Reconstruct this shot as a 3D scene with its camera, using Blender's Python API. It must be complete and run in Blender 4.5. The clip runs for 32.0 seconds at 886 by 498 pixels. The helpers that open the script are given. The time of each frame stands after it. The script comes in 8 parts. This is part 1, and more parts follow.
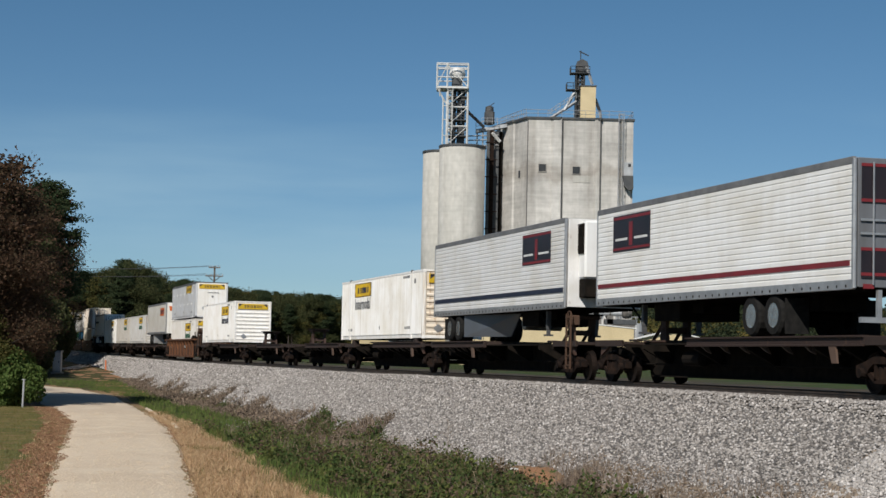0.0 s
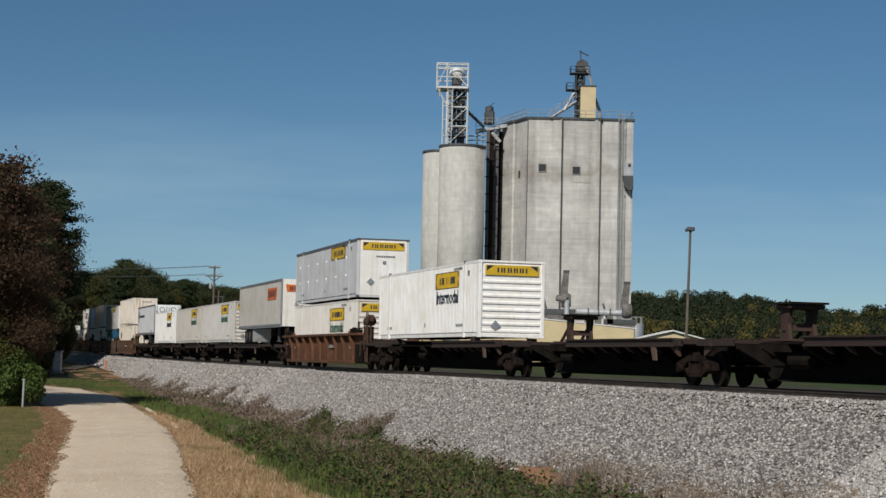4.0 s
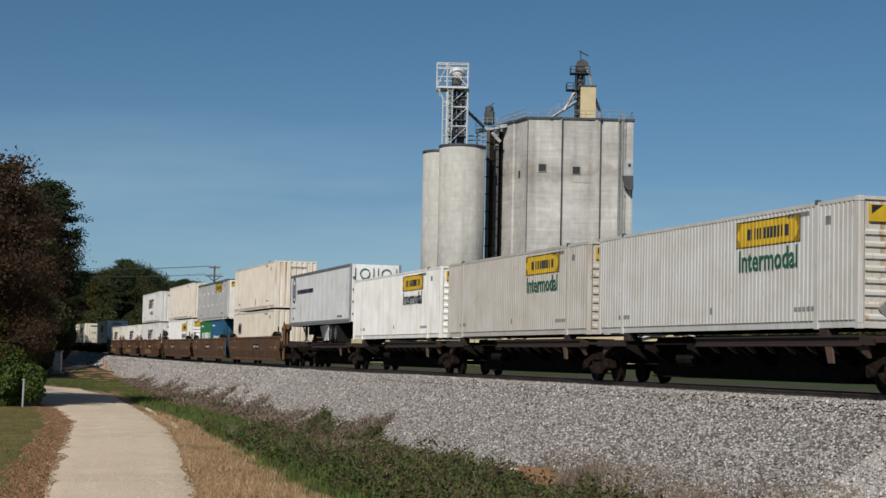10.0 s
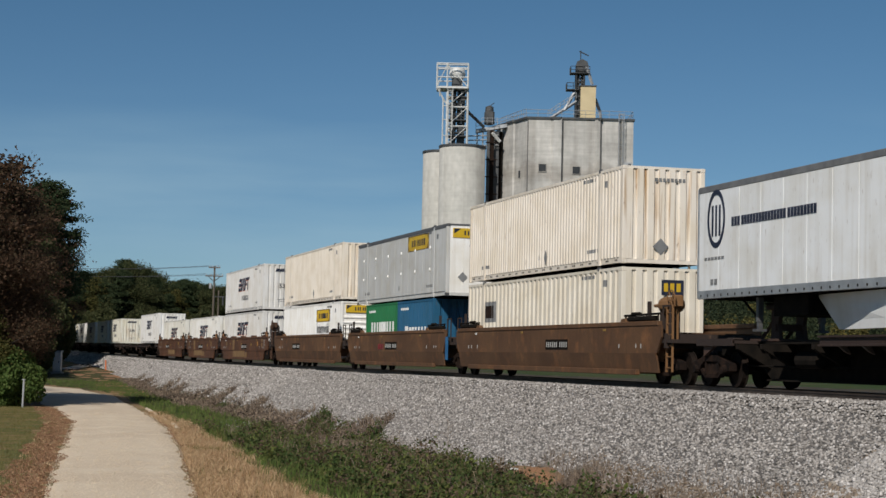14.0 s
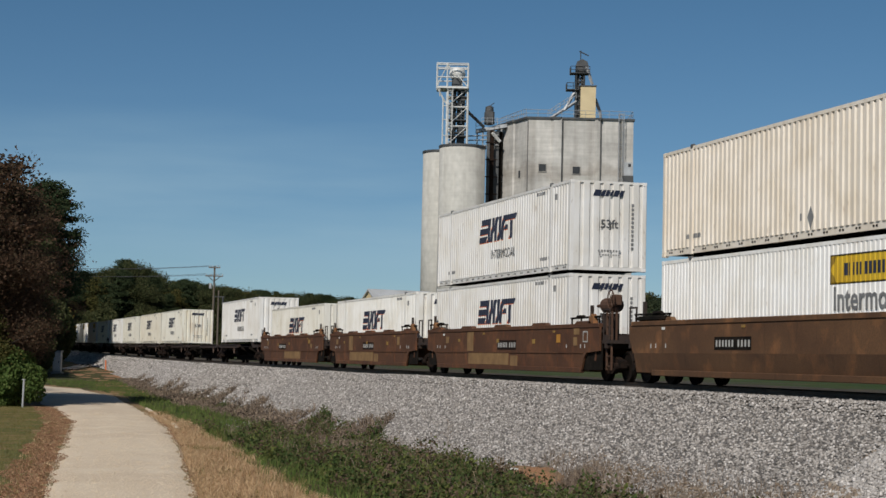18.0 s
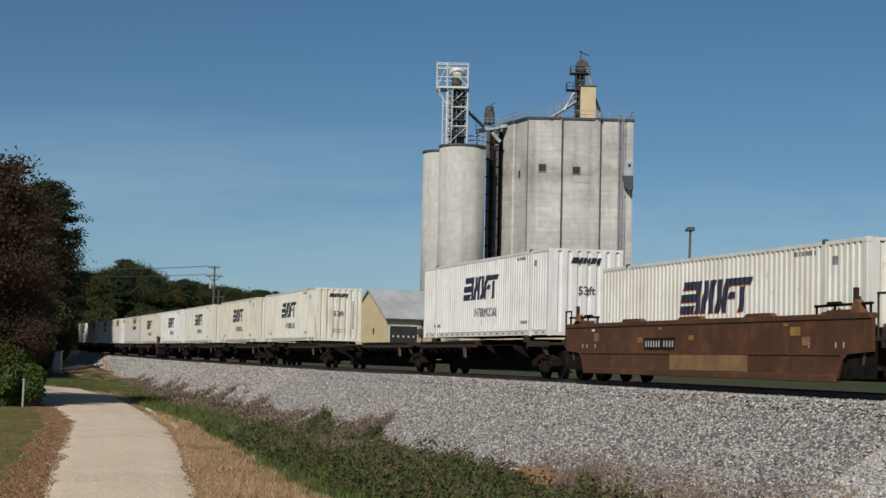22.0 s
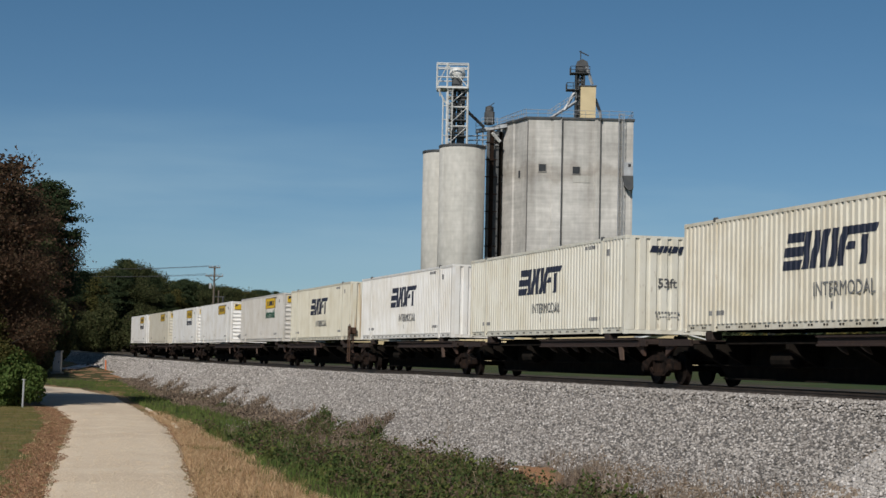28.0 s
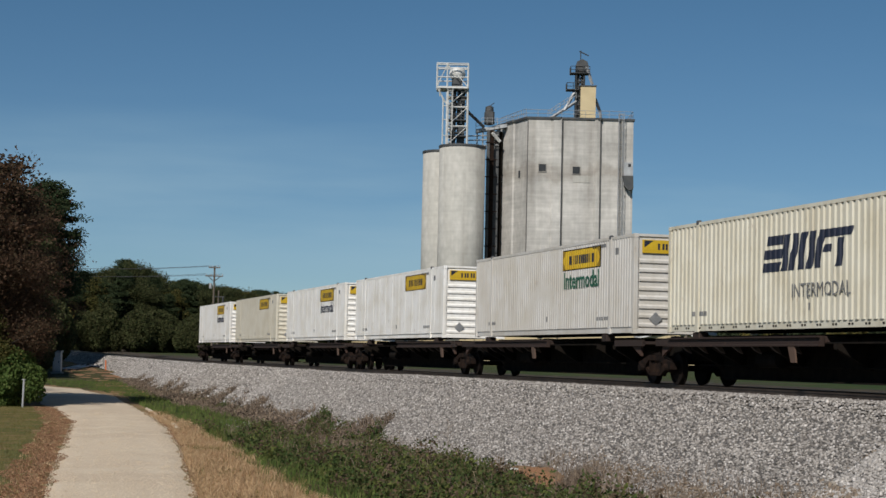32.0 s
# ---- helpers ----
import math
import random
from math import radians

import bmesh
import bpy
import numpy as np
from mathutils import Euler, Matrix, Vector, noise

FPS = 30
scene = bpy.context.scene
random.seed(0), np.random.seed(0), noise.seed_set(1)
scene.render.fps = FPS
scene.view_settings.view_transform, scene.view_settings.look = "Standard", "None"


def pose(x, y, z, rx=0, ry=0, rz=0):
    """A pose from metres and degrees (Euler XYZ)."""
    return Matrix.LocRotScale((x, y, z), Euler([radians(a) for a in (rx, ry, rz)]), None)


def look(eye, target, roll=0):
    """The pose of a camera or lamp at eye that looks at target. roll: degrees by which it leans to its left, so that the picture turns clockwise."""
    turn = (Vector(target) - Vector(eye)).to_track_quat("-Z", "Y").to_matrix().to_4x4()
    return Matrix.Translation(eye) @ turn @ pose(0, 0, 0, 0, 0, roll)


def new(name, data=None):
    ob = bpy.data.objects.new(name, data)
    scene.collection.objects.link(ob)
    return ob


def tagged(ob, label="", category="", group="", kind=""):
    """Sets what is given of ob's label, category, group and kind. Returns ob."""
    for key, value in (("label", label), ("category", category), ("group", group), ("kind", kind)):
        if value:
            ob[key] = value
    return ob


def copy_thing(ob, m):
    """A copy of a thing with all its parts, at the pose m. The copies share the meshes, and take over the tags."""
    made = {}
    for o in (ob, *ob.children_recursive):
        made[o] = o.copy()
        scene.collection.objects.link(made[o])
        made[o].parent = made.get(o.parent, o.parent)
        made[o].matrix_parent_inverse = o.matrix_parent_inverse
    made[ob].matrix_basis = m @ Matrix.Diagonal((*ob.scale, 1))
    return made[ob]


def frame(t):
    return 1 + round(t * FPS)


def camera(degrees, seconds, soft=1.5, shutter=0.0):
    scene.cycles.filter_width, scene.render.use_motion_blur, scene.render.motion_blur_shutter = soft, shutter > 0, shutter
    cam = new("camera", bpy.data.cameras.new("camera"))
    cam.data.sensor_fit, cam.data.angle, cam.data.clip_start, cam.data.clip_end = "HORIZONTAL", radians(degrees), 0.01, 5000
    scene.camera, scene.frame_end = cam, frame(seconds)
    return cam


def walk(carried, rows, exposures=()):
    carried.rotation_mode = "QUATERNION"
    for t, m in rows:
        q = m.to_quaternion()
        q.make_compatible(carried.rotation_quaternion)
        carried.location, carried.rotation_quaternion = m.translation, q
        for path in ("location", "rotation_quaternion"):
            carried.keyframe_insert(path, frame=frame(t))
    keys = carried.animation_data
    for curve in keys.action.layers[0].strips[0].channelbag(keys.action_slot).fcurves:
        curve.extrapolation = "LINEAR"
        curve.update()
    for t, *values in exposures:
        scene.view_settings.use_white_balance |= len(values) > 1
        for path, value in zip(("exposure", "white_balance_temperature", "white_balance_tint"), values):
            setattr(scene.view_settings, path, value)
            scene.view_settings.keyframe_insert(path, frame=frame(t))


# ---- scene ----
EYE = (0.0, 0.0, 0.538)
cam = camera(27.93, 32.0, soft=1.5)
VIEW = Matrix.Translation(EYE) @ pose(0, 0, 0, 90 + 3.589, 0, 0) @ pose(0, 0, 0, 0, 0, 1.238)
walk(cam, [(0.0, VIEW), (32.0, VIEW)], exposures=[(0.0, 0.20), (1.4, 0.20), (2.6, 0.08), (5.0, 0.0), (32.0, 0.0)])

# ---- light ----
SUN_DIR = Vector((-0.30, -0.71, 0.635)).normalized()   # from the ground towards the sun
SUN_EL = math.asin(SUN_DIR.z)
SUN_ROT = math.atan2(SUN_DIR.x, SUN_DIR.y)
world = bpy.data.worlds.new("sky")
scene.world = world
world.use_nodes = True
wn, wl = world.node_tree.nodes, world.node_tree.links
wn.clear()
w_out, w_bg = wn.new("ShaderNodeOutputWorld"), wn.new("ShaderNodeBackground")
w_sky = wn.new("ShaderNodeTexSky")
w_sky.sky_type, w_sky.sun_disc = "NISHITA", False
w_sky.sun_elevation, w_sky.sun_rotation = SUN_EL, SUN_ROT
w_sky.altitude = 1200.0
w_sky.air_density, w_sky.dust_density, w_sky.ozone_density = 0.85, 0.0, 2.6
# thin cirrus low in the sky
w_co, w_map, w_noise = wn.new("ShaderNodeTexCoord"), wn.new("ShaderNodeMapping"), wn.new("ShaderNodeTexNoise")
w_map.inputs["Scale"].default_value = (2.2, 2.2, 15.0)
w_map.inputs["Rotation"].default_value = (0.0, 0.04, 0.0)
w_noise.inputs["Scale"].default_value, w_noise.inputs["Detail"].default_value = 1.6, 5.0
w_ramp, w_mix = wn.new("ShaderNodeValToRGB"), wn.new("ShaderNodeMixRGB")
w_ramp.color_ramp.elements[0].position, w_ramp.color_ramp.elements[0].color = 0.42, (0, 0, 0, 1)
w_ramp.color_ramp.elements[1].position, w_ramp.color_ramp.elements[1].color = 0.68, (0.34, 0.34, 0.34, 1)
w_mix.inputs["Color2"].default_value = (9.5, 10.5, 11.0, 1)
w_tint = wn.new("ShaderNodeMixRGB")
w_tint.blend_type = "MULTIPLY"
w_tint.inputs["Fac"].default_value = 1.0
w_hue = wn.new("ShaderNodeValToRGB")
for w_e, w_p, w_c in zip(w_hue.color_ramp.elements, (0.0, 0.22), ((0.86, 1.01, 1.13, 1), (0.69, 1.01, 1.09, 1))):
    w_e.position, w_e.color = w_p, w_c
wl.new(w_co.outputs["Generated"], w_map.inputs["Vector"])
wl.new(w_map.outputs[0], w_noise.inputs["Vector"])
wl.new(w_noise.outputs[0], w_ramp.inputs[0])
w_sep, w_low, w_cut = wn.new("ShaderNodeSeparateXYZ"), wn.new("ShaderNodeValToRGB"), wn.new("ShaderNodeMath")
for w_i, (w_p, w_v) in enumerate(((0.03, 0.0), (0.15, 0.0), (0.07, 1.0), (0.10, 1.0))):
    w_e = w_low.color_ramp.elements[w_i] if w_i < 2 else w_low.color_ramp.elements.new(w_p)
    w_e.position, w_e.color = w_p, (w_v, w_v, w_v, 1)
w_cut.operation = "MULTIPLY"
wl.new(w_co.outputs["Generated"], w_sep.inputs[0])
wl.new(w_sep.outputs["Z"], w_low.inputs[0])
wl.new(w_sep.outputs["Z"], w_hue.inputs[0])
wl.new(w_hue.outputs[0], w_tint.inputs["Color2"])
wl.new(w_low.outputs[0], w_cut.inputs[0])
wl.new(w_ramp.outputs[0], w_cut.inputs[1])
wl.new(w_cut.outputs[0], w_mix.inputs["Fac"])
wl.new(w_sky.outputs[0], w_mix.inputs["Color1"])
wl.new(w_mix.outputs[0], w_tint.inputs["Color1"])
wl.new(w_tint.outputs[0], w_bg.inputs["Color"])
w_bg.inputs["Strength"].default_value = 0.0485
wl.new(w_bg.outputs[0], w_out.inputs["Surface"])
sun = new("sun", bpy.data.lights.new("sun", "SUN"))
sun.data.energy, sun.data.angle, sun.data.color = 4.1, radians(0.53), (1.0, 0.95, 0.87)
sun.matrix_world = look(SUN_DIR * 100, (0, 0, 0))


# ---- materials ----
def mat_base(name, rough=0.7, metal=0.0):
    m = bpy.data.materials.new(name)
    m.use_nodes = True
    b = m.node_tree.nodes["Principled BSDF"]
    b.inputs["Roughness"].default_value, b.inputs["Metallic"].default_value = rough, metal
    return m, m.node_tree.nodes, m.node_tree.links, b


def mixed(n, l, fac, a, b, kind="MIX"):
    """A colour mix; fac, a and b are sockets, numbers or colours."""
    x = n.new("ShaderNodeMixRGB")
    x.blend_type = kind
    for sock, v in zip(("Fac", "Color1", "Color2"), (fac, a, b)):
        if isinstance(v, (int, float)):
            x.inputs[sock].default_value = v if sock == "Fac" else (v, v, v, 1)
        elif isinstance(v, tuple):
            x.inputs[sock].default_value = (*v, 1)
        else:
            l.new(v, x.inputs[sock])
    return x.outputs[0]


def grain(n, l, scale, detail=4.0, stretch=(1, 1, 1), lo=0.35, hi=0.65, space="Object", spread=False):
    """A noise ramp from 0 to 1 in metres; spread shifts it from object to object."""
    co, mp, nz, rp = n.new("ShaderNodeTexCoord"), n.new("ShaderNodeMapping"), n.new("ShaderNodeTexNoise"), n.new("ShaderNodeMapRange")
    mp.inputs["Scale"].default_value = stretch
    nz.inputs["Scale"].default_value, nz.inputs["Detail"].default_value = scale, detail
    l.new(co.outputs[space], mp.inputs["Vector"])
    if spread:
        info, mul = n.new("ShaderNodeObjectInfo"), n.new("ShaderNodeMath")
        mul.operation = "MULTIPLY"
        mul.inputs[1].default_value = 37.0
        l.new(info.outputs["Random"], mul.inputs[0])
        l.new(mul.outputs[0], mp.inputs["Location"])
    l.new(mp.outputs[0], nz.inputs["Vector"])
    l.new(nz.outputs[0], rp.inputs[0])
    rp.inputs[1].default_value, rp.inputs[2].default_value = lo, hi
    return rp.outputs[0]


def bump(n, l, b, height, strength=0.3, dist=0.02):
    k = n.new("ShaderNodeBump")
    k.inputs["Strength"].default_value, k.inputs["Distance"].default_value = strength, dist
    l.new(height, k.inputs["Height"])
    l.new(k.outputs[0], b.inputs["Normal"])


def simple(name, a, b2, scale=3.0, rough=0.7, metal=0.0, fine=40.0, bmp=0.2, dist=0.01, stretch=(1, 1, 1), space="Object"):
    """Two tones of one surface mixed by a coarse noise, with a fine grain on top."""
    m, n, l, b = mat_base(name, rough, metal)
    c = mixed(n, l, grain(n, l, scale, 5, stretch, space=space), a, b2)
    g = grain(n, l, fine, 3, stretch, 0.25, 0.75, space=space)
    c = mixed(n, l, 0.35, c, mixed(n, l, g, 0.45, 1.0), "MULTIPLY")
    l.new(c, b.inputs["Base Color"])
    if bmp:
        bump(n, l, b, g, bmp, dist)
    return m


def paint(name, rough=0.45, dirt=0.5, metal=0.0):
    """Weathered paint in the object's own colour: rain streaks, grime and a little rust."""
    m, n, l, b = mat_base(name, rough, metal)
    info = n.new("ShaderNodeObjectInfo")
    streak = grain(n, l, 2.2, 6, (2.0, 2.0, 0.12), 0.46, 0.78, spread=True)
    patch = grain(n, l, 0.7, 5, (1, 1, 1.4), 0.40, 0.75, spread=True)
    speck = grain(n, l, 9.0, 6, (1, 1, 0.35), 0.63, 0.75, spread=True)
    c = mixed(n, l, patch, info.outputs["Color"], mixed(n, l, 1.0, info.outputs["Color"], (0.86, 0.83, 0.77), "MULTIPLY"))
    k = n.new("ShaderNodeMath")
    k.operation = "MULTIPLY"
    k.inputs[1].default_value = dirt
    l.new(streak, k.inputs[0])
    c = mixed(n, l, k.outputs[0], c, mixed(n, l, 1.0, c, (0.62, 0.56, 0.47), "MULTIPLY"))
    k2 = n.new("ShaderNodeMath")
    k2.operation = "MULTIPLY"
    k2.inputs[1].default_value = dirt * 0.8
    l.new(speck, k2.inputs[0])
    c = mixed(n, l, k2.outputs[0], c, (0.20, 0.11, 0.06))
    l.new(c, b.inputs["Base Color"])
    return m


PAINT = paint("weathered_paint", 0.5, 0.42)
CLEAN = paint("clean_paint", 0.4, 0.15)
STEEL = paint("rusty_car_steel", 0.75, 0.45)


def streaked(name):
    """White paint in the object's own colour with long orange-brown rust runs."""
    m, n, l, b = mat_base(name, 0.6)
    col = n.new("ShaderNodeObjectInfo").outputs["Color"]
    c = mixed(n, l, grain(n, l, 0.8, 5, (1, 1, 1.2), 0.40, 0.70, spread=True), col, mixed(n, l, 1.0, col, (0.92, 0.88, 0.80), "MULTIPLY"))
    c = mixed(n, l, grain(n, l, 3.4, 5, (2.2, 2.2, 0.10), 0.535, 0.74, spread=True), c, (0.34, 0.19, 0.075))
    c = mixed(n, l, grain(n, l, 7.0, 6, (1, 1, 0.4), 0.66, 0.82, spread=True), c, (0.20, 0.11, 0.06))
    l.new(c, b.inputs["Base Color"])
    return m


RUSTY = streaked("rust_streaked_paint")


def car_paint(name):
    """Old oxide paint in the object's own colour, blotched with grime and faded places."""
    m, n, l, b = mat_base(name, 0.75)
    col = n.new("ShaderNodeObjectInfo").outputs["Color"]
    c = mixed(n, l, grain(n, l, 0.45, 6, (1, 1, 1.6), 0.38, 0.66, spread=True), mixed(n, l, 1.0, col, (0.66, 0.62, 0.60), "MULTIPLY"), col)
    c = mixed(n, l, grain(n, l, 1.7, 7, (1, 1, 1), 0.52, 0.74, spread=True), c, mixed(n, l, 1.0, c, (1.9, 1.75, 1.6), "MULTIPLY"))
    c = mixed(n, l, grain(n, l, 3.0, 6, (2, 2, 0.15), 0.58, 0.85, spread=True), c, mixed(n, l, 1.0, c, (0.5, 0.46, 0.44), "MULTIPLY"))
    g = grain(n, l, 25, 4)
    c = mixed(n, l, 0.5, c, mixed(n, l, g, 0.6, 1.15), "MULTIPLY")
    l.new(c, b.inputs["Base Color"])
    bump(n, l, b, g, 0.15, 0.01)
    return m


WELLP = car_paint("blotched_car_paint")
EMBLEM = simple("dark_emblem", (0.016, 0.013, 0.016), (0.024, 0.016, 0.02), 2, 0.4)
DECAL = simple("decal_navy", (0.012, 0.016, 0.035), (0.02, 0.025, 0.05), 2, 0.5)
# near-black steel; under the cars its colour also carries the shade
BLACK = simple("black_steel", (0.008, 0.007, 0.006), (0.018, 0.014, 0.011), 3, 0.95)
BLACK.node_tree.nodes["Principled BSDF"].inputs["Specular IOR Level"].default_value = 0.08
YELLOW = simple("sign_yellow", (0.66, 0.44, 0.02), (0.58, 0.36, 0.02), 2, 0.5, bmp=0)
GOLD_D = simple("sign_dark_gold", (0.30, 0.19, 0.015), (0.24, 0.15, 0.015), 2, 0.5, bmp=0)
ORANGE = simple("sign_orange", (0.72, 0.17, 0.03), (0.62, 0.14, 0.03), 2, 0.5, bmp=0)
REDS = simple("stripe_red", (0.22, 0.02, 0.025), (0.16, 0.02, 0.025), 2, 0.5, bmp=0)
GREEN_D = simple("letter_green", (0.02, 0.13, 0.07), (0.02, 0.10, 0.06), 2, 0.5, bmp=0)
WHITE_D = simple("letter_white", (0.75, 0.75, 0.73), (0.66, 0.66, 0.64), 2, 0.5, bmp=0)
GREY_D = simple("letter_grey", (0.16, 0.16, 0.16), (0.24, 0.24, 0.24), 2, 0.5, bmp=0)
RUST = simple("rusty_truck", (0.029, 0.017, 0.012), (0.011, 0.008, 0.007), 4, 0.85)
WHEEL = simple("wheel_steel", (0.022, 0.015, 0.012), (0.011, 0.009, 0.008), 4, 0.7, 0.2)
RUBBER = simple("tyre_rubber", (0.012, 0.012, 0.012), (0.022, 0.021, 0.02), 6, 0.9)
RIM = simple("wheel_rim", (0.62, 0.62, 0.61), (0.42, 0.42, 0.42), 9, 0.25, 0.8)
ALU = simple("bare_aluminium", (0.55, 0.55, 0.55), (0.42, 0.42, 0.43), 3, 0.35, 0.6)
DARKRAIL = simple("dark_top_rail", (0.07, 0.07, 0.075), (0.11, 0.11, 0.11), 3, 0.5)
ROOFRAIL = simple("grey_roof_rail", (0.13, 0.13, 0.135), (0.19, 0.19, 0.19), 3, 0.5)
RAIL_M = simple("rail_steel", (0.10, 0.075, 0.06), (0.06, 0.042, 0.032), 2, 0.45, 0.5)
TIE_M = simple("creosoted_timber", (0.05, 0.039, 0.030), (0.025, 0.020, 0.016), 3, 0.9, stretch=(6, 1, 1))
for m_dull in (RUST, WHEEL, RUBBER, TIE_M):
    m_dull.node_tree.nodes["Principled BSDF"].inputs["Specular IOR Level"].default_value = 0.1


def concrete(name, a, b2, streaks=0.5, band=None, lines=0.5):
    m, n, l, b = mat_base(name, 0.9)
    c = mixed(n, l, grain(n, l, 0.22, 8, (1, 1, 1), 0.36, 0.66), a, b2)
    c = mixed(n, l, 0.45, c, mixed(n, l, grain(n, l, 1.6, 6, (1, 1, 0.6), 0.3, 0.7), 0.70, 1.10), "MULTIPLY")
    c = mixed(n, l, grain(n, l, 0.9, 6, (1, 1, 0.07), 0.45, 0.75), c, mixed(n, l, streaks, c, (0.74, 0.72, 0.69), "MULTIPLY"))
    # lift lines of the slip form
    co, sep, wv = n.new("ShaderNodeTexCoord"), n.new("ShaderNodeMapping"), n.new("ShaderNodeTexNoise")
    sep.inputs["Scale"].default_value = (0.02, 0.02, 1.1)
    wv.inputs["Scale"].default_value, wv.inputs["Detail"].default_value = 1.0, 3.0
    l.new(co.outputs["Object"], sep.inputs[0])
    l.new(sep.outputs[0], wv.inputs["Vector"])
    c = mixed(n, l, 0.35, c, mixed(n, l, wv.outputs[0], 0.68, 1.12), "MULTIPLY")
    # thin pour lines, blotches between them and a few dark runs
    c = mixed(n, l, lines, c, mixed(n, l, grain(n, l, 1.0, 2, (0.10, 0.10, 3.2), 0.3, 0.7), 0.80, 1.10), "MULTIPLY")
    c = mixed(n, l, lines, c, mixed(n, l, grain(n, l, 1.0, 4, (0.55, 0.55, 1.7), 0.32, 0.68), 0.82, 1.08), "MULTIPLY")
    c = mixed(n, l, grain(n, l, 0.55, 4, (1, 1, 0.03), 0.56, 0.70), c, mixed(n, l, 0.6, c, (0.66, 0.64, 0.62), "MULTIPLY"))
    c = mixed(n, l, grain(n, l, 2.6, 5, (1, 1, 0.04), 0.60, 0.74), c, mixed(n, l, 0.7, c, (1.18, 1.17, 1.15), "MULTIPLY"))
    if band:
        # an old stain across the wall, ragged at its edges
        xyz, jog = n.new("ShaderNodeSeparateXYZ"), n.new("ShaderNodeMath")
        l.new(co.outputs["Object"], xyz.inputs[0])
        jog.operation = "MULTIPLY_ADD"
        jog.inputs[1].default_value = 2.6
        l.new(grain(n, l, 0.5, 6, (1, 1, 0.8), 0.2, 0.8), jog.inputs[0])
        l.new(xyz.outputs["Z"], jog.inputs[2])
        rp = n.new("ShaderNodeValToRGB")
        scaled = n.new("ShaderNodeMapRange")
        scaled.inputs[1].default_value, scaled.inputs[2].default_value = band[0], band[1]
        l.new(jog.outputs[0], scaled.inputs[0])
        l.new(scaled.outputs[0], rp.inputs[0])
        for i, (q, v) in enumerate(((0.0, 0.0), (1.0, 0.0), (0.25, 0.25), (0.45, 1.0), (0.75, 0.8))):
            e = rp.color_ramp.elements[i] if i < 2 else rp.color_ramp.elements.new(q)
            e.position, e.color = q, (v, v, v, 1)
        c = mixed(n, l, rp.outputs[0], c, mixed(n, l, 0.9, c, (0.72, 0.69, 0.66), "MULTIPLY"))
    l.new(c, b.inputs["Base Color"])
    bump(n, l, b, grain(n, l, 6.0, 5), 0.2, 0.02)
    return m


CONC = concrete("slipform_concrete", (0.60, 0.58, 0.545), (0.45, 0.435, 0.41), band=(25.6, 29.2))
CONC2 = concrete("pale_silo_concrete", (0.52, 0.505, 0.465), (0.44, 0.43, 0.395), 0.5, lines=0.2)
BEIGE = simple("beige_siding", (0.64, 0.52, 0.31), (0.57, 0.46, 0.27), 0.6, 0.55, fine=8)
ROOF_M = simple("galvanised_roof", (0.546, 0.559, 0.572), (0.429, 0.429, 0.429), 0.5, 0.5, 0.2, fine=6)
GALV = simple("galvanised_steel", (0.50, 0.51, 0.52), (0.38, 0.39, 0.40), 1.5, 0.5, 0.3)
WHITEP = simple("white_steel", (0.74, 0.74, 0.72), (0.60, 0.60, 0.58), 1.2, 0.5)
DKSTEEL = simple("dark_steel", (0.045, 0.05, 0.055), (0.075, 0.075, 0.075), 1.5, 0.6)
WOODP = simple("weathered_pole", (0.16, 0.13, 0.10), (0.10, 0.08, 0.065), 2, 0.9, stretch=(6, 6, 0.6))
GLASS_D = simple("dark_opening", (0.03, 0.03, 0.032), (0.05, 0.05, 0.05), 2, 0.3)


def stuff_mat(name, cols, rough=0.9, fine=0.0, transl=0.0):
    """Colour by island: each stone, blade or leaf takes its own tone from the row of colours."""
    m, n, l, b = mat_base(name, rough)
    geo, rp = n.new("ShaderNodeNewGeometry"), n.new("ShaderNodeValToRGB")
    rp.color_ramp.interpolation = "LINEAR"
    els = rp.color_ramp.elements
    for i, c in enumerate(cols):
        e = els[i] if i < 2 else els.new(1.0)
        e.position, e.color = i / (len(cols) - 1), (*c, 1)
    l.new(geo.outputs["Random Per Island"], rp.inputs[0])
    c = rp.outputs[0]
    if fine:
        c = mixed(n, l, 0.6, c, mixed(n, l, grain(n, l, fine, 3), 0.45, 1.0), "MULTIPLY")
    l.new(c, b.inputs["Base Color"])
    if transl:
        tr, ad, out = n.new("ShaderNodeBsdfTranslucent"), n.new("ShaderNodeMixShader"), n["Material Output"]
        l.new(c, tr.inputs["Color"])
        ad.inputs[0].default_value = transl
        l.new(b.outputs[0], ad.inputs[1])
        l.new(tr.outputs[0], ad.inputs[2])
        l.new(ad.outputs[0], out.inputs["Surface"])
    b.inputs["Specular IOR Level"].default_value = 0.2
    return m


STONE_R = stuff_mat("road_gravel", [(0.621, 0.514, 0.396), (0.535, 0.439, 0.337), (0.685, 0.583, 0.449), (0.589, 0.487, 0.369)], 0.95)
STONE_P = stuff_mat("pale_ballast_stone", [(0.247, 0.233, 0.222), (0.433, 0.406, 0.384), (0.536, 0.500, 0.473), (0.350, 0.322, 0.300), (0.680, 0.639, 0.611)], 0.9, 30)
STONE = stuff_mat("ballast_stone", [(0.134, 0.123, 0.113), (0.340, 0.312, 0.291), (0.474, 0.441, 0.414), (0.227, 0.206, 0.192), (0.700, 0.658, 0.630)], 0.9, 30)


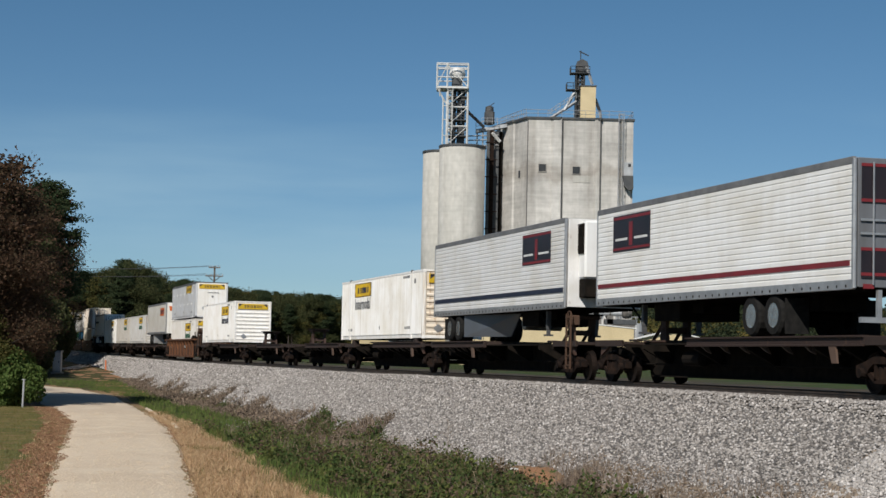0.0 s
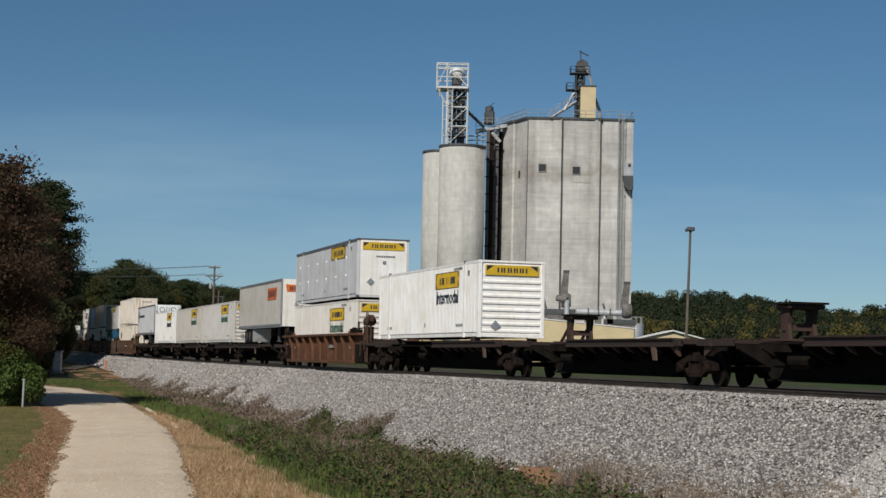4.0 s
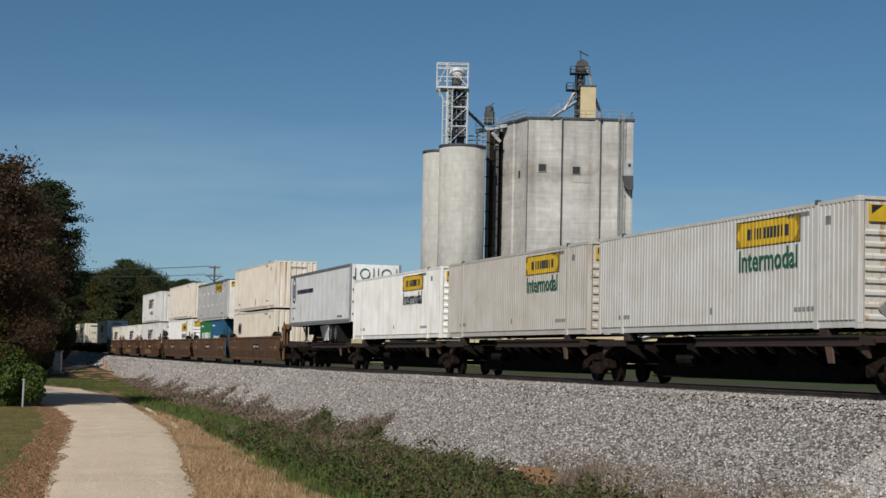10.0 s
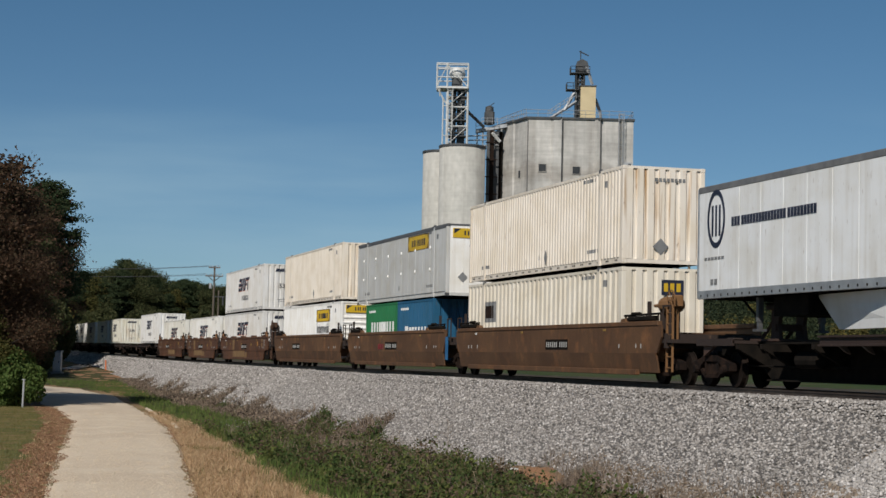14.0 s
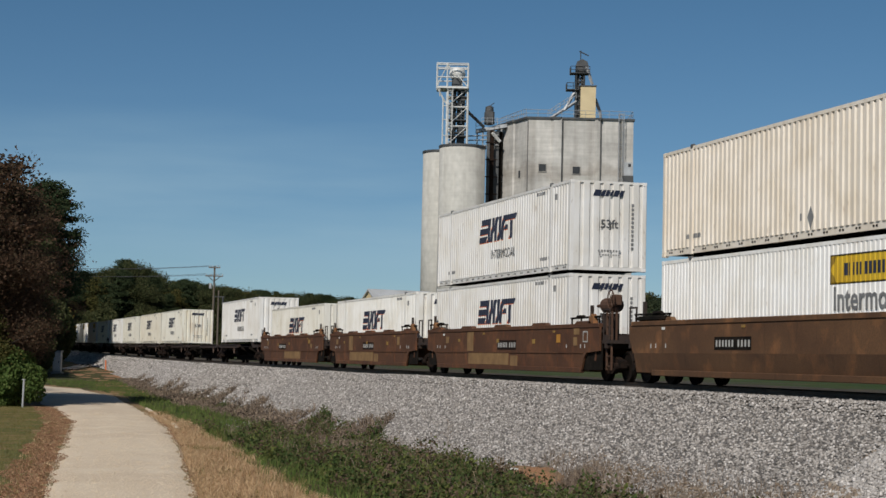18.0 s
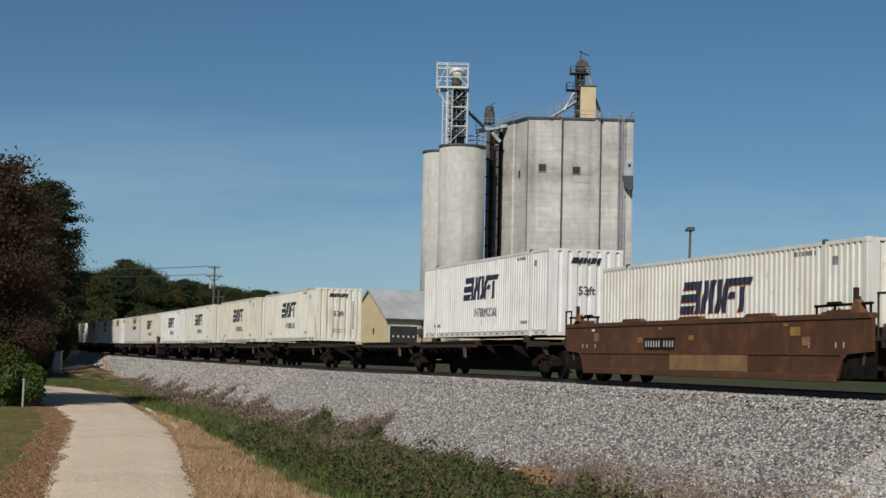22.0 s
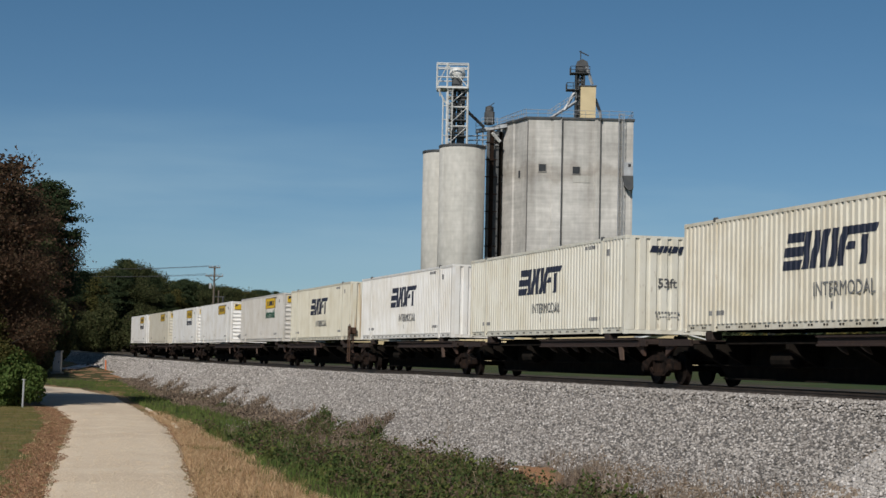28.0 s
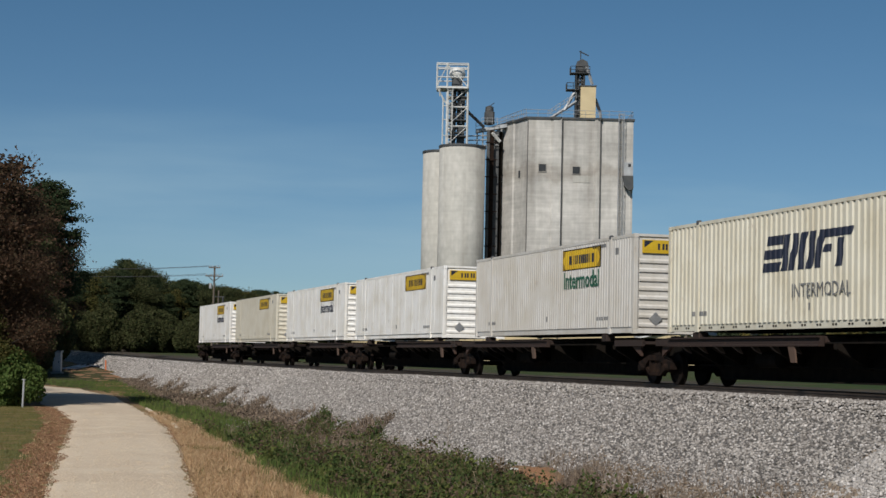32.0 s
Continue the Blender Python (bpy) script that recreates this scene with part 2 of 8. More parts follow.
def patchy(name, cols, scales, bmp=0.6, dist=0.05, fine=18.0, depth=0.7):
    """Ground cover: three tones in patches of two sizes."""
    m, n, l, b = mat_base(name, 0.95)
    c = mixed(n, l, grain(n, l, scales[0], 6, space="Object", lo=0.4, hi=0.6), cols[0], cols[1])
    c = mixed(n, l, grain(n, l, scales[1], 6, lo=0.48, hi=0.66), c, cols[2])
    g = grain(n, l, fine, 5, lo=0.3, hi=0.7)
    c = mixed(n, l, depth, c, mixed(n, l, g, 0.4, 1.0), "MULTIPLY")
    l.new(c, b.inputs["Base Color"])
    b.inputs["Specular IOR Level"].default_value = 0.15
    bump(n, l, b, g, bmp, dist)
    return m


# bed colour lowered to give shaded gaps between the stones
BED = patchy("ballast_bed", [(0.230, 0.214, 0.202), (0.185, 0.171, 0.164), (0.289, 0.271, 0.255)], (0.5, 2.5), 1.0, 0.10, 9.0)
DRY = patchy("dry_grass_ground", [(0.448, 0.297, 0.168), (0.336, 0.213, 0.118), (0.235, 0.207, 0.090)], (0.35, 1.3), 0.8, 0.06)
LAWN = patchy("mown_grass_ground", [(0.19, 0.165, 0.06), (0.13, 0.135, 0.045), (0.31, 0.20, 0.10)], (0.3, 1.0), 0.6, 0.04)
WEEDG = patchy("weedy_ground", [(0.065, 0.085, 0.028), (0.10, 0.10, 0.04), (0.15, 0.105, 0.06)], (0.4, 1.2), 0.8, 0.08)
FIELD = patchy("far_grass", [(0.042, 0.070, 0.020), (0.058, 0.078, 0.025), (0.09, 0.085, 0.035)], (0.05, 0.3), 0.5, 0.08, 6.0)
CLAY = patchy("bare_clay", [(0.42, 0.22, 0.12), (0.36, 0.20, 0.11), (0.30, 0.22, 0.14)], (0.7, 2.0), 0.8, 0.05)
ROADM = patchy("gravel_road_surface", [(0.653, 0.540, 0.412), (0.599, 0.487, 0.369), (0.674, 0.572, 0.444)], (0.12, 0.5), 0.2, 0.008, 40.0, 0.4)
CINDER = patchy("dark_cinder_ground", [(0.085, 0.072, 0.058), (0.06, 0.052, 0.043), (0.12, 0.10, 0.07)], (0.3, 1.2), 0.6, 0.05)
LITTER = patchy("leaf_litter", [(0.05, 0.04, 0.025), (0.075, 0.055, 0.03), (0.04, 0.045, 0.02)], (0.2, 0.8), 0.5, 0.05)
LEAF_G = stuff_mat("leaves_dark_green", [(0.030, 0.042, 0.017), (0.052, 0.065, 0.023), (0.081, 0.086, 0.035), (0.053, 0.052, 0.023)], 0.8, 0, 0.35)
LEAF_B = stuff_mat("leaves_rust_brown", [(0.064, 0.039, 0.025), (0.099, 0.056, 0.036), (0.061, 0.049, 0.028), (0.136, 0.075, 0.045)], 0.8, 0, 0.4)
LEAF_P = stuff_mat("pine_needles", [(0.025, 0.040, 0.019), (0.044, 0.062, 0.025), (0.035, 0.050, 0.023)], 0.8, 0, 0.3)
LEAF_O = stuff_mat("leaves_olive", [(0.058, 0.067, 0.018), (0.090, 0.081, 0.023), (0.044, 0.055, 0.017), (0.115, 0.081, 0.023)], 0.8, 0, 0.25)
LEAF_Y = stuff_mat("bush_leaves", [(0.048, 0.083, 0.019), (0.074, 0.118, 0.027), (0.101, 0.129, 0.038)], 0.75, 0, 0.3)
BLADE_T = stuff_mat("tan_blades", [(0.529, 0.345, 0.190), (0.368, 0.230, 0.127), (0.667, 0.483, 0.299), (0.287, 0.207, 0.098)], 0.9, 0, 0.25)
BLADE_O = stuff_mat("olive_blades", [(0.15, 0.145, 0.045), (0.21, 0.17, 0.065), (0.10, 0.115, 0.03), (0.27, 0.19, 0.09)], 0.9, 0, 0.25)
LEAF_L = stuff_mat("fallen_leaves", [(0.27, 0.14, 0.08), (0.20, 0.105, 0.06), (0.34, 0.20, 0.12), (0.15, 0.085, 0.05)], 0.95)
DUSTY = simple("dusty_sheet_metal", (0.19, 0.175, 0.16), (0.09, 0.083, 0.075), 1.5, 0.8)
BLADE_G = stuff_mat("green_blades", [(0.075, 0.127, 0.028), (0.115, 0.172, 0.040), (0.161, 0.172, 0.057), (0.057, 0.098, 0.023)], 0.85, 0, 0.3)
WEED_B = stuff_mat("brown_weed_leaves", [(0.098, 0.065, 0.044), (0.143, 0.101, 0.065), (0.065, 0.055, 0.034)], 0.9, 0, 0.2)
WEED_O = stuff_mat("olive_weed_leaves", [(0.098, 0.124, 0.033), (0.143, 0.156, 0.046), (0.078, 0.098, 0.026)], 0.85, 0, 0.3)
WEED_L = stuff_mat("weed_leaves", [(0.041, 0.068, 0.022), (0.068, 0.101, 0.030), (0.101, 0.115, 0.041), (0.101, 0.068, 0.038)], 0.85, 0, 0.3)
DEAD = stuff_mat("dead_stalks", [(0.123, 0.092, 0.067), (0.224, 0.174, 0.134), (0.073, 0.054, 0.043), (0.314, 0.235, 0.168)], 0.95)
STONE_B = stuff_mat("soiled_ballast_stone", [(0.22, 0.165, 0.12), (0.30, 0.24, 0.185), (0.16, 0.12, 0.09), (0.42, 0.38, 0.33)], 0.95, 30)
LEAF_F = stuff_mat("far_wood_leaves", [(0.012, 0.021, 0.009), (0.021, 0.030, 0.014), (0.032, 0.038, 0.015)], 0.9)
LEAF_FY = stuff_mat("far_autumn_leaves", [(0.058, 0.061, 0.017), (0.100, 0.077, 0.021), (0.050, 0.056, 0.019)], 0.9)
BARK = simple("bark", (0.07, 0.055, 0.045), (0.04, 0.032, 0.027), 4, 0.95, stretch=(4, 4, 0.8))


# ---- building helpers ----
TH = 0.2664                                  # the track's heading, to the left of north
DX, DY = -math.sin(TH), math.cos(TH)         # along the track, away from the eye
NX, NY = math.cos(TH), math.sin(TH)          # across it, to the right
X0, Y0 = 12.68, 30.0


def grade(s):
    """Height of the rail heads along the track."""
    q = min(max(s - 60.0, 0.0), 240.0)
    return 0.0007 * s + 1.44e-5 * q * q + max(s - 300.0, 0.0) * 0.004


def on_track(s, u=0.0, z=0.0):
    return Vector((X0 + DX * s + NX * u, Y0 + DY * s + NY * u, grade(s) + z))


def track_pose(s, z=0.0):
    slope = math.atan((grade(s + 5) - grade(s - 5)) / 10)
    p = on_track(s, 0, z)
    return Matrix.Translation(p) @ Matrix.Rotation(TH, 4, "Z") @ Matrix.Rotation(slope, 4, "X")


def us(x, y):
    """Distance across and along the track of a place on the plan."""
    dx, dy = x - X0, y - Y0
    return dx * NX + dy * NY, dx * DX + dy * DY


MESHES = {}


def mesh_of(key, build, mat):
    """A mesh, made once for all its likenesses. build fills a bmesh."""
    k = (key, mat.name)
    if k not in MESHES:
        bm = bmesh.new()
        build(bm)
        bmesh.ops.recalc_face_normals(bm, faces=bm.faces)
        me = bpy.data.meshes.new(str(key[0] if isinstance(key, tuple) else key))
        bm.to_mesh(me)
        bm.free()
        me.materials.append(mat)
        MESHES[k] = me
    return MESHES[k]


def piece(name, key, build, mat, parent, at=(0, 0, 0), color=None, label="", turn=None):
    """One part: an object on a shared mesh under its thing."""
    ob = new(name, mesh_of(key, build, mat))
    ob.parent = parent
    ob.location = at
    if turn:
        ob.rotation_euler = turn
    if color:
        ob.color = (*color, 1)
    return tagged(ob, label)


def part(name, bm, mat, parent, label="", color=None):
    bmesh.ops.recalc_face_normals(bm, faces=bm.faces)
    me = bpy.data.meshes.new(name)
    bm.to_mesh(me)
    bm.free()
    me.materials.append(mat)
    ob = new(name, me)
    ob.parent = parent
    if color:
        ob.color = (*color, 1)
    return tagged(ob, label)


def root(name, m, label, category, group="", kind=""):
    ob = new(name)
    ob.empty_display_size = 0.3
    ob.matrix_world = m
    return tagged(ob, label, category, group, kind)


def block(bm, x0, x1, y0, y1, z0, z1, c=0.0):
    """A box; c chamfers its upright and top edges."""
    if c <= 0:
        v = [bm.verts.new((x, y, z)) for z in (z0, z1) for x, y in ((x0, y0), (x1, y0), (x1, y1), (x0, y1))]
        for f in ((3, 2, 1, 0), (4, 5, 6, 7), (0, 1, 5, 4), (1, 2, 6, 5), (2, 3, 7, 6), (3, 0, 4, 7)):
            bm.faces.new([v[i] for i in f])
        return
    rings = []
    for z, k in ((z0, c), (z0 + c, 0), (z1 - c, 0), (z1, c)):
        ring = []
        for x, y, sx, sy in ((x0, y0, 1, 1), (x1, y0, -1, 1), (x1, y1, -1, -1), (x0, y1, 1, -1)):
            a, b = (x + sx * (c + k), y + sy * k), (x + sx * k, y + sy * (c + k))
            ring += [b, a] if sx * sy > 0 else [a, b]
        rings.append([bm.verts.new((p[0], p[1], z)) for p in ring])
    for a, b in zip(rings, rings[1:]):
        for i in range(8):
            bm.faces.new((a[i], a[(i + 1) % 8], b[(i + 1) % 8], b[i]))
    bm.faces.new(rings[0][::-1])
    bm.faces.new(rings[-1])


def prism(bm, pts, axis, a, b):
    """A polygon drawn in the plane across axis, pushed from a to b."""
    def at(p, t):
        return {"x": (t, p[0], p[1]), "y": (p[0], t, p[1]), "z": (p[0], p[1], t)}[axis]
    lo, hi = [bm.verts.new(at(p, a)) for p in pts], [bm.verts.new(at(p, b)) for p in pts]
    n = len(pts)
    for i in range(n):
        bm.faces.new((lo[i], lo[(i + 1) % n], hi[(i + 1) % n], hi[i]))
    bm.faces.new(lo[::-1])
    bm.faces.new(hi)


def tube(bm, p, q, r, r2=None, n=8):
    """A round bar from p to q."""
    p, q = Vector(p), Vector(q)
    r2 = r if r2 is None else r2
    rot = (q - p).to_track_quat("Z", "Y").to_matrix()
    lo, hi = [], []
    for i in range(n):
        d = rot @ Vector((math.cos(2 * math.pi * i / n), math.sin(2 * math.pi * i / n), 0))
        lo.append(bm.verts.new(p + d * r))
        hi.append(bm.verts.new(q + d * r2))
    for i in range(n):
        bm.faces.new((lo[i], lo[(i + 1) % n], hi[(i + 1) % n], hi[i]))
    bm.faces.new(lo[::-1])
    bm.faces.new(hi)


def beam(bm, p, q, w):
    """A square bar from p to q."""
    tube(bm, p, q, w * 0.707, None, 4)


def lathe(bm, prof, n, axis="z", centre=(0, 0, 0), hole=False):
    """A turned shape from (radius, height) pairs, capped at both ends or, with a hole, closed on itself."""
    rings = []
    for r, h in prof:
        ring = []
        for i in range(n):
            a = 2 * math.pi * i / n
            c, s = r * math.cos(a), r * math.sin(a)
            p = (c, s, h) if axis == "z" else (h, c, s)
            ring.append(bm.verts.new([p[k] + centre[k] for k in range(3)]))
        rings.append(ring)
    for a, b in zip(rings, rings[1:] + rings[:1] if hole else rings[1:]):
        for i in range(n):
            bm.faces.new((a[i], a[(i + 1) % n], b[(i + 1) % n], b[i]))
    if not hole:
        bm.faces.new(rings[0][::-1])
        bm.faces.new(rings[-1])


def sheet(name, verts, faces, mats, idx=None, smooth=False):
    """A mesh object from arrays."""
    me = bpy.data.meshes.new(name)
    me.from_pydata([tuple(v) for v in verts], [], [tuple(f) for f in faces])
    for m in mats:
        me.materials.append(m)
    if idx is not None:
        me.polygons.foreach_set("material_index", np.asarray(idx, dtype=np.int32))
    if smooth:
        me.polygons.foreach_set("use_smooth", np.ones(len(faces), dtype=bool))
    me.update()
    return new(name, me)


def soup(name, verts, faces, mat):
    """A large mesh of loose pieces from numpy arrays, all faces with as many corners."""
    me = bpy.data.meshes.new(name)
    k = faces.shape[1]
    me.vertices.add(len(verts))
    me.vertices.foreach_set("co", verts.astype(np.float32).ravel())
    me.loops.add(faces.size)
    me.loops.foreach_set("vertex_index", faces.astype(np.int32).ravel())
    me.polygons.add(len(faces))
    me.polygons.foreach_set("loop_start", np.arange(0, faces.size, k, dtype=np.int32))
    me.polygons.foreach_set("loop_total", np.full(len(faces), k, dtype=np.int32))
    me.update(calc_edges=True)
    me.materials.append(mat)
    return me


def text_mesh(body, size, mat, bold=0.0):
    k = ("text", body, size, mat.name, bold)
    if k not in MESHES:
        cu = bpy.data.curves.new("lettering", "FONT")
        cu.body, cu.size, cu.extrude, cu.offset = body, size, 0.004, bold
        cu.align_x, cu.align_y, cu.resolution_u = "CENTER", "CENTER", 2
        ob = bpy.data.objects.new("lettering", cu)
        scene.collection.objects.link(ob)
        me = bpy.data.meshes.new_from_object(ob.evaluated_get(bpy.context.evaluated_depsgraph_get()))
        bpy.data.objects.remove(ob)
        bpy.data.curves.remove(cu)
        me.materials.clear()
        me.materials.append(mat)
        MESHES[k] = me
    return MESHES[k]


SIDE_TURN = Matrix(((0, 0, -1, 0), (-1, 0, 0, 0), (0, 1, 0, 0), (0, 0, 0, 1)))   # lettering on the left flank
END_TURN = Matrix(((1, 0, 0, 0), (0, 0, -1, 0), (0, 1, 0, 0), (0, 0, 0, 1)))     # lettering on the leading end


def lettering(body, size, mat, parent, at, turn, bold=0.0):
    ob = new("lettering", text_mesh(body, size, mat, bold))
    ob.parent = parent
    ob.matrix_local = Matrix.Translation(at) @ turn
    return ob


# ---- the train: containers ----
RIBS = {"rib": (0.27, 0.034), "fine": (0.21, 0.018), "wide": (0.46, 0.045), "iso": (0.28, 0.036), "smooth": (1.23, 0.006), "seam": (0.42, 0.020)}
HALF = 1.295


def profile(kind, half):
    """Corrugation of a long wall: (place along the wall, depth)."""
    pitch, d = RIBS[kind]
    y, out = -half, []
    n = max(1, round(2 * half / pitch))
    pitch = 2 * half / n
    for i in range(n):
        if kind == "smooth":
            out += [(y + i * pitch, 0.0), (y + (i + 0.965) * pitch, 0.0), (y + (i + 0.97) * pitch, d), (y + (i + 0.995) * pitch, d)]
        else:
            out += [(y + i * pitch, 0.0), (y + (i + 0.42) * pitch, 0.0), (y + (i + 0.54) * pitch, d), (y + (i + 0.88) * pitch, d)]
    return out + [(half, 0.0)]


def wall_mesh(kind, half, z0, z1, side):
    def build(bm):
        pr = profile(kind, half)
        rows = []
        for z in (z0, z1):
            rows.append([bm.verts.new((side * (HALF - d), y, z)) for y, d in pr])
            rows.append([bm.verts.new((side * (HALF - 0.07), y, z)) for y, d in (pr[0], pr[-1])])
        a, ai, b, bi = rows
        for i in range(len(pr) - 1):
            bm.faces.new((a[i], a[i + 1], b[i + 1], b[i]))
        bm.faces.new((ai[0], bi[0], bi[1], ai[1]))
        bm.faces.new((a[0], b[0], bi[0], ai[0]))
        bm.faces.new((a[-1], ai[1], bi[1], b[-1]))
        bm.faces.new([*a, ai[1], ai[0]])
        bm.faces.new([*b, bi[1], bi[0]])
    return build


def end_mesh(kind, z0, z1):
    """The leading end: upright corrugation, level louvres or plain."""
    def build(bm):
        w = 1.18
        if kind == "louvre":
            block(bm, -w, w, 0.05, 0.11, z0, z1)
        elif kind == "flat":
            block(bm, -w, w, 0.02, 0.09, z0, z1)
            for x in (-0.6, 0.0, 0.6):
                block(bm, x - 0.02, x + 0.02, 0.012, 0.02, z0 + 0.05, z1 - 0.05)
        else:
            n = 7
            p = 2 * w / n
            pts = []
            for i in range(n):
                x = -w + i * p
                pts += [(x, 0.0), (x + 0.55 * p, 0.0), (x + 0.68 * p, 0.055), (x + 0.90 * p, 0.055)]
            prism(bm, pts + [(w, 0.0), (w, 0.11), (-w, 0.11)], "z", z0, z1)
    return build


def conform(polys, kind, half, lift=0.004):
    """Flat convex shapes (y runs towards the leading end, z up) laid over the corrugated left flank."""
    def build(bm):
        pr = profile(kind, half)
        for poly in polys:
            poly = [(-a, b) for a, b in poly]
            lo, hi = min(p[0] for p in poly), max(p[0] for p in poly)
            cuts = sorted({lo, hi, *[p[0] for p in poly], *[y for y, _ in pr if lo < y < hi]})
            cols = []
            for y in cuts:
                zs = []
                for (ya, za), (yb, zb) in zip(poly, poly[1:] + poly[:1]):
                    if min(ya, yb) - 1e-9 <= y <= max(ya, yb) + 1e-9:
                        zs += [za, zb] if abs(ya - yb) < 1e-9 else [za + (zb - za) * (y - ya) / (yb - ya)]
                d = float(np.interp(y, [p[0] for p in pr], [p[1] for p in pr]))
                cols.append((y, min(zs), max(zs), -(HALF - d) - lift))
            for (ya, a0, a1, xa), (yb, b0, b1, xb) in zip(cols, cols[1:]):
                v = [bm.verts.new(p) for p in ((xa, ya, a0), (xb, yb, b0), (xb, yb, b1), (xa, ya, a1))]
                bm.faces.new(v)
    return build


def rect(y0, y1, z0, z1):
    return [(y0, z0), (y1, z0), (y1, z1), (y0, z1)]


def slant(y0, y1, z0, z1, k=0.28):
    h = (z1 - z0) * k
    return [(y0, z0), (y1, z0), (y1 + h, z1), (y0 + h, z1)]


def slab_logo(y, z, w, h):
    """Five leaning dark slabs, the truck line's mark as plain shapes."""
    out = []
    x = y
    for i, k in enumerate((0.22, 0.30, 0.085, 0.17, 0.19)):
        wd = k * w
        if i == 0:
            out += [slant(x + 0.02, x + wd, z, z + h * 0.26), slant(x + h * 0.10, x + wd + h * 0.10, z + h * 0.36, z + h * 0.62), slant(x + h * 0.22, x + wd + h * 0.22, z + h * 0.74, z + h)]
        elif i == 1:
            for j in range(3):
                out.append(slant(x + j * wd / 3, x + (j + 0.72) * wd / 3, z, z + h))
        elif i == 3:
            out += [slant(x, x + wd * 0.42, z, z + h), slant(x + wd * 0.46 + h * 0.12, x + wd * 0.95 + h * 0.12, z + h * 0.40, z + h * 0.60)]
        elif i == 4:
            out += [slant(x + wd * 0.3, x + wd * 0.66, z, z + h * 0.74), slant(x - wd * 0.6 + h * 0.22, x + wd * 1.05 + h * 0.22, z + h * 0.78, z + h)]
        else:
            out.append(slant(x, x + wd * 0.85, z, z + h))
        x += wd + 0.008 * w
    return out


def bars(y0, y1, z0, z1, ks):
    """A row of plain bars in place of writing."""
    tot = sum(ks)
    out, x = [], y0
    for i, k in enumerate(ks):
        w = (y1 - y0) * k / tot
        if i % 2 == 0:
            out.append(rect(x, x + w, z0, z1))
        x += w
    return out


def container(front, z0, kind, end, color, label, length=16.154, h=2.9, marks=(), paint_m=None, posts=True, rail_color=None, group="containers on the train", end_color=None, rusty=False):
    """front: place of the leading end along the train; marks: (name, shapes, material)."""
    pm = paint_m or PAINT
    L = length / 2
    ob = root("shipping_container", Matrix.Identity(4), label, "container", group)
    half = L - 0.13
    for side, nm in ((-1, "side_wall"), (1, "side_wall")):
        piece(nm, ("side_wall", kind, round(length, 2), round(h, 2), side), wall_mesh(kind, half, 0.20, h - 0.09, side), pm, ob, color=color)
    rc = rail_color or color
    for side in (-1, 1):
        a, b = sorted((side * (HALF - 0.034), side * (HALF - 0.11)))
        piece("bottom_rail", ("bottom_rail", round(length, 2), side), lambda bm: block(bm, a, b, -L + 0.1, L - 0.1, 0.03, 0.20), pm, ob, color=color)
        a, b = sorted((side * (HALF + 0.004), side * (HALF - 0.09)))
        piece("top_rail", ("top_rail", round(length, 2), round(h, 2), side), lambda bm: block(bm, a, b, -L + 0.1, L - 0.1, h - 0.09, h - 0.005), pm, ob, color=rc)
        for e in (-1, 1):
            x0, x1 = sorted((side * (HALF + 0.006), side * (HALF - 0.13)))
            y0, y1 = sorted((e * L, e * (L - 0.16)))
            piece("corner_post", ("corner_post", round(length, 2), round(h, 2), side, e), lambda bm: block(bm, x0, x1, y0, y1, 0.12, h - 0.12, 0.012), RUSTY if rusty and e < 0 else pm, ob, color=color)
            for zc in (0.0, h - 0.12):
                piece("corner_casting", ("corner_casting", round(length, 2), zc, side, e), lambda bm: block(bm, x0 - 0.004, x1 + 0.004, y0 - 0.004, y1 + 0.004, zc, zc + 0.12, 0.01), DARKRAIL if rail_color else pm, ob, color=color)
    if posts:
        for e in (-1, 1):
            for side in (-1, 1):
                x0, x1 = sorted((side * (HALF + 0.012), side * (HALF - 0.05)))
                piece("lift_post", ("lift_post", round(h, 2), side), lambda bm: block(bm, x0, x1, -0.09, 0.09, 0.0, h - 0.02, 0.008), pm, ob, (0, e * 6.096, 0), color)
                piece("lift_fitting", ("lift_fitting", side), lambda bm: block(bm, x0 - 0.004, x1 + 0.02, -0.09, 0.09, 0, 0.13, 0.015), DARKRAIL, ob, (0, e * 6.096, h - 0.08))
    piece("roof", ("roof", round(length, 2), round(h, 2)), lambda bm: [block(bm, -HALF + 0.09, HALF - 0.09, -L + 0.1, L - 0.1, h - 0.07, h - 0.03)] + [block(bm, -HALF + 0.1, HALF - 0.1, y, y + 0.25, h - 0.03, h - 0.012) for y in np.arange(-L + 0.3, L - 0.4, 0.75)], pm, ob, color=color)
    piece("floor_frame", ("floor_frame", round(length, 2)), lambda bm: [block(bm, -HALF + 0.095, HALF - 0.095, -L + 0.12, L - 0.12, 0.12, 0.18)] + [block(bm, -HALF + 0.095, HALF - 0.095, y, y + 0.06, 0.03, 0.12) for y in np.arange(-L + 0.4, L - 0.4, 0.6)], BLACK, ob)
    piece("end_wall", ("end_wall", end, round(h, 2)), end_mesh(end, 0.14, h - 0.08), RUSTY if rusty else pm, ob, (0, -L, 0), end_color or color)
    if end == "louvre":
        for i in range(8):
            piece("louvre", ("louvre",), lambda bm: prism(bm, [(0.052, 0.04), (0.005, 0.07), (0.005, 0.135), (0.052, 0.19)], "x", -1.13, 1.13), RUSTY if rusty else pm, ob, (0, -L, 0.14 + i * 0.264), end_color or color)
    piece("end_sill", ("end_sill",), lambda bm: block(bm, -1.17, 1.17, 0.01, 0.12, 0.02, 0.14), pm, ob, (0, -L, 0), color)
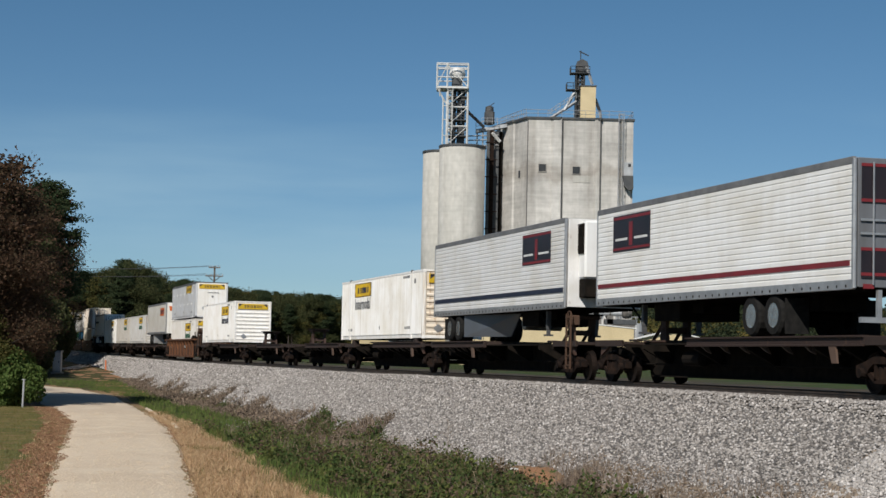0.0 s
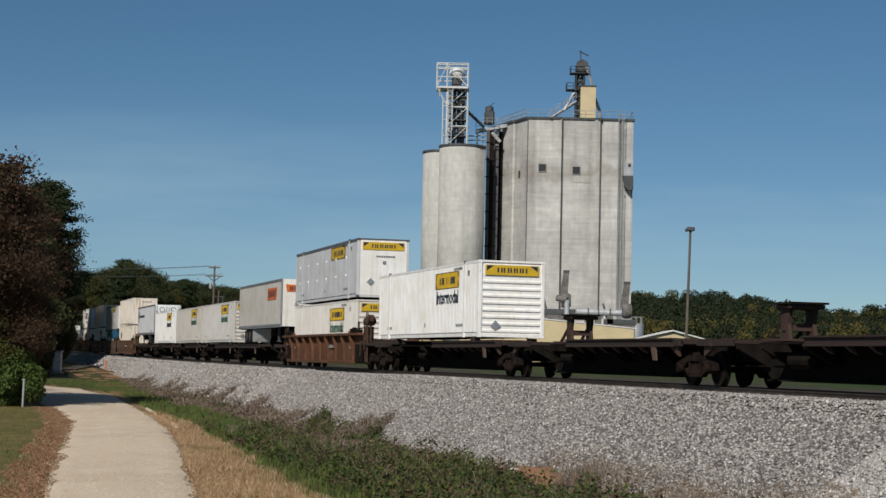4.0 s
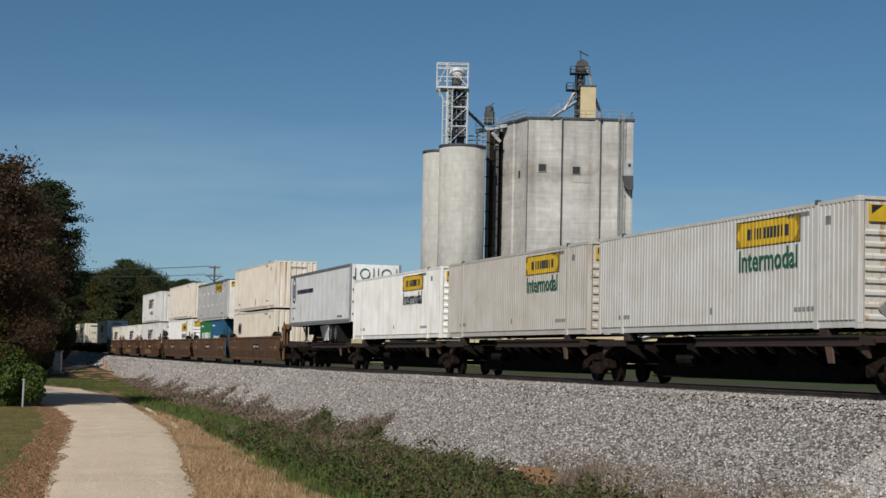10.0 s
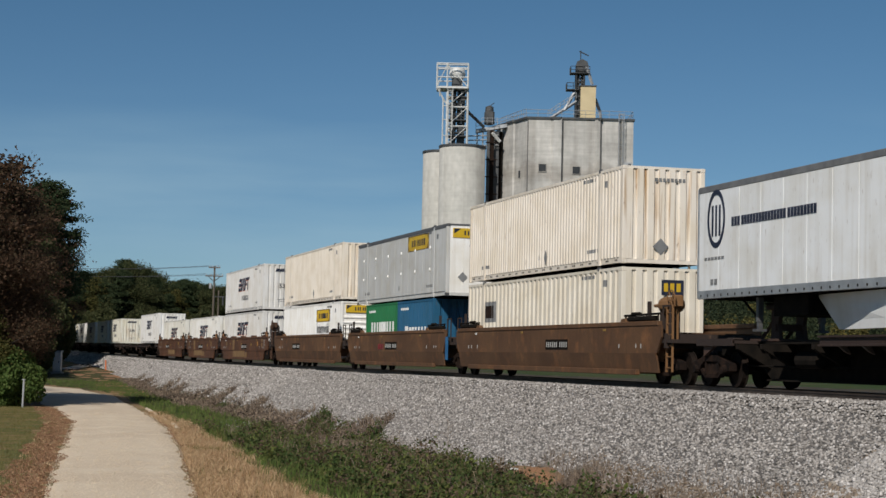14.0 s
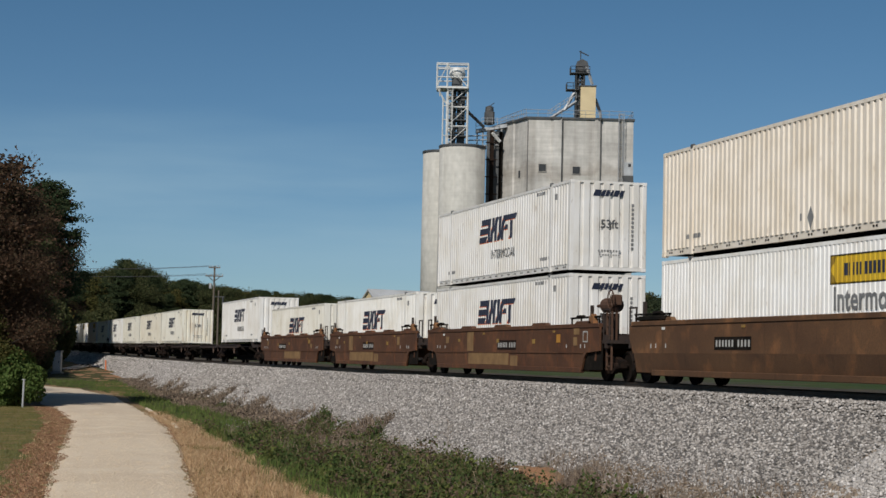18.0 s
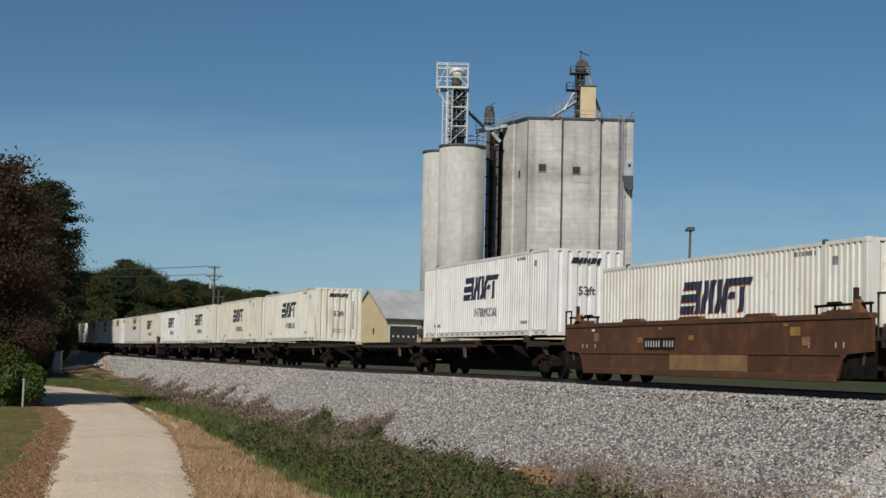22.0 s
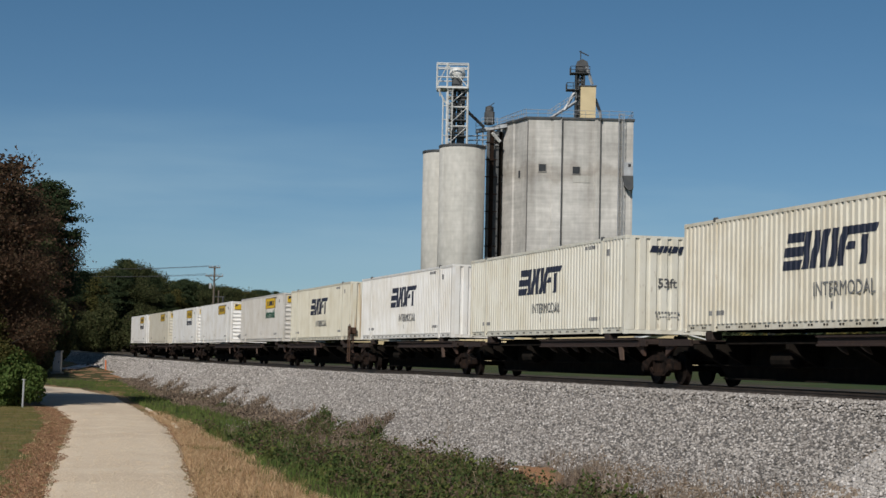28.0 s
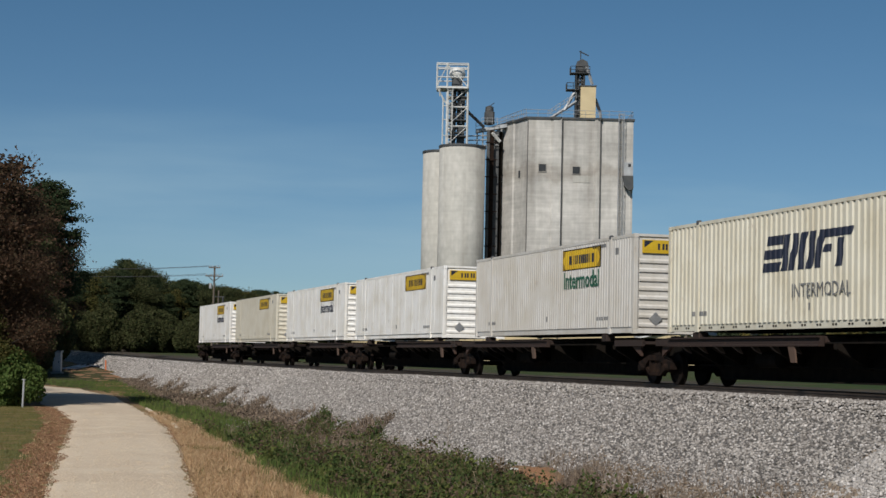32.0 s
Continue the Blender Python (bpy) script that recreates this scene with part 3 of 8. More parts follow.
    piece("end_header", ("end_header",), lambda bm: block(bm, -1.17, 1.17, 0.008, 0.12, -0.08, -0.006), pm, ob, (0, -L, h), rc)
    piece("door_leaf", ("door_leaf", round(h, 2)), lambda bm: [block(bm, s * 0.6 - 0.57, s * 0.6 + 0.57, -0.08, -0.02, 0.05, h - 0.05, 0.01) for s in (-1, 1)] + [tube(bm, (x, 0.01, 0.08), (x, 0.01, h - 0.1), 0.02, None, 6) for x in (-0.9, -0.35, 0.35, 0.9)], pm, ob, (0, L, 0), color)
    if kind == "rib":
        slots = piece("slotted_strip", ("slotted_strip", round(length, 2)), lambda bm: [block(bm, -HALF + 0.028, -HALF + 0.036, y, y + 0.08, 0.085, 0.135) for y0 in np.arange(-L + 0.5, L - 0.6, 0.75) for y in (y0, y0 + 0.14)], BLACK, ob, label="dark slots along the lower rail")
        tagged(slots, kind="stuff")
    for nm, key, shapes, m in marks:
        for i, sh in enumerate(shapes):
            piece(nm, (nm, key, kind, round(length, 2), i), conform([sh], kind, half), m, ob)
    TRAIN.append((ob, front + L, z0))
    return ob


TRAIN = []           # (thing, its middle along the train, height over the rails)
L53 = 8.077


def sign_marks(dy=0.0, z=2.38, w=3.5, hh=0.64, word=True):
    """A yellow name board with plain bars, towards the leading end."""
    c = 3.5 + dy
    y0, y1 = c - w / 2, c + w / 2
    board = [rect(y0, y1, z - hh / 2, z + hh / 2)]
    ks = (0.45, 0.22, 0.14, 0.30, 0.30, 0.16, 0.30, 0.22, 0.14, 0.50, 0.30, 0.26, 0.30, 0.24, 0.30, 0.26, 0.30, 0.24, 0.34, 0.16, 0.34, 0.24, 0.62)
    k = hh * 0.42
    nooks = [[(y0 + 0.04, z + hh / 2 - 0.04), (y0 + 0.04 + k, z + hh / 2 - 0.04), (y0 + 0.04, z + hh / 2 - 0.04 - k)], [(y1 - 0.04, z + hh / 2 - 0.04), (y1 - 0.04 - k, z + hh / 2 - 0.04), (y1 - 0.04, z + hh / 2 - 0.04 - k)], [(y0 + 0.04, z - hh / 2 + 0.04), (y0 + 0.04 + k, z - hh / 2 + 0.04), (y0 + 0.04, z - hh / 2 + 0.04 + k)], [(y1 - 0.04, z - hh / 2 + 0.04), (y1 - 0.04 - k, z - hh / 2 + 0.04), (y1 - 0.04, z - hh / 2 + 0.04 + k)]]
    return [("name_board", (dy, z, w), board, YELLOW),
            ("board_edge", (dy, z, w), [rect(y0, y1, z + hh / 2 - 0.03, z + hh / 2 + 0.012), rect(y0, y1, z - hh / 2 - 0.012, z - hh / 2 + 0.03), rect(y0 - 0.012, y0 + 0.03, z - hh / 2, z + hh / 2), rect(y1 - 0.03, y1 + 0.012, z - hh / 2, z + hh / 2)], DECAL)], \
           [("board_bar", (dy, z, w), bars(y0 + w * 0.19, y1 - w * 0.17, z - hh * 0.23, z + hh * 0.20, ks), DECAL), ("board_nook", (dy, z, w), nooks, GOLD_D)]


def stencils(seed=0):
    """Small rows of number bars low and high on the flank."""
    return [("stencil", seed, bars(-6.4, -5.5, 0.42, 0.54, (1, .4, 1, .3, 1, .3, 1)) + bars(5.0, 6.0, 0.42, 0.53, (1, .3, 1, .3, 1, .5, 1, .3, 1)) + bars(4.6, 5.7, 2.62, 2.73, (1, .3, 1, .3, 1, .5, 1, .3, 1, .3, 1)) + bars(6.5, 6.75, 2.35, 2.55, (1,)) + bars(0.2, 0.35, 0.45, 0.62, (1,)), GREY_D)]


def board_container(front, z0, kind, color, label, word=None, end="louvre", dark_rail=False, dy=0.0, sz=2.38, end_sign=True, end_color=None, rusty=False):
    m1, m2 = sign_marks(dy, sz)
    ob = container(front, z0, kind, end, color, label, marks=m1 + stencils(), rail_color=(0.10, 0.10, 0.105) if dark_rail else None, end_color=end_color, rusty=rusty)
    half = L53 - 0.13
    for nm, key, shapes, m in m2:
        for i, sh in enumerate(shapes):
            piece(nm, (nm, i, key, kind), conform([sh], kind, half, 0.008), m, ob)
    if word:
        lettering("Intermodal", 0.74, {"green": GREEN_D, "grey": GREY_D, "dark": DECAL}[word], ob, (-HALF - 0.006, -3.55 - dy, sz - 0.68), SIDE_TURN, 0.014)
    if end_sign:
        piece("end_board", ("end_board",), lambda bm: block(bm, -1.05, 1.05, -0.008, 0.03, 2.34, 2.72), YELLOW, ob, (0, -L53, 0))
        for x in (-0.58, -0.44, -0.34, -0.18, -0.08, 0.06, 0.16, 0.29, 0.39, 0.53):
            piece("end_bar", ("end_bar",), lambda bm: block(bm, 0, 0.062, -0.012, -0.004, 2.44, 2.62), DECAL, ob, (x, -L53, 0))
        for s in (-1, 1):
            piece("end_corner_mark", ("end_corner_mark", s), lambda bm: prism(bm, [(s * 1.0, 2.70), (s * 0.72, 2.70), (s * 1.0, 2.5)], "y", -0.012, -0.004), DECAL, ob, (0, -L53, 0))
    piece("placard", ("placard",), lambda bm: prism(bm, [(-0.62, 0.62), (-0.42, 0.42), (-0.62, 0.22), (-0.82, 0.42)], "y", -0.010, 0.02), ALU, ob, (0, -L53, 0.35 if end == "flat" else 0.02))
    if dark_rail:
        piece("roof_trim", ("roof_trim",), lambda bm: block(bm, -HALF - 0.008, -HALF + 0.05, -L53 + 0.16, L53 - 0.16, 2.73, 2.81), DARKRAIL, ob)
        for y in np.arange(-L53 + 2.6, L53 - 1.0, 2.46):
            for z in (1.15, 2.05):
                piece("wall_boss", ("wall_boss",), lambda bm: lathe(bm, [(0.01, -0.03), (0.06, -0.03), (0.085, 0.0), (0.085, 0.012), (0.01, 0.012)], 10, "x"), CLEAN, ob, (-HALF, y, z), (0.86, 0.86, 0.85))
    if end == "flat":
        piece("end_hatch", ("end_hatch",), lambda bm: block(bm, 0.62, 0.98, -0.05, 0.03, 0.45, 1.0, 0.015), DARKRAIL, ob, (0, -L53, 0))
        piece("end_stencil", ("end_stencil",), lambda bm: [block(bm, x, x + 0.09, -0.004, 0.022, 2.0, 2.07) for x in np.arange(-0.35, 0.5, 0.12)] + [block(bm, -0.02, 0.14, -0.004, 0.022, 1.65, 1.8)], GREY_D, ob, (0, -L53, 0))
    return ob


def slab_container(front, z0, color, label, shadow=True):
    half = L53 - 0.13
    marks = stencils(1)
    ob = container(front, z0, "rib", "upright", color, label, marks=marks, rusty="rust-streaked" in label)
    w, h = 4.25, 0.86
    y = -L53 + 5.9
    if shadow:
        for i, sh in enumerate(slab_logo(y - 0.025, 1.375, w, h)):
            piece("logo_shadow", ("logo_shadow", i), conform([sh], "rib", half, 0.004), ORANGE, ob)
    for i, sh in enumerate(slab_logo(y, 1.40, w, h)):
        piece("logo_slab", ("logo_slab", i), conform([sh], "rib", half, 0.009), DECAL, ob)
    lettering("INTERMODAL", 0.46, GREY_D, ob, (-HALF - 0.006, -0.83, 0.90), SIDE_TURN)
    piece("end_logo", ("end_logo",), lambda bm: [prism(bm, [(1.3 * x, 2.41), (1.3 * (x + wd), 2.41), (1.3 * (x + wd) + 0.08, 2.61), (1.3 * x + 0.08, 2.61)], "y", -0.012, 0.002) for x, wd in ((-0.42, 0.17), (-0.22, 0.09), (-0.11, 0.09), (0.02, 0.05), (0.10, 0.13), (0.26, 0.09))], DECAL, ob, (0, -L53, 0))
    lettering("53ft", 0.38, DARKRAIL, ob, (0.02, -L53 - 0.006, 1.5), END_TURN, 0.008)
    small = piece("end_stencil", ("slab_end_stencil",), lambda bm: [block(bm, 0.78, 0.86, -0.008, 0.003, z, z + 0.09) for z in np.arange(0.7, 2.2, 0.14)] + [block(bm, x, x + 0.06, -0.008, 0.003, 0.62, 0.68) for x in np.arange(-0.35, 0.4, 0.1)] + [block(bm, x, x + 0.06, -0.008, 0.003, 0.5, 0.54) for x in np.arange(-0.3, 0.35, 0.09)], GREY_D, ob, (0, -L53, 0))
    tagged(small, kind="stuff")
    return ob


SLABW, STACKW = (0.77, 0.76, 0.74), (0.71, 0.70, 0.685)
WHITE, CREAM, GREYW, PINKW = (0.88, 0.87, 0.85), (0.70, 0.66, 0.56), (0.58, 0.57, 0.55), (0.78, 0.71, 0.62)
SPINE_Z, LOW_Z, UP_Z = 1.42, 0.50, 3.50


def build_containers():
    board_container(-191.6, SPINE_Z, "fine", WHITE, "white ribbed container with yellow name board, rusty end", "grey", dy=-6.9, rusty=True, end_color=(0.72, 0.64, 0.54))
    board_container(-139.6, SPINE_Z, "fine", WHITE, "clean white ribbed container with yellow name board", "dark", dy=0.1, sz=2.27)
    board_container(-118.6, LOW_Z, "fine", (0.72, 0.69, 0.65), "white ribbed container low in a brown well car", "green", dy=0.0, sz=2.24)
    board_container(-118.6, UP_Z, "smooth", (0.60, 0.61, 0.63), "grey smooth-sided container with dark rails stacked on another", None, "flat", True, dy=0.0, end_color=WHITE)
    board_container(-79.2, SPINE_Z, "fine", GREYW, "grimy grey-white ribbed container with yellow name board", "green", dy=0.0, rusty=True)
    board_container(-62.1, SPINE_Z, "fine", (0.54, 0.51, 0.47), "grimy beige ribbed container with yellow name board", "green", dy=0.0, rusty=True)
    board_container(-44.7, SPINE_Z, "fine", WHITE, "bright white ribbed container with yellow name board", "dark", dy=0.0)
    # three-unit well car
    ob = container(-5.95, UP_Z, "rib", "upright", PINKW, "cream corrugated container with rust stains, stacked on another", marks=stencils(2), rusty=True)
    piece("placard", ("placard_dark",), lambda bm: prism(bm, [(0.2, 0.62), (-0.05, 0.37), (0.2, 0.12), (0.45, 0.37)], "y", -0.012, 0.0), GREY_D, ob, (-0.3, -L53, 0.15))
    piece("flank_placard", ("flank_placard",), lambda bm: prism(bm, [(0.0, 0.75), (0.16, 0.5), (0.0, 0.25), (-0.16, 0.5)], "x", -HALF - 0.008, -HALF), GREY_D, ob, (0, -1.0, 0))
    piece("end_stencil", ("up_end_stencil",), lambda bm: [block(bm, x, x + 0.09, -0.008, 0.002, 2.45, 2.56) for x in np.arange(-0.4, 0.5, 0.125)], GREY_D, ob, (0.1, -L53, 0))
    ob = container(-5.95, LOW_Z, "wide", "upright", (0.74, 0.68, 0.58), "cream container with wide corrugations low in a well car", marks=stencils(3))
    piece("dark_emblem", ("dark_emblem",), conform([rect(-6.0, -4.6, 1.45, 2.2)], "wide", L53 - 0.13), GREY_D, ob)
    for i, sh in enumerate(bars(-5.8, -4.8, 1.6, 2.05, (1, .3, 1, .3, 1))):
        piece("emblem_bar", ("emblem_bar", i), conform([sh], "wide", L53 - 0.13, 0.008), RUST, ob)
    piece("end_emblem", ("end_emblem",), lambda bm: block(bm, -0.05, 0.65, -0.012, 0.0, 2.1, 2.55), DECAL, ob, (0, -L53, 0))
    for x in (0.02, 0.22, 0.42):
        piece("end_emblem_bar", ("end_emblem_bar",), lambda bm: block(bm, 0, 0.13, -0.018, -0.008, 2.2, 2.45), YELLOW, ob, (x, -L53, 0))
    board_container(13.5, 3.10, "smooth", (0.57, 0.57, 0.56), "weathered grey container stacked on two short ones", None, "flat", True, dy=0.0, end_color=WHITE)
    iso = dict(length=6.058, h=2.59, posts=False)
    ob = container(15.4, 0.46, "iso", "upright", (0.015, 0.10, 0.20), "dark blue short corrugated container in a well car", **iso)
    for i, sh in enumerate([slant(-1.0 + i * 0.52, -0.68 + i * 0.52, 0.95, 1.45, 0.1) for i in range(6)] + [rect(-1.75, -1.2, 0.92, 1.5)]):
        piece("name_bar", ("name_bar_blue", i), conform([sh], "iso", 2.899), WHITE_D, ob)
    for i, sh in enumerate(bars(-2.4, -1.2, 2.2, 2.3, (1, .3, 1, .3, 1, .3, 1, .3, 1))):
        piece("stencil", ("iso_stencil", i), conform([sh], "iso", 2.899), WHITE_D, ob)
    ob = container(21.6, 0.46, "iso", "upright", (0.015, 0.16, 0.055), "green short corrugated container in a well car", **iso)
    for i, sh in enumerate([rect(-1.9 + i * 0.50, -1.52 + i * 0.50, 1.3, 1.75) for i in range(9)]):
        piece("name_bar", ("name_bar_green", i), conform([sh], "iso", 2.899), WHITE_D, ob)
    for i, sh in enumerate(bars(-2.4, -1.2, 2.2, 2.3, (1, .3, 1, .3, 1, .3, 1, .3, 1))):
        piece("stencil", ("iso_stencil", i), conform([sh], "iso", 2.899), WHITE_D, ob)
    ob = container(33.4, UP_Z, "rib", "upright", PINKW, "cream corrugated container with a rusty end, stacked on another", marks=stencils(2), rusty=True)
    piece("placard", ("placard_dark",), lambda bm: None, GREY_D, ob, (-0.3, -L53, 0.15))
    piece("flank_placard", ("flank_placard",), lambda bm: None, GREY_D, ob, (0, -0.8, 0))
    board_container(33.4, LOW_Z, "fine", WHITE, "white ribbed container with yellow board, low in a well car", "grey", dy=0.0, sz=2.24)
    # second three-unit well car and the cars behind
    slab_container(57.25, UP_Z, STACKW, "white corrugated container with dark blue mark, stacked on its twin")
    slab_container(57.25, LOW_Z, STACKW, "white corrugated container with dark blue mark, low in a well car")
    slab_container(76.7, LOW_Z, (0.78, 0.77, 0.74), "clean white corrugated container low in a rusty well car")
    slab_container(96.1, LOW_Z, (0.72, 0.70, 0.64), "off-white corrugated container low in a rusty well car")
    for f, c, lb in ((117.35, SLABW, "white corrugated container on a spine car"), (156.8, (0.72, 0.70, 0.62), "off-white corrugated container with rust-streaked end"),
                     (176.1, CREAM, "cream corrugated container on a spine car"), (196.6, (0.70, 0.68, 0.60), "off-white corrugated container on a spine car"),
                     (215.35, SLABW, "white corrugated container on a spine car"), (234.0, (0.66, 0.63, 0.53), "grimy cream corrugated container with rust-streaked end")):
        slab_container(f, SPINE_Z, c, lb, shadow=False)
    board_container(252.7, SPINE_Z, "fine", (0.60, 0.58, 0.55), "greyish white ribbed container with yellow name board", "green", dy=0.0)
    board_container(273.45, SPINE_Z, "smooth", WHITE, "bright white smooth-sided container with yellow name board", None, dy=0.0)
    board_container(292.1, SPINE_Z, "smooth", WHITE, "bright white container with yellow name board and grey panel", "dark", dy=0.0)
    board_container(311.8, SPINE_Z, "smooth", CREAM, "cream smooth-sided container with yellow name board", None, dy=0.0)
    board_container(330.8, SPINE_Z, "smooth", WHITE, "white container with yellow name board at the end of the train", "dark", dy=0.0)


# ---- the train: trailers ----
def tandem(ob, y, back=1):
    for dy in (-0.62, 0.62):
        for side in (-1, 1):
            w = piece("tyre", ("tyre", side), lambda bm: lathe(bm, [(0.30, -0.28), (0.46, -0.28), (0.51, -0.22), (0.51, -0.03), (0.47, 0.0), (0.51, 0.03), (0.51, 0.22), (0.46, 0.28), (0.30, 0.28)], 20, "x", hole=True), RUBBER, ob, (side * 0.97, y + dy, 1.76 - 2.25))
            piece("rim", ("rim", side), lambda bm: lathe(bm, [(0.30, -0.27), (0.33, -0.27), (0.335, -0.24), (0.29, -0.21), (0.265, -0.08), (0.19, -0.03), (0.15, -0.04), (0.13, -0.15), (0.09, -0.20), (0.02, -0.20), (0.02, 0.2), (0.30, 0.2)] if side < 0 else [(0.30, -0.2), (0.05, -0.2), (0.05, 0.18), (0.12, 0.17), (0.16, 0.10), (0.30, 0.14), (0.31, 0.22), (0.30, 0.25)], 16, "x"), RIM, w)
    piece("axle", ("axle_pair",), lambda bm: [tube(bm, (-0.9, d, 0), (0.9, d, 0), 0.07, None, 8) for d in (-0.62, 0.62)] + [block(bm, s * 0.45 - 0.08, s * 0.45 + 0.08, -1.3, 1.3, 0.16, 0.46) for s in (-1, 1)], BLACK, ob, (0, y, 1.76 - 2.25))
    piece("slider_frame", ("slider_frame",), lambda bm: [block(bm, -0.62, 0.62, -1.75, 1.75, 0.10, 0.47), block(bm, -0.60, 0.60, -0.3, 0.3, -0.25, 0.10)], BLACK, ob, (0, y, 1.76 - 2.25))
    for side in (-1, 1):
        piece("mud_flap", ("mud_flap",), lambda bm: block(bm, -0.31, 0.31, -0.012, 0.012, -0.45, 0.40), RUBBER, ob, (side * 0.94, y + 1.28 * back, 1.76 - 2.25))


def skirt_plate(bm, y0, y1, away):
    """A plate under the floor, flush at its wheel end and drawn inwards at the other, where its foot is cut back."""
    out, back = -1.22, -0.62
    top = [(out if away else back, y0, -0.02), (back if away else out, y1, -0.02)]
    foot = [(top[0][0], y0 + (0 if away else 1.1), -0.84), (top[1][0], y1 - (1.1 if away else 0), -0.84)]
    ring = [top[0], top[1], foot[1], foot[0]]
    a = [bm.verts.new(p) for p in ring]
    b = [bm.verts.new((x + 0.04, y, z)) for x, y, z in ring]
    bm.faces.new(a)
    bm.faces.new(b[::-1])
    for i in range(4):
        bm.faces.new((a[i], b[i], b[(i + 1) % 4], a[(i + 1) % 4]))


def trailer(front, color, label, wall, nose_lead, wheel_at, top=2.92, rail=None, skirt=None, lead=None):
    """A road trailer. Heights count from its floor; wheel_at: place of the tandem along it."""
    L = L53
    ob = root("semi_trailer", Matrix.Identity(4), label, "trailer", "trailers on the train")

    def flank(side):
        def build(bm):
            if wall == "level":
                n = 18
                p = (top - 0.34) / n
                pts = []
                for i in range(n):
                    z = 0.22 + i * p
                    pts += [(side * HALF, z), (side * HALF, z + 0.66 * p), (side * (HALF - 0.014), z + 0.72 * p), (side * (HALF - 0.014), z + 0.94 * p)]
                pts += [(side * HALF, top - 0.12), (side * (HALF - 0.06), top - 0.12), (side * (HALF - 0.06), 0.22)]
                prism(bm, pts, "y", -L + 0.1, L - 0.1)
            else:
                wall_mesh(wall if wall == "seam" else "smooth", L - 0.1, 0.22, top - 0.12, side)(bm)
        return build
    for side in (-1, 1):
        piece("side_wall", ("trailer_wall", wall, side, top), flank(side), PAINT if wall != "level" else CLEAN, ob, color=color)
        a, b = sorted((side * (HALF + 0.012), side * (HALF - 0.08)))
        piece("top_rail", ("trailer_top_rail", side, top), lambda bm: block(bm, a, b, -L + 0.05, L - 0.05, top - 0.17, top, 0.015), ROOFRAIL, ob)
        piece("bottom_rail", ("trailer_bottom_rail", side), lambda bm: block(bm, a, b, -L + 0.05, L - 0.05, 0.0, 0.22, 0.01), rail or ALU, ob)
        for e in (-1, 1):
            y0, y1 = sorted((e * (L + 0.01), e * (L - 0.12)))
            piece("corner_post", ("trailer_post", side, e, top), lambda bm: block(bm, a, b, y0, y1, 0.0, top - 0.02, 0.03), ALU, ob)
    piece("rail_rivets", ("rail_rivets",), lambda bm: [block(bm, -HALF - 0.02, -HALF - 0.010, y, y + 0.05, 0.05, 0.11) for y in np.arange(-L + 0.3, L - 0.3, 0.42)], BLACK, ob)
    piece("roof", ("trailer_roof", top), lambda bm: block(bm, -HALF + 0.08, HALF - 0.08, -L + 0.05, L - 0.05, top - 0.05, top - 0.02), ALU, ob)
    piece("floor", ("trailer_floor",), lambda bm: block(bm, -HALF + 0.081, HALF - 0.081, -L + 0.12, L - 0.12, 0.10, 0.2), BLACK, ob)
    for y in np.arange(-L + 0.4, L - 0.4, 0.45):
        piece("crossmember", ("trailer_crossmember",), lambda bm: block(bm, -HALF + 0.081, HALF - 0.081, 0, 0.07, -0.02, 0.10), BLACK, ob, (0, y, 0))
    piece("lead_wall", ("lead_wall", top), lambda bm: block(bm, -HALF + 0.10, HALF - 0.10, -L, -L + 0.08, 0.05, top - 0.03, 0.01), PAINT, ob, color=lead or color)
    piece("rear_wall", ("rear_wall", top), lambda bm: block(bm, -HALF + 0.10, HALF - 0.10, L - 0.08, L, 0.05, top - 0.03, 0.01), PAINT, ob, color=color)
    tandem(ob, wheel_at, 1 if nose_lead else -1)
    # plain black blocks added to fill the near-black space under the floor
    piece("tool_rack", ("tool_rack",), lambda bm: [block(bm, -0.9, 0.9, -0.9, 0.9, -0.5, -0.02), block(bm, -0.5, 0.5, -1.6, 1.6, -0.3, -0.02)], BLACK, ob, (0, (-3.4 if nose_lead else 3.4), 0))
    lg = -5.2 if nose_lead else 5.2
    for side in (-1, 1):
        leg = piece("landing_leg", ("landing_leg",), lambda bm: [block(bm, -0.07, 0.07, -0.07, 0.07, -0.62, 0.0), block(bm, -0.055, 0.055, -0.055, 0.055, -0.8, -0.62), block(bm, -0.13, 0.13, -0.13, 0.13, -0.86, -0.8)], DARKRAIL, ob, (side * 0.85, lg, 0))
        piece("brace", ("leg_brace",), lambda bm: beam(bm, (0, 0.05, -0.55), (0, 1.0, -0.03), 0.06), BLACK, leg)
    if skirt:
        piece("skirt_panel", ("skirt_panel", skirt[:2]), lambda bm: skirt_plate(bm, *skirt[:3]), CLEAN, ob, color=skirt[3], label="panel hung under the floor")
    TRAIN.append((ob, front + L, 2.28))
    return ob


def flat_mark(ob, name, polys, m, lift=0.012, wall=-1):
    """Plain shapes on a trailer's left flank: (along to the leading end, up)."""
    for p in polys:
        bm = bmesh.new()
        prism(bm, [(-a, b) for a, b in p], "x", -HALF - lift, -HALF - 0.001)
        part(name, bm, m, ob)


def ring_poly(bm, c, r0, r1, n, x0, x1):
    for i in range(n):
        a, b = 2 * math.pi * i / n, 2 * math.pi * (i + 1) / n
        pts = [(c[0] + r * math.cos(t) * 0.72, c[1] + r * math.sin(t)) for r, t in ((r0, a), (r1, a), (r1, b), (r0, b))]
        prism(bm, pts, "x", x0, x1)


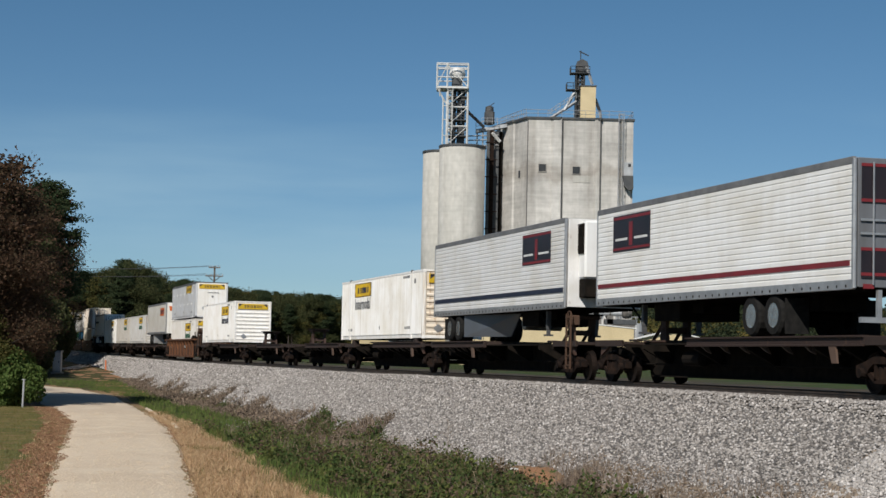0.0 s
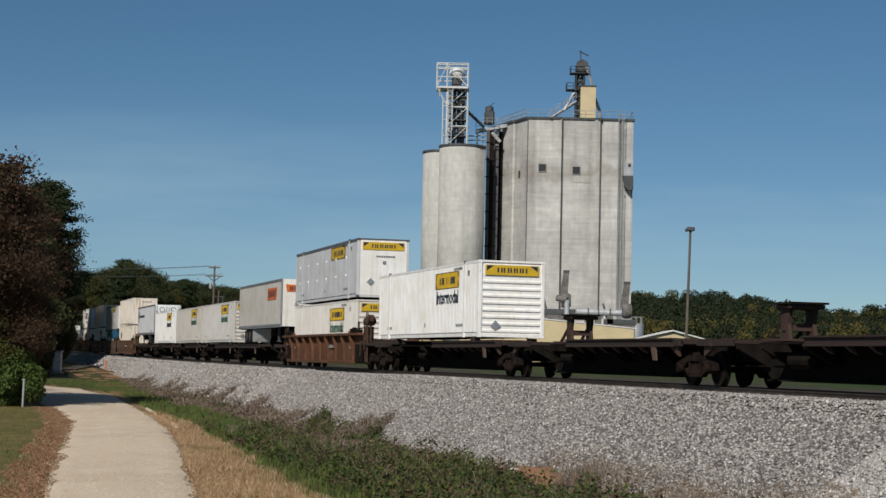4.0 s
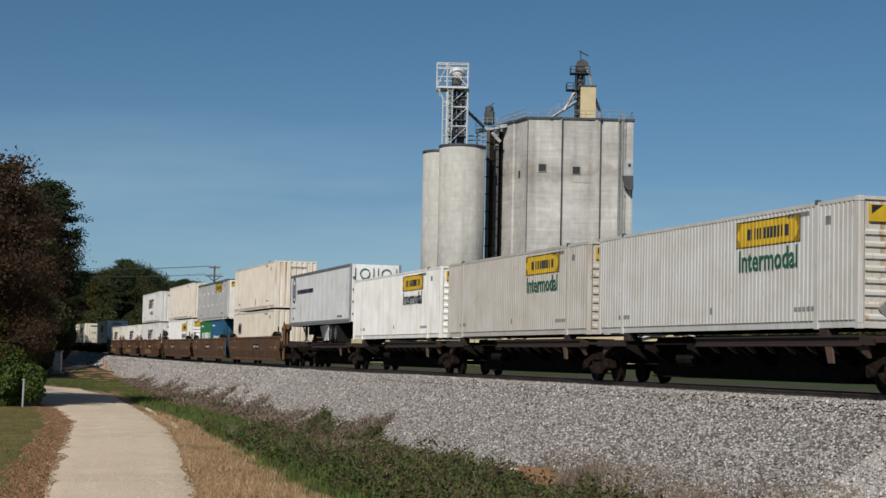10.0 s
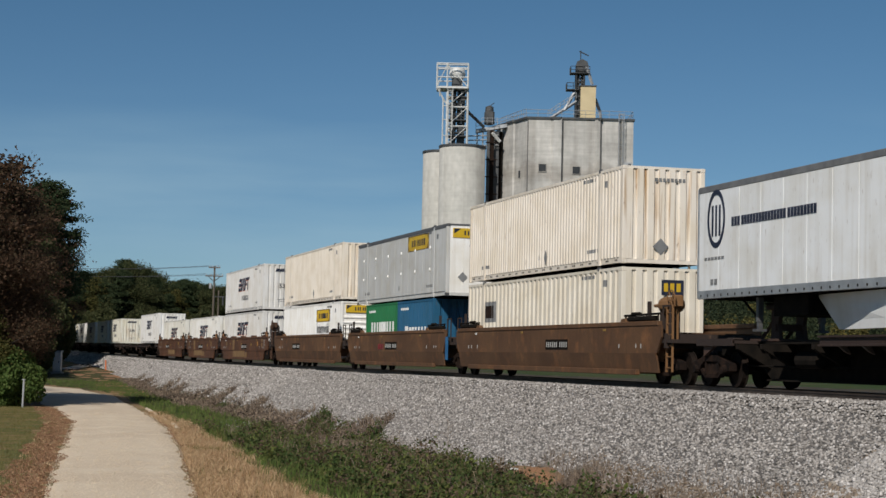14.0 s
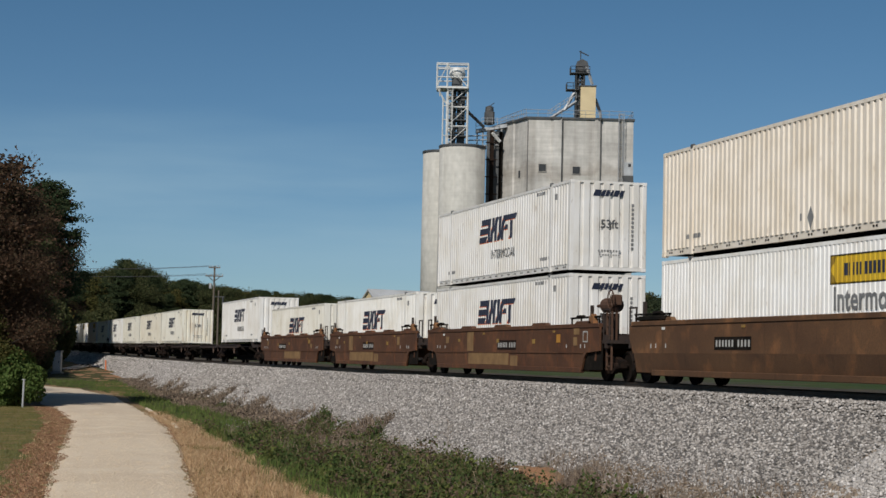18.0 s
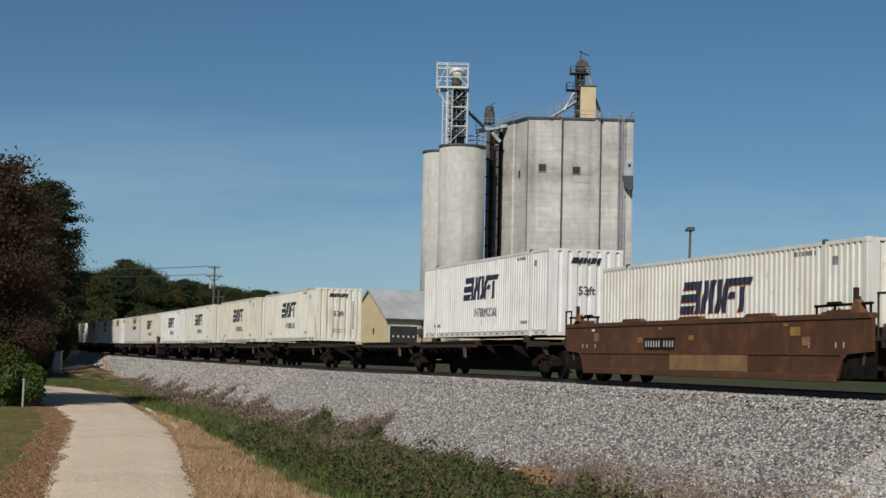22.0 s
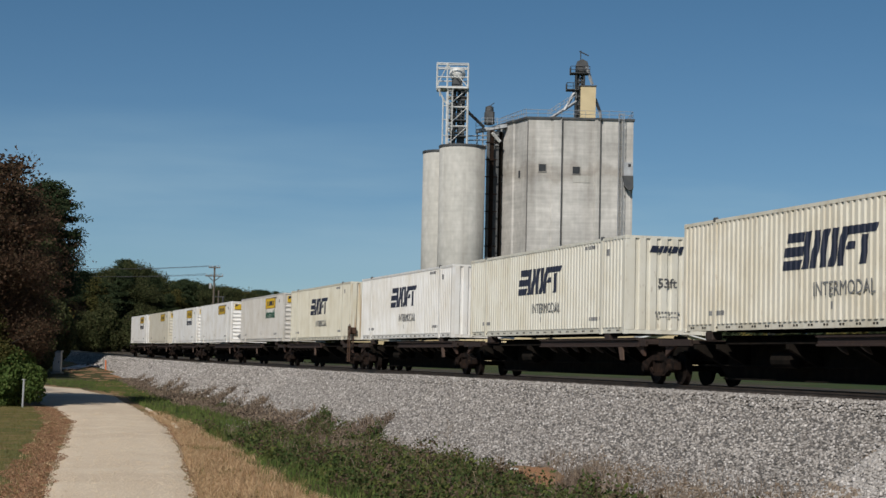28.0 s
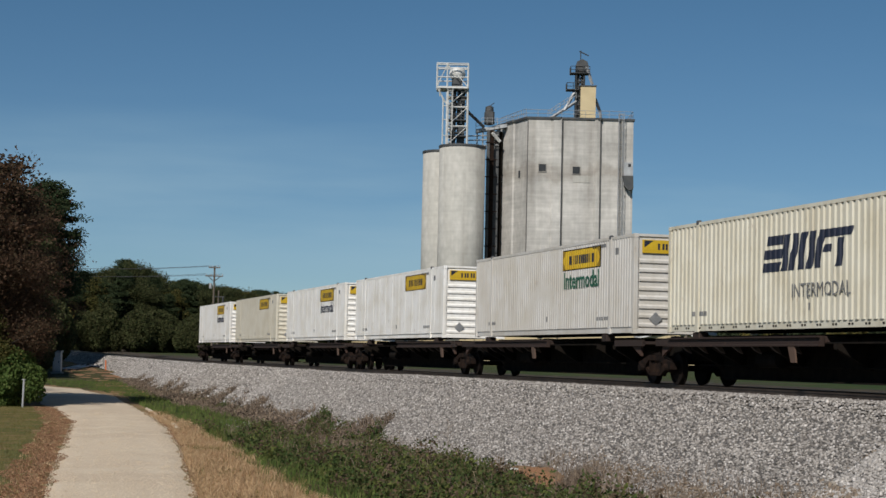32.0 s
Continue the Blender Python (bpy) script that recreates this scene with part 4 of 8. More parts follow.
def build_trailers():
    # leading trailer, doors towards the front of the train
    # lead wall coloured dark for the dark surroundings its stainless doors reflect
    ob = trailer(-228.6, (0.86, 0.86, 0.85), "white ribbed refrigerated trailer with a dark red stripe", "level", False, -3.4, lead=(0.14, 0.15, 0.17))
    flat_mark(ob, "stripe", [rect(-7.9, 7.9, 0.52, 0.64)], REDS)
    flat_mark(ob, "emblem", [rect(-6.65, -3.75, 1.55, 2.62)], EMBLEM)
    flat_mark(ob, "emblem_edge", [rect(-6.65, -3.75, 2.5, 2.58), rect(-6.65, -3.75, 1.60, 1.67)] + [rect(-5.36, -5.10, 1.70, 2.4)], REDS, 0.018)
    flat_mark(ob, "emblem_bar", [rect(-6.45, -5.5, 1.88, 1.95), rect(-4.95, -3.95, 1.88, 1.95)], WHITE_D, 0.018)
    piece("door_emblem", ("door_emblem",), lambda bm: [block(bm, -1.12, 1.12, -0.03, 0.0, 1.95, 2.75), block(bm, -1.12, 1.12, -0.03, 0.0, 0.25, 0.9)], EMBLEM, ob, (0, -L53, 0))
    piece("door_stripe", ("door_stripe",), lambda bm: [block(bm, -1.14, 1.14, -0.04, -0.028, z, z + 0.07) for z in (2.70, 1.92, 0.3, 0.85)], REDS, ob, (0, -L53, 0))
    piece("door_bars", ("door_bars",), lambda bm: [tube(bm, (x, -0.06, 0.1), (x, -0.06, 2.8), 0.022, None, 6) for x in (-0.85, -0.3, 0.3, 0.85)] + [block(bm, -1.15, 1.15, -0.05, -0.02, z, z + 0.05) for z in (1.5, 1.2)], ALU, ob, (0, -L53, 0))
    piece("bumper", ("bumper",), lambda bm: [block(bm, -1.1, 1.1, -0.02, 0.12, -0.72, -0.60), block(bm, -0.7, -0.6, 0, 0.1, -0.6, 0.0), block(bm, 0.6, 0.7, 0, 0.1, -0.6, 0.0)], ALU, ob, (0, -L53, 0))
    piece("tail_lamp", ("tail_lamp",), lambda bm: [block(bm, s * 0.95 - 0.12, s * 0.95 + 0.12, -0.05, 0.0, 0.02, 0.12) for s in (-1, 1)], REDS, ob, (0, -L53, 0))
    # second trailer, with its cooling unit at the leading end
    ob = trailer(-209.55, (0.76, 0.76, 0.76), "grey-white ribbed refrigerated trailer with a dark stripe", "level", True, 5.2, skirt=(-1.4, 3.8, False, (0.10, 0.115, 0.14)))
    flat_mark(ob, "stripe", [rect(-7.9, 7.9, 0.52, 0.68)], DECAL)
    flat_mark(ob, "emblem", [rect(3.6, 6.6, 1.55, 2.6)], EMBLEM)
    flat_mark(ob, "emblem_edge", [rect(3.6, 6.6, 2.5, 2.58), rect(3.6, 6.6, 1.58, 1.66), rect(4.96, 5.22, 1.70, 2.4)], REDS, 0.018)
    flat_mark(ob, "emblem_bar", [rect(3.75, 4.75, 1.86, 1.93), rect(5.35, 6.4, 1.86, 1.93)], WHITE_D, 0.018)
    unit = piece("cooling_unit", ("cooling_unit",), lambda bm: block(bm, -0.85, 0.95, -0.62, 0.0, 0.95, 2.8, 0.06), CLEAN, ob, (0, -L53, 0), (0.78, 0.78, 0.77))
    piece("grille", ("grille",), lambda bm: [block(bm, -0.90, -0.84, -0.55, -0.05, 1.75, 2.72, 0.02)] + [prism(bm, [(-0.52, z), (-0.08, z + 0.05), (-0.08, z + 0.09), (-0.52, z + 0.04)], "x", -0.92, -0.89) for z in np.arange(1.82, 2.65, 0.1)], BLACK, unit)
    piece("engine_bay", ("engine_bay",), lambda bm: block(bm, -0.82, 0.9, -0.58, 0.0, 0.35, 0.95, 0.03), BLACK, unit)
    piece("vent", ("vent",), lambda bm: [block(bm, 0.1, 0.62, -0.64, -0.615, 2.15, 2.42)] + [block(bm, 0.1, 0.62, -0.655, -0.64, 2.2 + 0.07 * i, 2.22 + 0.07 * i) for i in range(3)], BLACK, unit)
    piece("fuel_tank", ("fuel_tank",), lambda bm: lathe(bm, [(0.02, -0.7), (0.28, -0.68), (0.28, 0.68), (0.02, 0.7)], 14, "x", (0, -2.0, -0.35)), ALU, ob)
    # orange-marked trailer
    ob = trailer(-97.8, (0.52, 0.50, 0.46), "pale grey trailer with orange name board and dark roof rail", "seam", True, 4.3, skirt=(-1.6, 2.6, False, (0.34, 0.345, 0.35)), rail=ALU, lead=(0.84, 0.82, 0.78))
    flat_mark(ob, "name_board", [slant(3.2, 6.3, 1.72, 2.45, 0.2)], ORANGE, 0.016)
    flat_mark(ob, "board_bar", [slant(3.46 + i // 2 * 0.46 + i % 2 * 0.20, 3.57 + i // 2 * 0.46 + i % 2 * 0.20, 1.87, 2.30, 0.1) for i in range(12)], DECAL, 0.022)
    piece("end_board", ("orange_end_board",), lambda bm: prism(bm, [(-0.96, 2.16), (0.96, 2.10), (1.04, 2.52), (-1.04, 2.58)], "y", -0.03, 0.0), ORANGE, ob, (0, -L53, 0))
    for i in range(12):
        piece("end_bar", ("orange_end_bar",), lambda bm: block(bm, -0.78, -0.71, -0.036, -0.028, 2.23, 2.46), DECAL, ob, (i // 2 * 0.27 + i % 2 * 0.12, -L53, 0))
    piece("end_fittings", ("end_fittings",), lambda bm: [block(bm, 0.5, 0.75, -0.06, 0.0, 0.9, 1.3), block(bm, -0.15, 0.22, -0.02, 0.0, 1.92, 2.03), *[block(bm, x, x + 0.07, -0.008, 0.0, 1.28, 1.34) for x in np.arange(-0.5, 0.5, 0.1)], block(bm, 0.45, 0.62, -0.1, 0.0, 0.7, 0.9), tube(bm, (0.55, -0.05, 0.9), (0.62, -0.05, 0.35), 0.03, None, 6)], DARKRAIL, ob, (0, -L53, 0))
    # ring-marked trailer
    ob = trailer(-27.6, (0.80, 0.81, 0.82), "clean white smooth trailer with a black ring mark", "plain", False, -4.0, top=2.94, skirt=(-2.7, 2.6, True, (0.78, 0.78, 0.77)))
    bm = bmesh.new()
    ring_poly(bm, (6.9, 2.05), 0.62, 0.76, 24, -HALF - 0.012, -HALF - 0.001)
    for k in (-0.22, 0.0, 0.22):
        prism(bm, [(6.9 + k - 0.05, 1.6), (6.9 + k + 0.05, 1.6), (6.9 + k + 0.05, 2.4), (6.9 + k - 0.05, 2.4)], "x", -HALF - 0.012, -HALF - 0.001)
    part("ring_mark", bm, DECAL, ob)
    flat_mark(ob, "name_bar", bars(-5.95, -1.35, 1.80, 2.03, (1, .3, 1, .3, 1, .8) + (1, .25) * 14 + (1, .8) + (1, .25) * 8 + (1,)), DECAL)
    flat_mark(ob, "stencil", bars(-7.6, -6.4, 1.0, 1.07, (1, .4) * 5 + (1,)) + bars(-7.2, -6.8, 0.35, 0.5, (1, .4, 1)) + bars(5.2, 6.3, 0.3, 0.42, (1, .3, 1, .5, 1, .3, 1)), GREY_D)
    piece("door_emblem", ("ring_door",), lambda bm: [lathe(bm, [(0.21, 0.0), (0.265, 0.0), (0.265, 0.02), (0.21, 0.02)], 20, "z", (0, 0, 0), True)], GREEN_D, ob, (-0.55, -L53 - 0.02, 2.45), turn=(radians(90), 0, 0))
    piece("door_emblem", ("ring_door",), lambda bm: None, GREEN_D, ob, (0.55, -L53 - 0.02, 2.45), turn=(radians(90), 0, 0))
    piece("door_panel", ("green_panel",), lambda bm: block(bm, -1.0, -0.2, -0.02, 0.0, 0.95, 1.55), GREEN_D, ob, (0, -L53, 0))
    piece("door_bars", ("door_bars_b",), lambda bm: [tube(bm, (x, -0.05, 0.1), (x, -0.05, 2.75), 0.02, None, 6) for x in (-1.05, -0.12, 0.12, 1.05)] + [block(bm, s * 1.1 - 0.06, s * 1.1 + 0.06, -0.05, 0.0, z, z + 0.1) for s in (-1, 1) for z in (0.4, 1.0, 1.6, 2.2)], DARKRAIL, ob, (0, -L53, 0))


# ---- the train: cars ----
BROWN, BROWN2, OXIDE = (0.125, 0.060, 0.024), (0.106, 0.042, 0.0155), (0.026, 0.015, 0.011)
WHEELSETS = []
PALE_M = simple("dull_white_marks", (0.45, 0.44, 0.42), (0.34, 0.33, 0.31), 3, 0.7, bmp=0)
STICK = simple("faded_yellow_sticker", (0.36, 0.22, 0.04), (0.26, 0.15, 0.04), 3, 0.7, bmp=0)


def truck_mesh(bm):
    """Side frames with openings, springs and a bolster; origin on the rail heads."""
    for s in (-1, 1):
        x0, x1 = sorted((s * 0.93, s * 1.13))
        prism(bm, [(-1.18, 0.42), (-1.18, 0.62), (-0.75, 0.72), (-0.4, 0.82), (0.4, 0.82), (0.75, 0.72), (1.18, 0.62), (1.18, 0.42), (0.72, 0.44), (0.62, 0.56), (0.42, 0.66), (-0.42, 0.66), (-0.62, 0.56), (-0.72, 0.44)], "x", x0, x1)
        prism(bm, [(-0.72, 0.44), (-0.42, 0.24), (0.42, 0.24), (0.72, 0.44), (0.58, 0.48), (0.36, 0.34), (-0.36, 0.34), (-0.58, 0.48)], "x", x0 + 0.02, x1 - 0.02)
        for y in (-0.42, 0.32):
            block(bm, x0 + 0.02, x1 - 0.02, y, y + 0.1, 0.3, 0.7)
        for y in (-0.2, 0.0, 0.2):
            tube(bm, (s * 1.03, y, 0.33), (s * 1.03, y, 0.6), 0.075, None, 8)
        for y in (-0.89, 0.89):
            tube(bm, (s * 0.95, y, 0.46), (s * 1.22, y, 0.46), 0.14, 0.11, 10)
    block(bm, -1.06, 1.06, -0.2, 0.2, 0.56, 0.80)
    tube(bm, (0, 0, 0.8), (0, 0, 1.0), 0.25, None, 12)


def wheelset_mesh(bm):
    tube(bm, (-1.0, 0, 0), (1.0, 0, 0), 0.085, None, 10)
    for s in (-1, 1):
        lathe(bm, [(0.09, s * 0.80), (0.38, s * 0.80), (0.40, s * 0.83), (0.455, s * 0.83), (0.46, s * 0.715), (0.495, s * 0.705), (0.495, s * 0.68), (0.39, s * 0.69), (0.14, s * 0.72), (0.09, s * 0.72)][:: s], 24, "x")


def truck(car, y):
    tk = piece("truck", ("truck",), truck_mesh, RUST, car, (0, y, 0), label="rusty two-axle wheel truck")
    for d in (-0.89, 0.89):
        w = piece("wheelset", ("wheelset",), wheelset_mesh, WHEEL, tk, (0, d, 0.46))
        WHEELSETS.append(w)
    return tk


def coupler(car, y, e):
    piece("coupler", ("coupler", e), lambda bm: [block(bm, -0.1, 0.1, min(0, e * 0.75), max(0, e * 0.75), 0.72, 0.92), block(bm, -0.2, 0.2, *sorted((e * 0.6, e * 0.95)), 0.66, 0.98, 0.04), tube(bm, (0.15, e * 0.2, 0.7), (0.3, e * 0.9, 0.45), 0.03, None, 6)], BLACK, car, (0, y, 0))


def brake_gear(car, y, e, color=OXIDE, zc=1.9):
    """Ladder, platform and hand-brake wheel on a car's end."""
    piece("ladder", ("ladder", e), lambda bm: [block(bm, -1.36, -1.31, y0, y0 + 0.05, 0.35, 2.1) for y0 in (0.0, 0.4)] + [block(bm, -1.355, -1.315, 0.05, 0.4, z, z + 0.035) for z in np.arange(0.45, 2.1, 0.3)], STEEL, car, (0, y, 0), color)
    piece("brake_wheel", ("brake_wheel",), lambda bm: [tube(bm, (0, 0.28 * math.cos(a), 0.28 * math.sin(a)), (0, 0.28 * math.cos(a + 0.524), 0.28 * math.sin(a + 0.524)), 0.02, None, 6) for a in np.arange(0, 6.28, 0.524)] + [tube(bm, (0, 0, 0), (0, 0.28 * math.cos(a), 0.28 * math.sin(a)), 0.015, None, 5) for a in np.arange(0, 6.28, 1.047)] + [tube(bm, (0, 0, 0), (0.3, 0, 0), 0.03, None, 6)], STEEL, car, (-1.32, y + 0.2, zc), color)
    piece("brake_housing", ("brake_housing", zc), lambda bm: [block(bm, -1.26, -1.0, 0.06, 0.34, zc - 0.18, zc + 0.15, 0.03), block(bm, -1.16, -1.10, 0.17, 0.23, 1.2, zc - 0.18), block(bm, -1.3, 1.3, -0.05, 0.5, 1.16, 1.2)], STEEL, car, (0, y, 0), color)


def spine_car(front, back, label, trucks, hitch=(), ends=(), deck=None, brake=None):
    """One unit of a spine car. trucks, hitch: places along the train."""
    mid, h = (front + back) / 2, (back - front) / 2
    ob = root("spine_car", Matrix.Identity(4), label, "railway car", "units of the spine cars")
    r = round(h, 1)
    top = 1.33 if label.endswith("container") else 1.16
    # beams and bearers coloured near-black for the deep shade under the load
    piece("centre_beam", ("centre_beam", r, top), lambda bm: prism(bm, [(-r, 0.70), (-r + 2.3, 0.66), (-r + 3.0, 0.24), (r - 3.0, 0.24), (r - 2.3, 0.66), (r, 0.70), (r, 1.06), (r - 2.6, 1.06), (r - 3.0, top), (-r + 3.0, top), (-r + 2.6, 1.06), (-r, 1.06)], "x", -0.34, 0.34), BLACK, ob)
    piece("beam_flange", ("beam_flange", r), lambda bm: block(bm, -0.52, 0.52, -r + 3.1, r - 3.1, 0.20, 0.24), BLACK, ob)
    piece("top_flange", ("top_flange", r, top), lambda bm: block(bm, -0.62, 0.62, -r + 3.05, r - 3.05, top - 0.04, top + 0.005), BLACK, ob)
    for e in (-1, 1):
        piece("end_deck", ("end_deck", r, e), lambda bm: [block(bm, -1.27, 1.27, *sorted((e * (r - 0.5), e * (r - 2.7))), 1.12, 1.20), block(bm, -1.30, -1.22, *sorted((e * (r - 0.5), e * (r - 2.7))), 1.06, 1.24), block(bm, 1.22, 1.30, *sorted((e * (r - 0.5), e * (r - 2.7))), 1.06, 1.24), block(bm, -0.5, 0.5, *sorted((e * (r - 0.6), e * (r - 2.5))), 1.09, 1.12)], STEEL, ob, color=(0.028, 0.016, 0.012))
        piece("gusset", ("gusset", e), lambda bm: prism(bm, [(e * 0.1, 1.12), (e * -0.75, 1.12), (e * 0.1, 0.78)], "x", -1.22, -1.14), STEEL, ob, (0, e * (r - 0.9), 0), (0.055, 0.028, 0.019))
        for k, yy in enumerate((r - 2.9, r - 4.3, 1.6)):
            piece("cross_bearer", ("cross_bearer",), lambda bm: prism(bm, [(-0.34, 0.50), (-1.24, 0.98), (-1.24, 1.10), (-0.34, 1.10)], "y", -0.09, 0.09), BLACK, ob, (0, e * yy, 0))
            piece("cross_bearer", ("cross_bearer_far",), lambda bm: prism(bm, [(0.34, 0.50), (1.24, 0.98), (1.24, 1.10), (0.34, 1.10)], "y", -0.09, 0.09), BLACK, ob, (0, e * yy, 0))
        for side in (-1, 1):
            piece("container_pedestal", ("container_pedestal", top), lambda bm: block(bm, -0.14, 0.14, -0.22, 0.22, 1.20, 1.42 if top > 1.2 else 1.26, 0.02), STEEL, ob, (side * 1.12, e * 6.1, 0), OXIDE)
    a, b = deck or (front + 1.0, front + 9.8)
    n = round(b - a, 1)
    for side in (-1, 1):
        piece("side_beam", ("side_beam", n, side), lambda bm: prism(bm, [(side * 1.36, 1.04), (side * 1.36, 1.08), (side * 1.31, 1.09), (side * 1.31, 1.23), (side * 1.37, 1.24), (side * 1.37, 1.28), (side * 1.2, 1.28), (side * 1.2, 1.04)][:: side], "y", -n / 2, n / 2), STEEL, ob, (0, (a + b) / 2 - mid, 0), (0.030, 0.016, 0.012))
    piece("wheel_deck", ("wheel_deck", n), lambda bm: block(bm, -1.2, 1.2, -n / 2 + 0.05, n / 2 - 0.05, 1.12, 1.275), STEEL, ob, (0, (a + b) / 2 - mid, 0), (0.035, 0.02, 0.015))
    for k in range(7):
        piece("side_bracket", ("side_bracket",), lambda bm: prism(bm, [(-1.35, 1.04), (-1.16, 1.04), (-1.06, 0.86), (-1.20, 0.92)], "y", -0.05, 0.05), STEEL, ob, (0, a + n * (k + 1.3) / 8.2 - mid, 0), (0.060, 0.042, 0.032))
    piece("drop_bracket", ("drop_bracket",), lambda bm: prism(bm, [(-0.28, 1.05), (0.05, 1.05), (-0.12, 0.66), (-0.36, 0.66)], "x", -1.35, -1.30), STEEL, ob, (0, a + 1.5 - mid, 0), (0.10, 0.062, 0.045))
    piece("side_walk", ("side_walk", r), lambda bm: [block(bm, s * 0.85 - 0.28, s * 0.85 + 0.28, -r + 4.6, r - 4.6, 1.10, 1.14) for s in (-1, 1)], BLACK, ob)
    piece("air_tank", ("air_tank",), lambda bm: lathe(bm, [(0.02, -0.6), (0.2, -0.55), (0.2, 0.55), (0.02, 0.6)], 12, "x"), BLACK, ob, (-0.75, 2.6, 0.72), turn=(0, 0, radians(90)))
    piece("brake_rod", ("brake_rod", r), lambda bm: [tube(bm, (-0.6, -r + 2, 0.56), (-0.6, r - 2, 0.56), 0.025, None, 6), tube(bm, (0.55, -r + 2, 0.6), (0.55, r - 2, 0.6), 0.03, None, 6)], BLACK, ob)
    for t in trucks:
        truck(ob, t - mid)
    for hs in hitch:
        hp = piece("trailer_hitch", ("trailer_hitch",), lambda bm: [prism(bm, [(-0.30, 1.20), (0.22, 1.20), (0.16, 1.62), (0.20, 1.98), (-0.30, 1.98), (-0.20, 1.62)], "x", s * 0.34 - 0.05, s * 0.34 + 0.05) for s in (-1, 1)] + [beam(bm, (s * 0.34, 0.85, 1.24), (s * 0.34, 0.10, 1.72), 0.09) for s in (-1, 1)] + [block(bm, -0.42, 0.42, -0.12, 0.08, 1.45, 1.62), block(bm, -0.48, 0.48, -0.52, 0.36, 1.98, 2.10, 0.03), block(bm, -0.6, 0.6, -0.5, 0.95, 1.19, 1.25)], STEEL, ob, (0, hs - mid, 0), (0.05, 0.026, 0.018))
        piece("hitch_plate", ("hitch_plate",), lambda bm: prism(bm, [(-0.5, -0.66), (0.5, -0.66), (0.62, 0.1), (0.2, 0.5), (-0.2, 0.5), (-0.62, 0.1)], "z", 2.10, 2.15), BLACK, hp)
    for e in ends:
        coupler(ob, e * h, e)
    if brake is not None:
        brake_gear(ob, brake * (h - 0.9), brake, (0.07, 0.036, 0.02))
    TRAIN.append((ob, mid, 0.0))
    return ob


